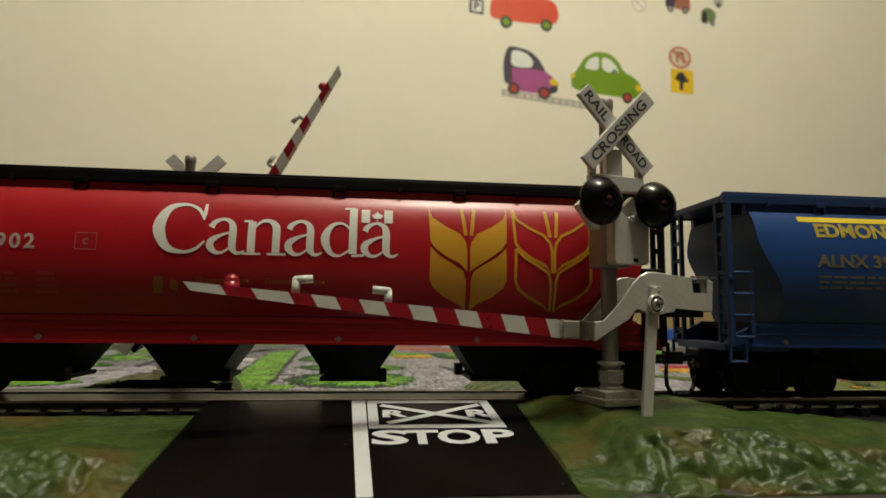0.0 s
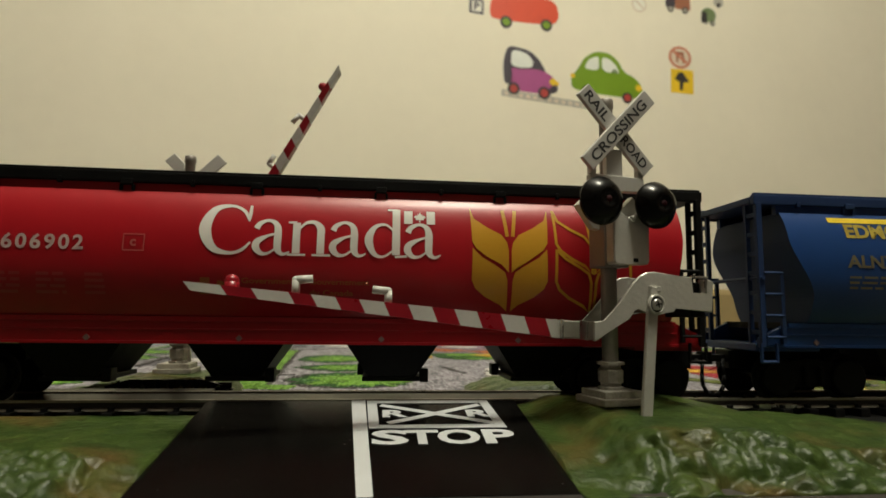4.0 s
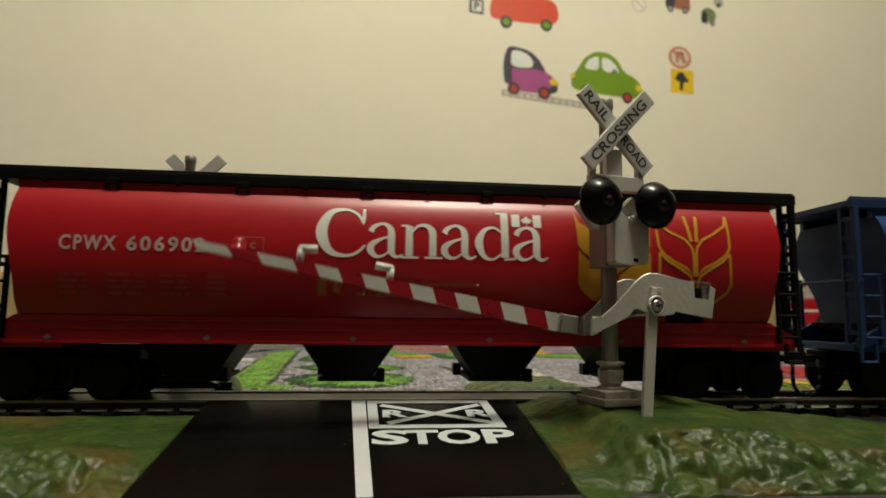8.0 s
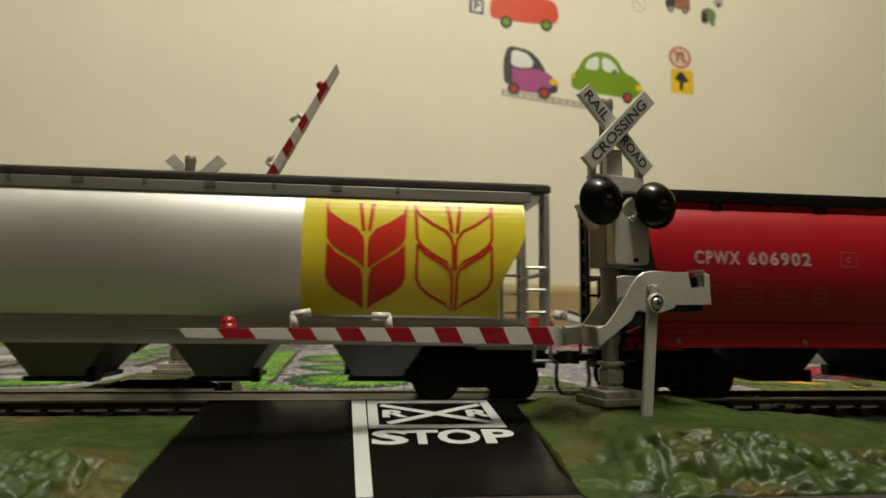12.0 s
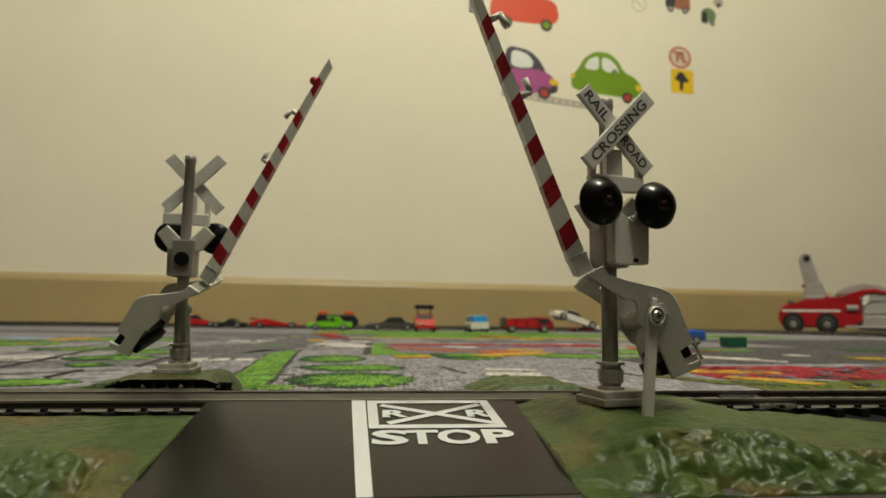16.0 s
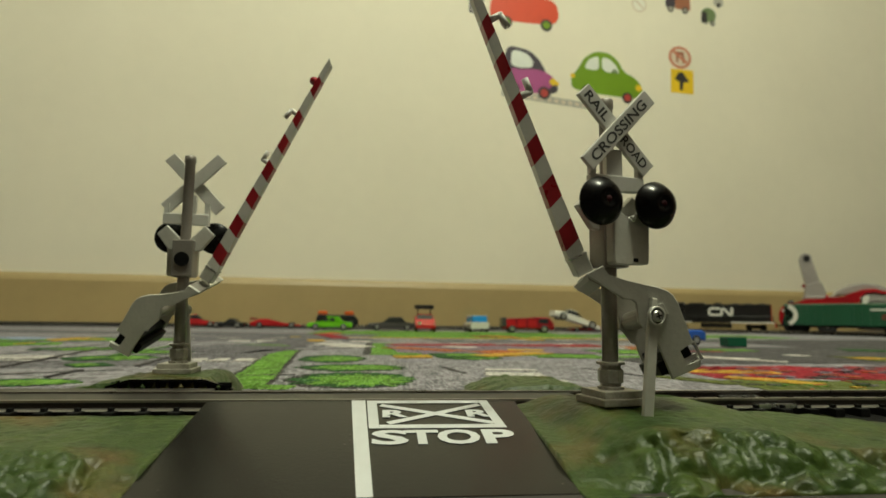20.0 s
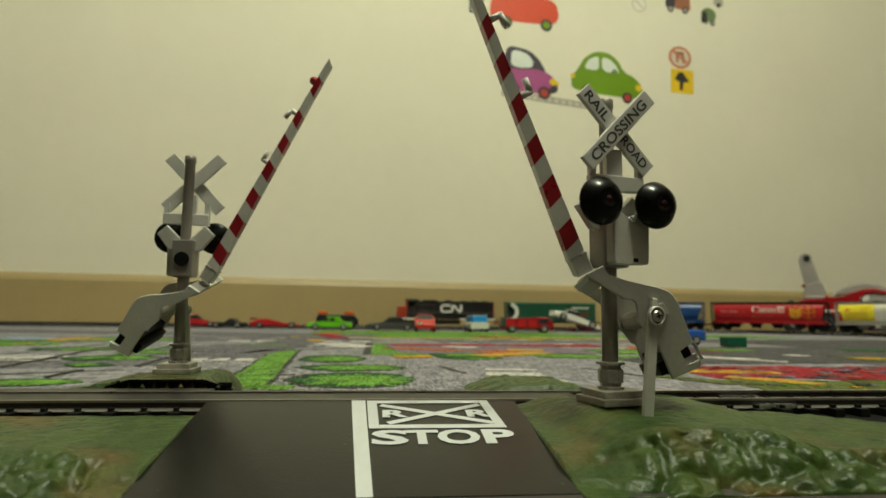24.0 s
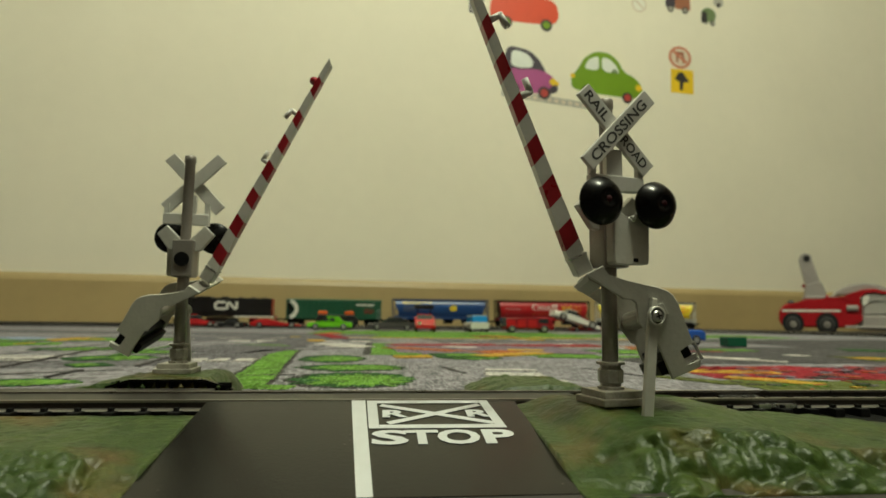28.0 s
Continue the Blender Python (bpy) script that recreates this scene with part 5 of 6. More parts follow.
    strip("lawn_rim", -0.006, 0.250, -0.005, 0.425, 0.006, "rug_line", lift=0.0001)
    strip("lawn", 0.006, 0.250, 0.007, 0.420, 0.020, "rug_green", lift=0.00008)
    strip("lawn", 0.014, 0.262, 0.16, 0.262, 0.028, "rug_green", lift=0.00008, seed=6)
    strip("lawn", 0.15, 0.225, 0.33, 0.262, 0.040, "rug_green", lift=0.0001, seed=9)
    strip("roof_print", 0.018, 0.385, 0.21, 0.395, 0.050, "rug_brown", jag=0.25)
    rnd = random.Random(5)
    for k in range(26):
        x = 0.02 + rnd.random() * 0.26
        y = 0.285 + rnd.random() * 0.13 + 0.15 * max(0, x - 0.12)
        strip("house_print", x, y, x + 0.012 + rnd.random() * 0.025, y + rnd.uniform(-0.006, 0.006), 0.006 + rnd.random() * 0.018, rnd.choice(["rug_red", "rug_brown", "rug_yellow", "rug_white", "rug_road", "rug_red", "rug_dark_green"]), lift=0.0002 + 0.00002 * k, seed=k, jag=0.3)
    strip("yellow_print", 0.078, 0.262, 0.150, 0.315, 0.026, "rug_yellow", lift=0.0008, jag=0.2)
    strip("yellow_print", 0.20, 0.60, 0.34, 0.54, 0.030, "rug_yellow", lift=0.0003, jag=0.2)
    strip("yellow_print", 0.012, 0.238, 0.037, 0.238, 0.020, "rug_yellow", lift=0.0003)
    # the red and yellow block on the right
    strip("street", 0.24, 0.30, 0.96, 0.36, 0.15, "rug_slate", lift=0.0007, seed=61)
    strip("street", 0.42, 0.47, 0.96, 0.54, 0.17, "rug_slate", lift=0.0009, seed=63)
    strip("street", 0.16, 0.205, 0.60, 0.235, 0.05, "rug_slate", lift=0.0008, seed=62)
    strip("red_print", 0.158, 0.130, 0.62, 0.122, 0.070, "rug_red", jag=0.25, lift=0.0002)
    strip("yellow_print", 0.150, 0.138, 0.205, 0.124, 0.018, "rug_yellow", lift=0.0008, jag=0.3)
    strip("yellow_print", 0.165, 0.104, 0.190, 0.074, 0.012, "rug_yellow", lift=0.0008, jag=0.3)
    strip("hedge_print", 0.130, 0.112, 0.152, 0.075, 0.010, "rug_moss", lift=0.0008, jag=0.3)
    strip("garden_print", 0.152, 0.068, 0.62, 0.070, 0.044, "rug_moss", jag=0.25, seed=8, lift=0.0004)
    for k in range(120):
        x = 0.165 + rnd.random() * 0.30
        y = 0.100 + rnd.random() * 0.062
        strip("house_print", x, y, x + 0.003 + rnd.random() * 0.008, y + rnd.uniform(-0.003, 0.003), 0.002 + rnd.random() * 0.005, rnd.choice(["rug_road", "rug_line", "rug_brown", "rug_grey_patch", "rug_red", "rug_grey_patch"]), lift=0.0006 + 0.00001 * k, seed=100 + k, jag=0.5)
        x = 0.150 + rnd.random() * 0.30
        y = 0.048 + rnd.random() * 0.044
        strip("house_print", x, y, x + 0.002 + rnd.random() * 0.006, y + rnd.uniform(-0.003, 0.003), 0.0015 + rnd.random() * 0.003, rnd.choice(["rug_yellow", "rug_road", "rug_dark_green", "rug_green", "rug_brown", "rug_line"]), lift=0.0006 + 0.00001 * k, seed=400 + k, jag=0.5)
    for k in range(26):
        x, y = rnd.uniform(0.35, 0.9), rnd.uniform(0.22, 0.6)
        strip("lawn", x, y, x + rnd.uniform(0.04, 0.12), y + rnd.uniform(-0.01, 0.02), rnd.uniform(0.01, 0.035), rnd.choice(["rug_dark_green", "rug_green", "rug_yellow", "rug_road", "rug_brown", "rug_white"]), lift=0.0001 + 0.00001 * k, seed=200 + k, jag=0.3)
    # what else is woven in: lawns, dashes, houses and ponds, each by its ends and breadth
    for i, (nm, x0, y0, x1, y1, w, m, up) in enumerate((
            ('street', -0.228, 0.232, -0.225, 0.399, 0.0030, 'rug_road', 0.00090), ('street', -0.132, 0.276, -0.092, 0.358, 0.0810, 'rug_road', 0.00090), ('street_dash', -0.212, 0.205, -0.201, 0.205, 0.0173, 'rug_white', 0.00120),
            ('street_dash', -0.199, 0.208, -0.188, 0.208, 0.0176, 'rug_white', 0.00120), ('street_dash', -0.105, 0.193, -0.097, 0.194, 0.0209, 'rug_white', 0.00120), ('street_dash', -0.093, 0.194, -0.085, 0.194, 0.0211, 'rug_white', 0.00120),
            ('street_dash', -0.080, 0.195, -0.069, 0.195, 0.0213, 'rug_white', 0.00120), ('street_dash', -0.134, 0.438, -0.123, 0.440, 0.0263, 'rug_white', 0.00120), ('street_dash', -0.116, 0.441, -0.108, 0.443, 0.0266, 'rug_white', 0.00120),
            ('lawn', -0.282, 0.325, -0.281, 0.380, 0.0030, 'rug_green', 0.00110), ('lawn', -0.287, 0.350, -0.287, 0.379, 0.0030, 'rug_yellow', 0.00130), ('yellow_print', -0.289, 0.411, -0.285, 0.463, 0.0047, 'rug_yellow', 0.00120),
            ('lawn', -0.285, 0.463, -0.277, 0.494, 0.0118, 'rug_green', 0.00110), ('pond_print', -0.369, 0.474, -0.316, 0.457, 0.0485, 'rug_blue', 0.00100), ('bush', -0.171, 0.194, -0.156, 0.208, 0.0250, 'rug_dark_green', 0.00110),
            ('bush', -0.167, 0.199, -0.159, 0.213, 0.0084, 'rug_green', 0.00130), ('bush', -0.151, 0.154, -0.137, 0.165, 0.0210, 'rug_dark_green', 0.00110), ('bush', -0.149, 0.154, -0.141, 0.161, 0.0125, 'rug_green', 0.00130),
            ('bush', -0.160, 0.212, -0.162, 0.331, 0.0030, 'rug_dark_green', 0.00110), ('bush', -0.162, 0.227, -0.164, 0.340, 0.0030, 'rug_green', 0.00130), ('kerb_line', -0.177, 0.144, -0.203, 0.318, 0.0030, 'rug_line', 0.00120),
            ('kerb_line', -0.118, 0.152, -0.125, 0.220, 0.0030, 'rug_line', 0.00120), ('kerb_line', -0.134, 0.100, -0.136, 0.133, 0.0030, 'rug_line', 0.00110), ('red_print', -0.066, 0.594, -0.045, 0.599, 0.1547, 'rug_red', 0.00130),
            ('yellow_print', -0.069, 0.463, -0.052, 0.466, 0.0394, 'rug_yellow', 0.00130), ('red_print', 0.147, 0.646, 0.168, 0.609, 0.0438, 'rug_red', 0.00120), ('yellow_print', 0.158, 0.648, 0.188, 0.508, 0.0162, 'rug_yellow', 0.00140),
            ('white_print', -0.042, 0.364, -0.012, 0.378, 0.0710, 'rug_white', 0.00090), ('house_print', 0.014, 0.319, 0.167, 0.335, 0.1269, 'rug_grey_patch', 0.00090), ('house_print', 0.014, 0.382, 0.115, 0.395, 0.0314, 'rug_red', 0.00120),
            ('house_print', 0.124, 0.386, 0.217, 0.398, 0.0325, 'rug_red', 0.00120), ('house_print', 0.033, 0.305, 0.050, 0.323, 0.0664, 'rug_brown', 0.00130), ('house_print', 0.078, 0.274, 0.107, 0.298, 0.0331, 'rug_brown', 0.00120),
            ('yellow_print', 0.013, 0.226, 0.037, 0.228, 0.0156, 'rug_yellow', 0.00130), ('yellow_print', 0.071, 0.238, 0.126, 0.278, 0.0223, 'rug_yellow', 0.00140), ('yellow_print', 0.107, 0.313, 0.135, 0.308, 0.0233, 'rug_yellow', 0.00130),
            ('lawn', 0.014, 0.257, 0.031, 0.252, 0.0230, 'rug_green', 0.00120), ('lawn', 0.040, 0.241, 0.073, 0.244, 0.0398, 'rug_dark_green', 0.00120), ('lawn', 0.049, 0.248, 0.073, 0.249, 0.0234, 'rug_green', 0.00140),
            ('lawn', 0.115, 0.246, 0.152, 0.232, 0.0268, 'rug_green', 0.00120), ('white_print', 0.060, 0.358, 0.086, 0.343, 0.0199, 'rug_white', 0.00120), ('crossing_bar', 0.056, 0.138, 0.081, 0.135, 0.0093, 'rug_white', 0.00090),
            ('crossing_bar', 0.052, 0.115, 0.079, 0.112, 0.0159, 'rug_white', 0.00090), ('crossing_bar', 0.053, 0.086, 0.080, 0.080, 0.0123, 'rug_white', 0.00090), ('white_print', 0.229, 0.237, 0.256, 0.212, 0.0204, 'rug_white', 0.00130),
            ('white_print', 0.253, 0.207, 0.262, 0.193, 0.0092, 'rug_white', 0.00130), ('white_print', 0.313, 0.260, 0.326, 0.261, 0.0166, 'rug_white', 0.00130), ('lawn', 0.282, 0.330, 0.327, 0.326, 0.0264, 'rug_green', 0.00130),
            ('lawn', 0.429, 0.345, 0.471, 0.323, 0.0416, 'rug_dark_green', 0.00130), ('lawn', 0.337, 0.227, 0.374, 0.224, 0.0453, 'rug_moss', 0.00130), ('yellow_print', 0.340, 0.227, 0.366, 0.234, 0.0169, 'rug_yellow', 0.00140))):
        strip(nm, x0, y0, x1, y1, w, m, lift=up + 0.000004 * i, jag=0.18, seed=500 + i)
    strip("rug_border", -1.00, 1.00, 0.96, 1.00, 0.10, "rug_line", lift=0.0001, jag=0.02)
    strip("yellow_print", -0.315, 0.450, -0.275, 0.475, 0.055, "rug_yellow", lift=0.0006)
    strip("lawn", -0.40, 0.42, -0.20, 0.47, 0.05, "rug_green", lift=0.0004, seed=77)
    strip("lawn", -0.36, 0.335, -0.262, 0.372, 0.045, "rug_green", lift=0.0004, seed=78)
    # thin black outlines of kerbs
    for i, (x0, y0, x1, y1) in enumerate(((-0.23, 0.17, -0.02, 0.33), (0.035, 0.160, 0.043, 0.120), (0.112, 0.150, 0.128, 0.105), (-0.060, 0.110, -0.035, 0.114), (-0.05, 0.33, -0.035, 0.42), (-0.185, 0.10, -0.118, 0.135), (-0.30, 0.165, -0.17, 0.185))):
        strip("kerb_line", x0, y0, x1, y1, 0.0028, "rug_line", lift=0.0002, seed=i, jag=0.3)


rug_print()


# ---- toy cars on the far part of the rug ----
def toy_paint(name, col):
    return mat(name, col, 0.22, vary=0.06, scale=60, coat=0.3)


M["toy_red"] = toy_paint("toy_red", (0.50, 0.015, 0.02))
M["toy_dark_red"] = toy_paint("toy_dark_red", (0.26, 0.012, 0.02))
M["toy_green"] = toy_paint("toy_green", (0.17, 0.55, 0.02))
M["toy_black"] = toy_paint("toy_black", (0.02, 0.02, 0.022))
M["toy_grey"] = toy_paint("toy_grey", (0.075, 0.07, 0.07))
M["toy_white"] = toy_paint("toy_white", (0.72, 0.70, 0.64))
M["toy_blue"] = toy_paint("toy_blue", (0.03, 0.10, 0.42))
M["toy_sky"] = toy_paint("toy_sky_blue", (0.03, 0.25, 0.62))
M["toy_orange"] = toy_paint("toy_orange", (0.70, 0.12, 0.02))
M["toy_dark_green"] = toy_paint("toy_dark_green", (0.01, 0.10, 0.05))
M["toy_glass"] = mat("toy_smoked_glass", (0.03, 0.032, 0.035), 0.1)
M["toy_silver"] = mat("toy_silver", (0.55, 0.54, 0.52), 0.3, 0.7)
M["tyre"] = mat("toy_tyre", (0.02, 0.02, 0.02), 0.6)


def toy_wheels(car, xs, y, r, w, hub):
    for x in xs:
        for sy in (-1, 1):
            at = Matrix.Translation((x, sy * y, r)) @ Matrix.Rotation(math.radians(90 * -sy), 4, "X")
            wh = part("wheel", lathe(B(), [(0, -w / 2), (r * 0.9, -w / 2), (r, -w / 3), (r, w / 3), (r * 0.9, w / 2), (r * 0.65, w / 2), (0, w * 0.42)], 18, at), M["tyre"], car, smooth=True)
            part("hub", lathe(B(), [(0, w * 0.55), (r * 0.35, w * 0.53), (r * 0.55, w * 0.5), (r * 0.55, w * 0.40), (0, w * 0.38)], 14, at), hub, wh)


def toy_car(label, at, body_pts, cabin_pts, L, W, H, paint, r=0.0055, wheels=(-0.31, 0.31), hub=None, glass=None, roof=None, name="toy_car"):
    """A small die-cast car: outlines in parts of its length and height."""
    car = thing(name, label, "toy car", at, group="toy cars")
    part("body", prism(B(), [(a * L, b * H) for a, b in body_pts], -W / 2, W / 2, W * 0.06), paint, car)
    if cabin_pts:
        part("cabin_glass", prism(B(), [(a * L, b * H) for a, b in cabin_pts], -W * 0.41, W * 0.41, W * 0.05), glass or M["toy_glass"], car)
        top = max(b for a, b in cabin_pts)
        xs = [a for a, b in cabin_pts if b > top - 0.05]
        part("roof", box(B(), min(xs) * L, max(xs) * L, -W * 0.40, W * 0.40, (top - 0.04) * H, (top + 0.03) * H, 0.0004), roof or paint, car)
    toy_wheels(car, [w * L for w in wheels], W * 0.44, r, W * 0.16, hub or M["toy_silver"])
    for sx in (-1, 1):
        part("light", box(B(), sx * L * 0.485 - 0.0006, sx * L * 0.485 + 0.0006, -W * 0.38, -W * 0.22, H * 0.34, H * 0.44), M["toy_silver"], car)
    return car


SEDAN = ([(-0.5, 0.18), (0.5, 0.18), (0.5, 0.42), (0.46, 0.52), (0.2, 0.60), (-0.3, 0.62), (-0.48, 0.56), (-0.5, 0.4)], [(-0.30, 0.60), (0.20, 0.58), (0.06, 0.95), (-0.20, 0.97)])
LOW = ([(-0.5, 0.15), (0.5, 0.12), (0.5, 0.30), (0.25, 0.50), (0.05, 0.62), (-0.35, 0.66), (-0.5, 0.55)], [(-0.28, 0.62), (0.12, 0.56), (-0.04, 0.95), (-0.20, 0.97)])


def rug_pose(x, y, rz=0, rx=0, ry=0, z=RUG_Z + 0.0004):
    return pose(x, y, z, rx, ry, rz)


toy_car("small red toy car beside the rug's edge", rug_pose(-0.335, 1.02, 8), *LOW, 0.068, 0.028, 0.024, M["toy_red"])
toy_car("low dark toy car with a red nose", rug_pose(-0.272, 0.985, 176), *LOW, 0.062, 0.028, 0.017, M["toy_black"])
racer = toy_car("long low red toy racing car", rug_pose(-0.186, 0.99, 0), [(-0.5, 0.2), (0.5, 0.2), (0.5, 0.34), (0.1, 0.6), (-0.15, 0.95), (-0.3, 0.95), (-0.5, 0.6)], None, 0.094, 0.028, 0.018, M["toy_red"])
part("rear_wing", box(B(), -0.046, -0.038, -0.014, 0.014, 0.015, 0.019, 0.0005), M["toy_dark_red"], racer)
part("cockpit", box(B(), -0.012, 0.004, -0.005, 0.005, 0.010, 0.0135, 0.0008), M["toy_black"], racer)
lime = toy_car("bright lime green toy sports car", rug_pose(-0.080, 0.905, 180), *SEDAN, 0.078, 0.030, 0.0235, M["toy_green"], glass=M["toy_green"])
for x0, x1 in ((-0.012, -0.002), (0.000, 0.009)):
    part("side_window", box(B(), -x1, -x0, 0.0118, 0.0126, 0.0150, 0.0208, 0.0003), M["toy_glass"], lime, "small dark side window")
hauler = toy_car("black toy truck with two orange roof lights", rug_pose(-0.073, 1.000, 0), [(-0.5, 0.20), (0.5, 0.20), (0.5, 0.52), (0.40, 0.80), (-0.44, 0.84), (-0.5, 0.6)], None, 0.080, 0.032, 0.032, M["toy_black"], r=0.008)
for x in (-0.028, 0.022):
    part("roof_light", box(B(), x - 0.009, x + 0.009, -0.012, 0.012, 0.0255, 0.0335, 0.003), M["toy_orange"], hauler, "orange roof light")
toy_car("dark grey toy sedan", rug_pose(0.028, 0.905, 184), *SEDAN, 0.086, 0.034, 0.0235, M["toy_grey"])
bug = toy_car("red toy racer with a black wing, facing the track", rug_pose(0.084, 0.86, -92), [(-0.5, 0.15), (0.5, 0.15), (0.5, 0.30), (0.25, 0.45), (-0.1, 0.72), (-0.5, 0.66)], [(-0.30, 0.62), (0.16, 0.48), (-0.05, 0.78), (-0.25, 0.78)], 0.070, 0.034, 0.036, M["toy_red"], r=0.007)
part("rear_wing", box(B(), -0.036, -0.026, -0.017, 0.017, 0.038, 0.0455, 0.0008), M["toy_black"], bug, "black rear wing")
for sy in (-1, 1):
    part("wing_post", box(B(), -0.033, -0.029, sy * 0.011 - 0.001, sy * 0.011 + 0.001, 0.022, 0.040), M["toy_black"], bug)
van = toy_car("blue and white toy van seen from behind", rug_pose(0.178, 0.885, 93), [(-0.5, 0.18), (0.5, 0.18), (0.5, 0.45), (0.42, 0.55), (-0.5, 0.58)], [(-0.49, 0.55), (0.36, 0.53), (0.28, 0.95), (-0.44, 0.97)], 0.062, 0.034, 0.0285, M["toy_white"], r=0.0055, glass=M["toy_sky"], roof=M["toy_white"])
fire = toy_car("dark red toy fire engine with a grey cab back", rug_pose(0.256, 0.83, -4), [(-0.5, 0.22), (0.5, 0.20), (0.5, 0.55), (0.40, 0.95), (0.15, 0.97), (0.15, 0.86), (-0.5, 0.88)], None, 0.088, 0.032, 0.0275, M["toy_dark_red"], r=0.0065)
part("cab_window", box(B(), 0.018, 0.034, -0.0163, 0.0163, 0.0160, 0.0235, 0.0005), M["toy_glass"], fire)
for x in (-0.036, -0.018, 0.000):
    part("locker_shutter", box(B(), x, x + 0.014, -0.0166, -0.0158, 0.0095, 0.0215, 0.0003), M["toy_red"], fire, "red locker shutter")
part("rear_bed", box(B(), -0.0445, -0.037, -0.0165, 0.0165, 0.010, 0.0255, 0.0005), M["toy_grey"], fire)
toy_car("white toy sports car leaning on another toy", rug_pose(0.368, 0.915, 0, 0, 16, RUG_Z + 0.0140), *LOW, 0.092, 0.036, 0.024, M["toy_white"], r=0.0075)
toy_car("small red toy car under a white one", rug_pose(0.405, 0.955, 178), *LOW, 0.070, 0.030, 0.014, M["toy_dark_red"], r=0.004)
toy_car("blue toy pickup truck", rug_pose(0.305, 0.425, 6), [(-0.5, 0.35), (0.5, 0.30), (0.5, 0.75), (0.42, 0.95), (-0.45, 0.98), (-0.5, 0.8)], None, 0.064, 0.026, 0.0165, M["toy_blue"], r=0.0052)
tagged(part("toy_block", box(B(), -0.011, 0.011, -0.006, 0.006, 0, 0.0098, 0.0012), M["toy_dark_green"], at=rug_pose(0.352, 0.392, 5)), "small dark green plastic toy block", "toy block")


# ---- the large toy fire truck beyond the track ----
M["truck_red"] = toy_paint("fire_truck_red", (0.34, 0.010, 0.016))
M["truck_silver"] = mat("fire_truck_silver", (0.34, 0.31, 0.29), 0.42, 0.15, vary=0.06, scale=40)
M["truck_hub"] = mat("dull_truck_hub", (0.20, 0.18, 0.16), 0.5, vary=0.1, scale=40)
M["truck_glass"] = mat("pale_truck_glass", (0.40, 0.38, 0.35), 0.15, vary=0.1, scale=20)


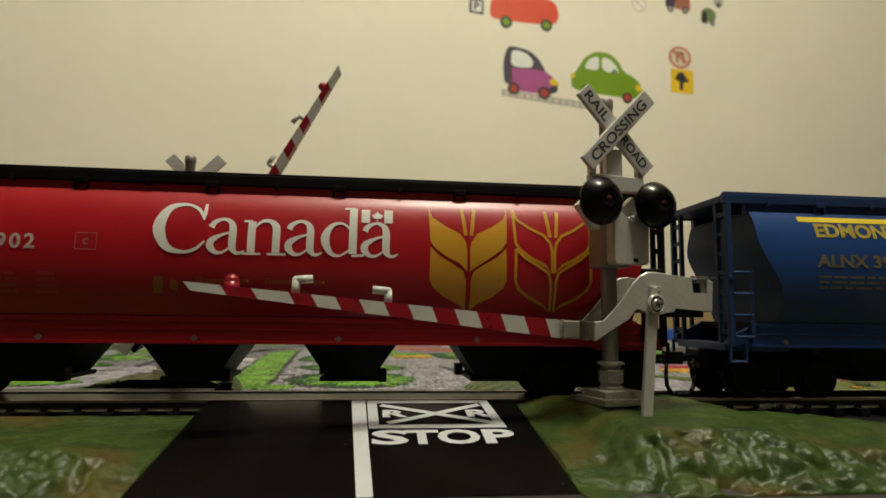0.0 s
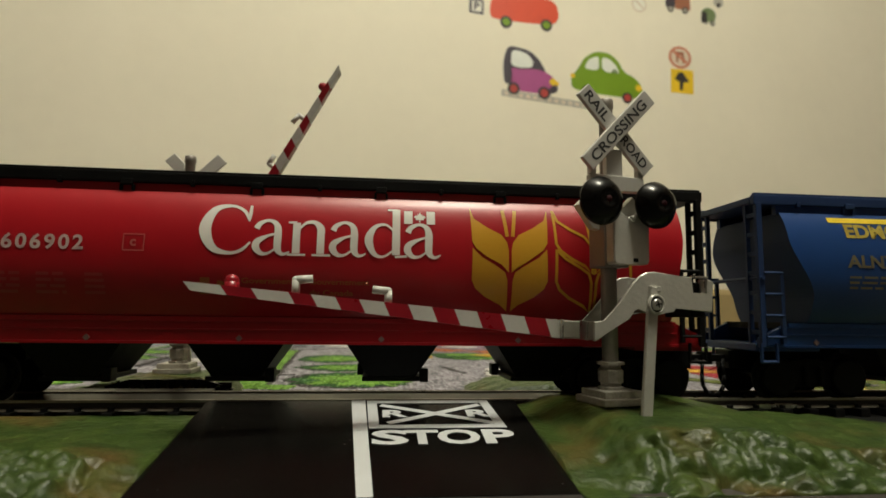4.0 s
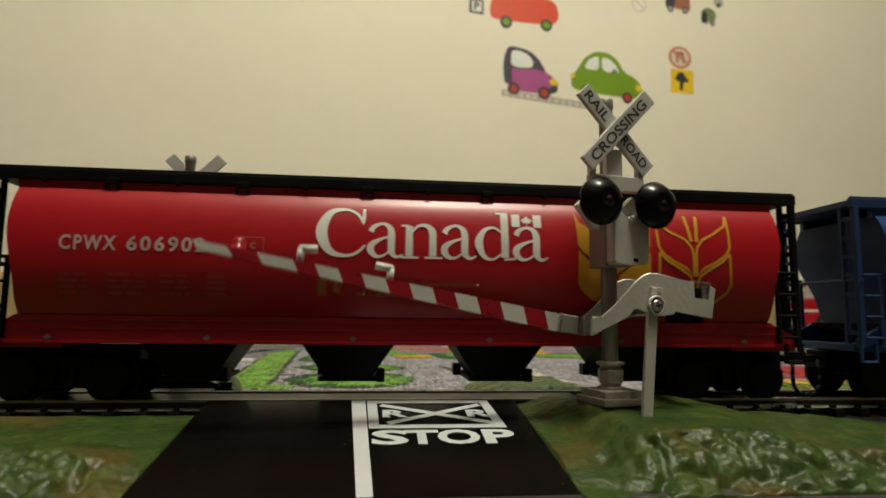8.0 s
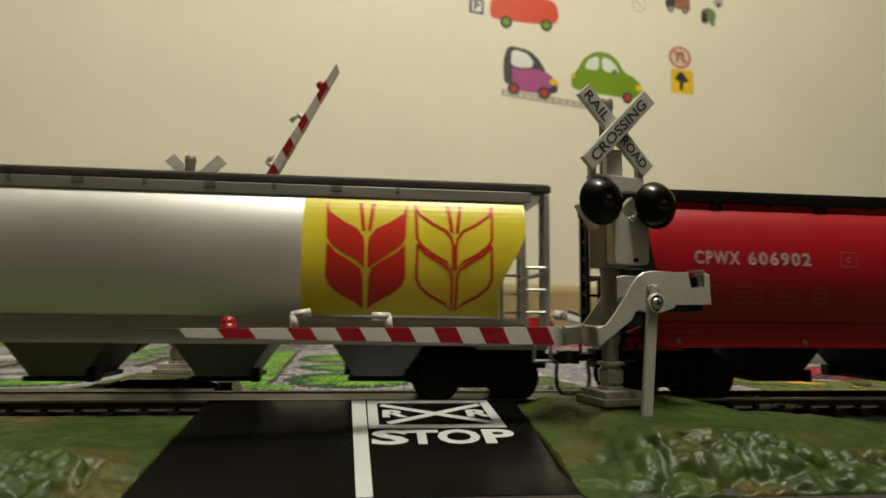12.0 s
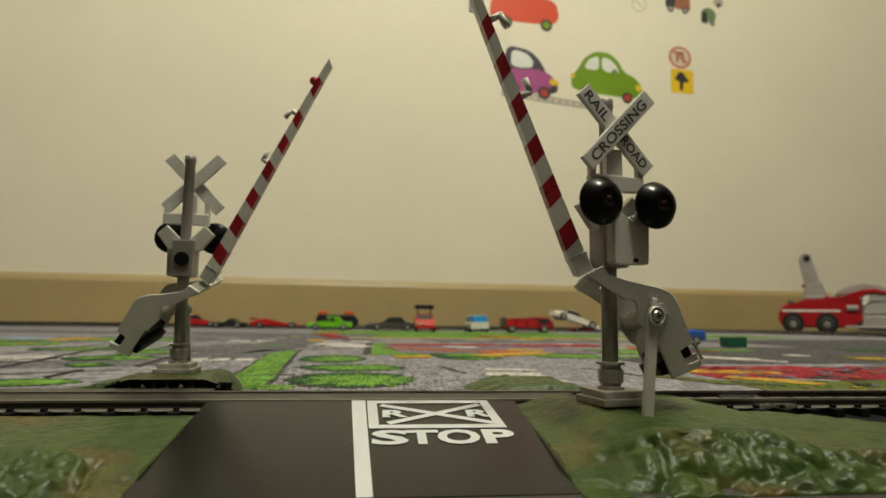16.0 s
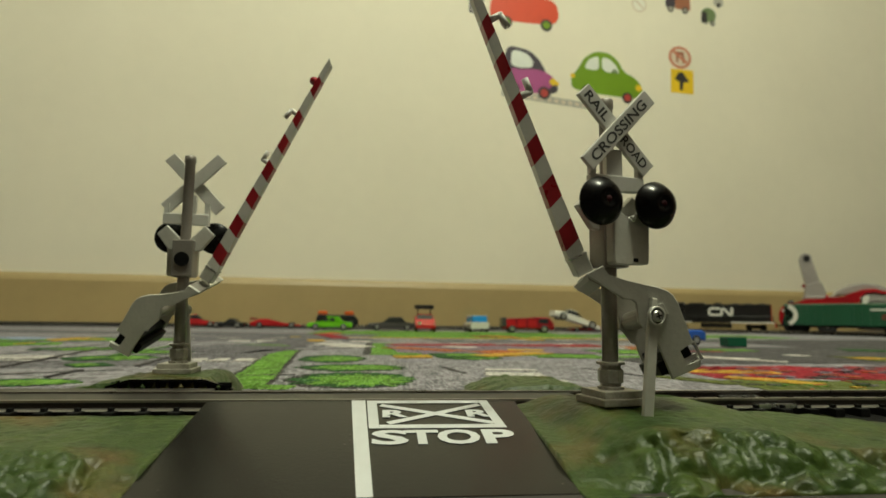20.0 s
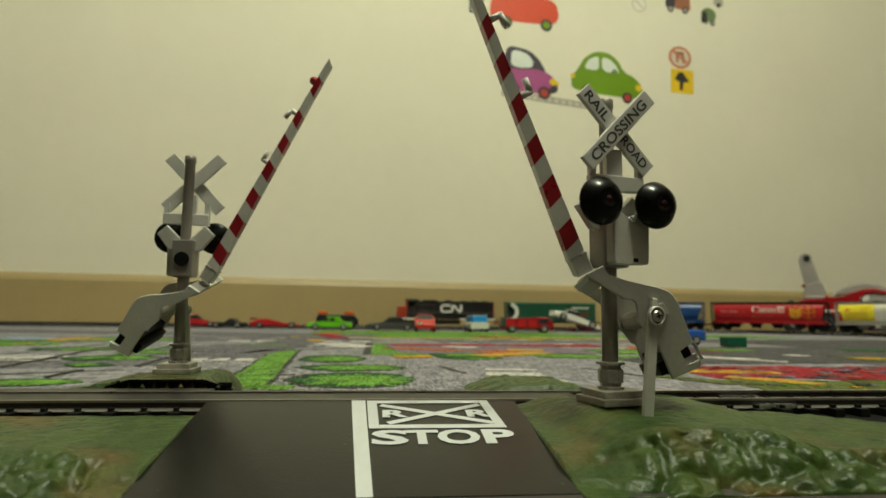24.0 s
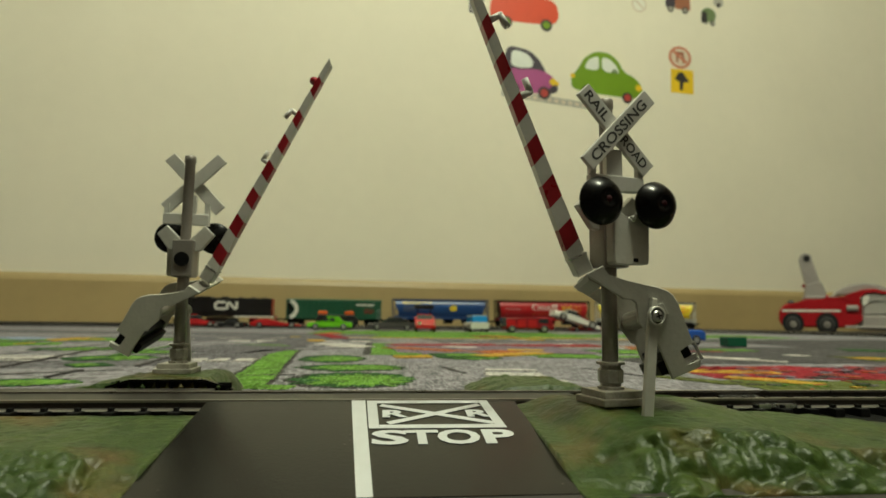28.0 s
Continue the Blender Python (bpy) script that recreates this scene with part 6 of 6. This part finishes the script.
def fire_truck():
    t = thing("toy_fire_truck", "large red toy fire truck with silver cab front and raised ladder", "toy truck", pose(1.064, 1.14, 0.0004, 0, 0, -35) @ Matrix.Diagonal((0.93, 1.05, 1.05, 1)))
    W = 0.085
    bm = prism(B(), [(-0.100, 0.017), (-0.105, 0.030), (-0.104, 0.046), (-0.098, 0.058), (-0.088, 0.066), (-0.050, 0.069), (-0.044, 0.077), (0.020, 0.078), (0.045, 0.083), (0.072, 0.0885), (0.076, 0.060), (0.078, 0.030), (0.070, 0.021), (0.045, 0.012), (-0.095, 0.012)], 0, W, 0.004)
    part("body", bm, M["truck_red"], t)
    part("side_stripe", box(B(), -0.097, 0.032, -0.0008, 0.001, 0.0475, 0.0525, 0.0004), M["toy_white"], t, "white side stripe")
    part("deck_edge", box(B(), -0.046, 0.030, 0.004, W, 0.0775, 0.0835, 0.0015), M["truck_silver"], t, "silver deck edge")
    part("hose_reel", rod(B(), (-0.075, 0.008, 0.0665), (-0.075, W - 0.008, 0.0665), 0.0085, seg=16), M["toy_black"], t, "black hose reel", True)
    bm = prism(B(), [(0.018, 0.083), (0.030, 0.098), (0.052, 0.108), (0.082, 0.113), (0.112, 0.109), (0.140, 0.098), (0.140, 0.088), (0.080, 0.094), (0.050, 0.088)], 0.006, W - 0.006, 0.004)
    part("cab_roof", bm, M["truck_silver"], t, "rounded silver cab roof")
    bm = prism(B(), [(0.030, 0.079), (0.050, 0.088), (0.080, 0.0975), (0.104, 0.0990), (0.130, 0.0925), (0.170, 0.076), (0.170, 0.068), (0.128, 0.0865), (0.104, 0.0925), (0.086, 0.0900), (0.074, 0.080), (0.072, 0.060)], -0.002, 0.010, 0.001)
    part("cab_arch", bm, M["truck_red"], t, "red arch over the windshield")
    bm = prism(B(), [(0.078, 0.040), (0.175, 0.040), (0.175, 0.072), (0.130, 0.088), (0.104, 0.093), (0.086, 0.090), (0.078, 0.078)], 0.002, W - 0.002, 0.004)
    part("windshield", bm, M["truck_glass"], t, "pale glossy windshield")
    part("quarter_window", prism(B(), [(0.079, 0.060), (0.090, 0.066), (0.094, 0.083), (0.084, 0.084), (0.079, 0.076)], -0.0005, 0.004, 0.001), M["toy_white"], t, "small bright quarter window")
    part("wiper_line", pipe(B(), [Vector((0.086, 0.0005, 0.066)), Vector((0.105, 0.0005, 0.073)), Vector((0.135, 0.0005, 0.070))], 0.0009, 6), M["toy_grey"], t, "thin dark wiper")
    part("side_mirror", box(B(), 0.045, 0.070, -0.007, 0.0, 0.051, 0.063, 0.003), M["truck_silver"], t, "silver side mirror")
    part("cab_front", prism(B(), [(0.074, 0.008), (0.170, 0.006), (0.170, 0.0405), (0.079, 0.0405)], 0.001, W - 0.001, 0.004), M["truck_silver"], t, "grey lower cab front")
    part("bumper", box(B(), 0.040, 0.165, -0.004, W + 0.004, 0.012, 0.0175, 0.002), M["truck_silver"], t, "silver bumper")
    for x in (-0.073, 0.002):
        bm = lathe(B(), [(0.0, 0.0), (0.0245, 0.0), (0.0245, 0.002), (0.0, 0.002)], 28, Matrix.Translation((x, 0.0012, 0.0215)) @ Matrix.Rotation(math.radians(90), 4, "X"))
        part("wheel_arch", bm, M["toy_black"], t, "dark wheel arch")
        for y in (-0.001, W - 0.012):
            wm = Matrix.Translation((x, y, 0.019)) @ Matrix.Rotation(math.radians(-90), 4, "X")
            wheel = part("wheel", lathe(B(), [(0.012, 0.0), (0.0175, 0.0), (0.019, 0.002), (0.019, 0.011), (0.0175, 0.013), (0.012, 0.013)], 26, wm), M["tyre"], t, smooth=True)
            part("hub", lathe(B(), [(0, -0.0008), (0.006, -0.0008), (0.0105, 0.0012), (0.0122, 0.004), (0.0122, 0.012), (0, 0.012)], 22, wm), M["truck_hub"], wheel, "grey hub", True)
    # raised boom with its ladder and lamp
    at = Matrix.Translation((-0.004, 0, 0))
    bm = prism(B(), [(-0.034, 0.105), (0.000, 0.105), (-0.017, 0.166), (-0.018, 0.176), (-0.024, 0.183), (-0.034, 0.185), (-0.043, 0.181), (-0.048, 0.170)], 0.020, 0.046, 0.002)
    boom = part("boom", bm, M["truck_silver"], t, "raised grey boom", at=at)
    bm = prism(B(), [(-0.040, 0.080), (0.012, 0.080), (0.006, 0.100), (0.000, 0.116), (-0.010, 0.118), (-0.036, 0.110)], 0.014, 0.052, 0.002)
    part("boom_base", bm, M["truck_silver"], t, "grey turntable of the boom", at=at)
    part("boom_lamp", rod(B(), (-0.030, 0.017, 0.172), (-0.030, 0.050, 0.172), 0.0075, seg=18), M["toy_black"], boom, "dark round lamp at the boom's tip")
    part("boom_knob", rod(B(), (-0.040, 0.014, 0.108), (-0.040, 0.022, 0.108), 0.004, seg=12), M["toy_dark_red"], boom, "small dark red knob")
    part("beacon", lathe(B(), [(0, 0.078), (0.0055, 0.078), (0.0055, 0.084), (0, 0.087)], 12, Matrix.Translation((0.006, 0.008, 0))), M["truck_red"], t, "red beacon", True)


fire_truck()


# ---- stickers on the wall ----
WALL_M = Matrix.Translation((-0.83, 1.20, 0)) @ Matrix.Rotation(math.atan(0.1165), 4, "Z")


def ink(name, col):
    return mat(name, col, 0.5, vary=0.04, scale=30)


for nm, col in dict(ink_red=(0.66, 0.07, 0.025), ink_purple=(0.38, 0.075, 0.24), ink_navy=(0.055, 0.045, 0.06), ink_green=(0.17, 0.30, 0.008), ink_pale=(0.74, 0.76, 0.70), ink_yellow=(0.78, 0.52, 0.02), ink_grey=(0.42, 0.40, 0.34), ink_dark=(0.04, 0.035, 0.035), ink_ring=(0.55, 0.20, 0.12), ink_brown=(0.34, 0.13, 0.07), ink_faint=(0.66, 0.56, 0.44), ink_moss=(0.16, 0.22, 0.10), ink_white=(0.80, 0.77, 0.66), ink_hub=(0.45, 0.05, 0.04)).items():
    M[nm] = ink(nm, col)


def sticker(label, u, z):
    return thing("wall_sticker", label, "sticker", WALL_M @ Matrix.Translation((u, 0, z)), group="wall stickers")


def slip(st, name, pts, m, level):
    """One flat printed colour, each a little proud of the one below."""
    if len(pts) in range(5, 18) and name not in ("arrow", "mark", "slash"):
        # die-cut outlines have round corners
        for _ in (0, 1):
            cut = []
            for (ax, az), (bx, bz) in zip(pts, pts[1:] + pts[:1]):
                cut += [(ax * 0.8 + bx * 0.2, az * 0.8 + bz * 0.2), (ax * 0.2 + bx * 0.8, az * 0.2 + bz * 0.8)]
            pts = cut
    bm = prism(B(), pts, -0.0005 - 0.0004 * level, 0.0, axis="y")
    bmesh.ops.triangulate(bm, faces=[f for f in bm.faces if len(f.verts) > 4])
    part(name, bm, M[m], st)


def disc(cx, cz, r, n=20, rz=None):
    return [(cx + r * math.cos(2 * math.pi * i / n), cz + (rz or r) * math.sin(2 * math.pi * i / n)) for i in range(n)]


def sticker_wheel(st, x, z, r, hub):
    slip(st, "wheel", disc(x, z, r), "ink_dark", 2)
    slip(st, "hub", disc(x, z, r * 0.62), hub, 3)


def stickers():
    s = sticker("red car sticker with green wheel hubs on the wall", 1.225, 0.889)
    slip(s, "body", [(-0.095, -0.060), (0.085, -0.056), (0.100, -0.030), (0.094, 0.006), (0.070, 0.020), (-0.080, 0.020), (-0.098, -0.004), (-0.102, -0.04)], "ink_red", 0)
    slip(s, "cabin", [(-0.070, 0.022), (0.062, 0.020), (0.040, 0.066), (-0.045, 0.068)], "ink_red", 0)
    slip(s, "window", [(-0.055, 0.024), (-0.004, 0.024), (-0.004, 0.058), (-0.040, 0.058)], "ink_pale", 1)
    slip(s, "window", [(0.004, 0.024), (0.050, 0.023), (0.034, 0.057), (0.004, 0.058)], "ink_pale", 1)
    sticker_wheel(s, -0.055, -0.063, 0.017, "ink_green")
    sticker_wheel(s, 0.062, -0.058, 0.017, "ink_green")
    s = sticker("purple car sticker with a dark roof on the wall", 1.239, 0.692)
    slip(s, "roof_outline", [(-0.074, -0.050), (-0.078, 0.020), (-0.066, 0.062), (-0.050, 0.068), (0.000, 0.060), (0.028, 0.036), (0.050, -0.002), (0.0, -0.010)], "ink_navy", 0)
    slip(s, "body", [(-0.060, -0.056), (0.050, -0.060), (0.078, -0.044), (0.076, -0.020), (0.056, 0.000), (0.020, 0.010), (-0.028, 0.004), (-0.058, 0.006), (-0.046, -0.020)], "ink_purple", 1)
    slip(s, "window", [(-0.056, 0.014), (-0.054, 0.050), (-0.044, 0.058), (-0.006, 0.050), (0.010, 0.028), (0.004, 0.012), (-0.030, 0.008)], "ink_pale", 2)
    slip(s, "headlight", disc(0.066, -0.022, 0.010), "ink_yellow", 2)
    slip(s, "bumper", [(0.052, -0.058), (0.076, -0.052), (0.082, -0.036), (0.070, -0.030), (0.056, -0.040)], "ink_navy", 2)
    slip(s, "headlight", disc(0.078, -0.026, 0.006), "ink_yellow", 3)
    sticker_wheel(s, -0.048, -0.052, 0.017, "ink_hub")
    sticker_wheel(s, 0.040, -0.056, 0.018, "ink_hub")
    s = sticker("green beetle-shaped car sticker on the wall", 1.468, 0.707)
    slip(s, "body", [(-0.108, -0.048), (-0.060, -0.056), (0.092, -0.062), (0.112, -0.046), (0.106, -0.016), (0.082, 0.004), (0.052, 0.014), (0.036, 0.046), (0.006, 0.066), (-0.034, 0.066), (-0.068, 0.044), (-0.088, 0.010), (-0.108, -0.016)], "ink_green", 0)
    slip(s, "window", [(-0.070, 0.012), (-0.056, 0.040), (-0.034, 0.051), (-0.024, 0.051), (-0.024, 0.010)], "ink_pale", 1)
    slip(s, "window", [(-0.015, 0.010), (-0.015, 0.052), (0.010, 0.048), (0.030, 0.030), (0.040, 0.006)], "ink_pale", 1)
    slip(s, "seat_shape", [(0.012, 0.008), (0.036, 0.006), (0.030, 0.018), (0.020, 0.020)], "ink_moss", 2)
    slip(s, "headlight", disc(0.098, -0.028, 0.010), "ink_yellow", 1)
    slip(s, "tail_light", disc(-0.104, -0.012, 0.007), "ink_yellow", 1)
    sticker_wheel(s, -0.062, -0.052, 0.016, "ink_hub")
    sticker_wheel(s, 0.062, -0.060, 0.016, "ink_hub")
    s = sticker("grey ladder-like road strip sticker on the wall", 1.315, 0.621)
    slip(s, "strip", [(-0.158, -0.004), (0.158, -0.022), (0.158, -0.003), (-0.158, 0.014)], "ink_grey", 0)
    for k in range(15):
        x = -0.150 + k * 0.0205
        zz = 0.005 - (x + 0.158) * 0.056
        slip(s, "light_square", [(x, zz - 0.005), (x + 0.012, zz - 0.0055), (x + 0.012, zz + 0.004), (x, zz + 0.0045)], "ink_faint", 1)
    s = sticker("round no-turn sign sticker with a red ring", 1.703, 0.786)
    slip(s, "ring", disc(0, 0, 0.037, 28, 0.034), "ink_ring", 0)
    slip(s, "face", disc(0, 0, 0.029, 28, 0.0265), "ink_faint", 1)
    for q in ([(-0.013, -0.016), (-0.006, -0.016), (-0.006, 0.012), (-0.013, 0.012)], [(-0.013, 0.008), (0.013, 0.008), (0.010, 0.017), (-0.010, 0.017)], [(0.006, -0.016), (0.013, -0.016), (0.013, 0.012), (0.006, 0.012)]):
        slip(s, "arrow", q, "ink_brown", 2)
    slip(s, "slash", [(-0.024, 0.014), (-0.018, 0.020), (0.024, -0.012), (0.018, -0.019)], "ink_ring", 3)
    s = sticker("square yellow road sign sticker with a black mark", 1.706, 0.714)
    slip(s, "plate", [(-0.036, -0.036), (0.038, -0.036), (0.040, 0.036), (-0.034, 0.036)], "ink_yellow", 0)
    slip(s, "mark", [(-0.022, 0.004), (-0.006, -0.002), (-0.008, -0.026), (0.002, -0.028), (0.006, -0.002), (0.024, 0.000), (0.022, 0.007), (0.010, 0.012), (0.006, 0.026), (-0.010, 0.026), (-0.010, 0.010), (-0.022, 0.010)], "ink_dark", 1)
    s = sticker("small dark parking sign sticker", 1.086, 0.858)
    slip(s, "plate", [(-0.020, -0.018), (0.020, -0.020), (0.020, 0.022), (-0.020, 0.022)], "ink_navy", 0)
    slip(s, "face", [(-0.013, -0.013), (0.014, -0.013), (0.014, 0.016), (-0.013, 0.016)], "ink_white", 1)
    bm = shift(lettering("P", 0.022, 0.001), -0.007, -0.0016, -0.009)
    part("letter", bm, M["ink_navy"], s, "dark letter P")
    s = sticker("faint round sign sticker", 1.575, 0.932)
    slip(s, "ring", disc(0, 0, 0.024), "ink_faint", 0)
    slip(s, "face", disc(0, 0, 0.019), "ink_white", 1)
    slip(s, "slash", [(-0.015, 0.010), (-0.011, 0.014), (0.015, -0.010), (0.011, -0.014)], "ink_faint", 2)
    s = sticker("brown truck sticker with dark wheels", 1.703, 0.953)
    slip(s, "body", [(-0.010, -0.018), (0.040, -0.018), (0.040, 0.026), (-0.010, 0.026)], "ink_brown", 0)
    slip(s, "cab", [(-0.042, -0.018), (-0.010, -0.018), (-0.010, 0.024), (-0.034, 0.022), (-0.042, 0.004)], "ink_navy", 0)
    sticker_wheel(s, -0.026, -0.020, 0.010, "ink_grey")
    sticker_wheel(s, 0.022, -0.020, 0.010, "ink_grey")
    s = sticker("small green car sticker", 1.805, 0.927)
    slip(s, "body", disc(0.0, 0.003, 0.025, 18, 0.022), "ink_moss", 0)
    slip(s, "front", [(-0.026, -0.022), (-0.006, -0.026), (-0.006, 0.010), (-0.024, 0.010)], "ink_dark", 1)
    sticker_wheel(s, 0.012, -0.022, 0.008, "ink_grey")
    s = sticker("small grey vehicle sticker", 1.840, 0.979)
    slip(s, "body", [(-0.018, -0.014), (0.016, -0.016), (0.016, 0.014), (-0.012, 0.016)], "ink_grey", 0)
    sticker_wheel(s, 0.0, -0.014, 0.007, "ink_dark")


stickers()


# ---- what moves ----
WAY = [(0.0, -0.0270), (0.55, -0.0270), (0.75, -0.0240), (1.0, -0.0170), (1.12, -0.0165), (7.05, -0.0165), (7.2, -0.0152), (7.3, -0.0130), (7.4, -0.0097), (7.5, -0.0059), (8.0, 0.0107), (8.5, 0.0266), (9.0, 0.0455), (9.5, 0.0655), (10.0, 0.0876),
       (10.5, 0.1050), (11.0, 0.1210), (11.2, 0.1294), (12.0, 0.1653), (12.5, 0.1990), (13.0, 0.2420), (13.5, 0.2950), (14.0, 0.3620), (14.5, 0.4318), (16.0, 0.6140), (18.5, 0.9330), (19.0, 0.9960), (20.0, 1.1310), (20.5, 1.1940), (21.0, 1.2630), (24.0, 1.7065), (25.0, 1.8300), (26.0, 1.9600), (27.0, 2.0640), (28.0, 2.1690)]
NEAR_GATE = [(0, 0), (7.7, 0), (7.9, 1.5), (8.0, 5.3), (8.1, 9.9), (8.2, 21.7), (8.3, 33), (8.4, 50), (8.5, 60), (8.6, 57.4), (8.7, 57.9), (8.9, 58.2), (10.0, 56.8), (10.2, 54.6), (10.3, 50), (10.4, 35.8), (10.5, 21.5), (10.6, 3), (10.7, -2.2), (10.8, -3.1), (11.2, -3.2), (11.3, -4.1), (11.4, -5.7), (12.0, -5.7), (12.1, -5.1), (12.2, -2.7), (12.3, -3.9), (12.5, -1.3), (12.75, 1), (12.95, 12), (13.15, 48), (13.25, 56), (13.5, 55.5), (13.58, 50), (13.75, 20), (13.85, 2), (13.95, -2), (14.08, 2), (14.2, 18), (14.35, 50), (14.45, 64), (14.5, 66.4), (14.6, 58.3), (14.7, 62.7), (14.8, 64.9), (15.0, 64.2), (28.0, 64.2)]
FAR_GATE = [(0, 61), (7.4, 61), (7.5, 50), (7.6, 25), (7.7, 5), (8.7, 5), (8.8, 30), (8.9, 44.5), (9.0, 41.5), (9.1, 39.5), (9.4, 36.5), (9.5, 35.8), (9.7, 33.8), (9.8, 29), (9.9, 23), (10.0, 20.5), (10.1, 20.8), (10.2, 23.5), (10.3, 28), (10.4, 38.5), (10.5, 48), (10.6, 58), (10.7, 61.5), (12.2, 61.5), (12.5, 59.5), (12.6, 45), (12.75, 8), (12.95, 6), (13.05, 33), (13.15, 43), (13.3, 37), (13.45, 30), (13.55, 27), (13.65, 45), (13.8, 61), (14.1, 62), (14.3, 63.2), (28.0, 63.2)]


def motions():
    times = [0.0, 0.55, 0.65, 0.75, 0.9, 1.0, 1.12, 7.05, 7.2, 7.3, 7.4, 7.5] + [7.75 + 0.25 * i for i in range(82)]
    ts = np.array([t for t, _ in WAY])
    ss = np.array([s for _, s in WAY])
    # smooth slopes through the rows
    d = np.diff(ss) / np.diff(ts)
    sl = np.concatenate([[0], np.where(d[:-1] * d[1:] > 0, 2 * d[:-1] * d[1:] / (d[:-1] + d[1:] + 1e-12), 0), [d[-1]]])

    def way(t):
        i = int(min(len(ts) - 2, max(0, np.searchsorted(ts, t) - 1)))
        h = ts[i + 1] - ts[i]
        u = (t - ts[i]) / h
        return float(ss[i] * (2 * u ** 3 - 3 * u ** 2 + 1) + sl[i] * h * (u ** 3 - 2 * u ** 2 + u) + ss[i + 1] * (3 * u ** 2 - 2 * u ** 3) + sl[i + 1] * h * (u ** 3 - u ** 2))
    for car, ahead in TRAIN:
        rows = []
        for t in times:
            slack = -0.004 * smooth01(11.8, 12.4, t) * (1 - smooth01(14.5, 15.0, t)) if car is grey_car else -0.0017 * smooth01(0.55, 1.0, t) * (1 - smooth01(7.2, 7.7, t)) if car is blue_car else 0.0
            front, _ = on_track(way(t) + ahead + slack + TRUCK_X)
            back, _ = on_track(way(t) + ahead + slack - TRUCK_X)
            mid, dv = (front + back) / 2, front - back
            rows.append((t, Matrix.Translation(mid) @ Matrix.Rotation(math.atan2(dv.y, dv.x), 4, "Z")))
        walk(car, rows)
    # wheels roll without slipping; rows close enough for a sixth of a turn
    spin, t = [], 0.0
    last = way(0.0)
    spin.append((0.0, last))
    while t < 28.0:
        t = round(t + 1 / 30, 4)
        if way(t) - last > 0.0058 or t >= 28.0:
            spin.append((min(t, 28.0), way(t)))
            last = way(t)
        elif t in (round(0.5333, 4), round(7.0333, 4)):
            spin.append((t, way(t)))
            last = way(t)
    for ws, bx in WHEELSETS:
        walk(ws, [(t, Matrix.Translation((bx, 0, 0.0056)) @ Matrix.Rotation((s - spin[0][1]) / 0.0056, 4, "Y")) for t, s in spin])
    # each gate turns on a loose, skewed pivot: turn, yaw, lean, side and height when down and when raised by 64 degrees
    far_rows = [(t, a - 7.2 * min(1, a / 50)) for t, a in FAR_GATE]
    for gate, push, rows, full, low, high in (
            (near_gate, PUSH_RODS[0], NEAR_GATE, 64.2, (0, -5.7, 0, 0.0028, 0.0222), (62.0, -17.3, 6.4, 0.0041, 0.0226)),
            (far_gate, PUSH_RODS[1], far_rows, 56.0, (0, -2, -5, 0.0019, 0.0222), (56.9, -2, -5, 0.0030, 0.0240))):
        poses = []
        for t, a in rows:
            turn, yaw, lean, out, up = (p + (q - p) * a / full for p, q in zip(low, high))
            poses.append((t, pose(out, -0.0007, up, 0, 0, yaw) @ pose(0, 0, 0, lean) @ pose(0, 0, 0, 0, turn)))
        walk(gate, poses)
        walk(push, [(t, Matrix.Translation((0, 0, -0.0025 * a / 64))) for t, a in rows])


motions()
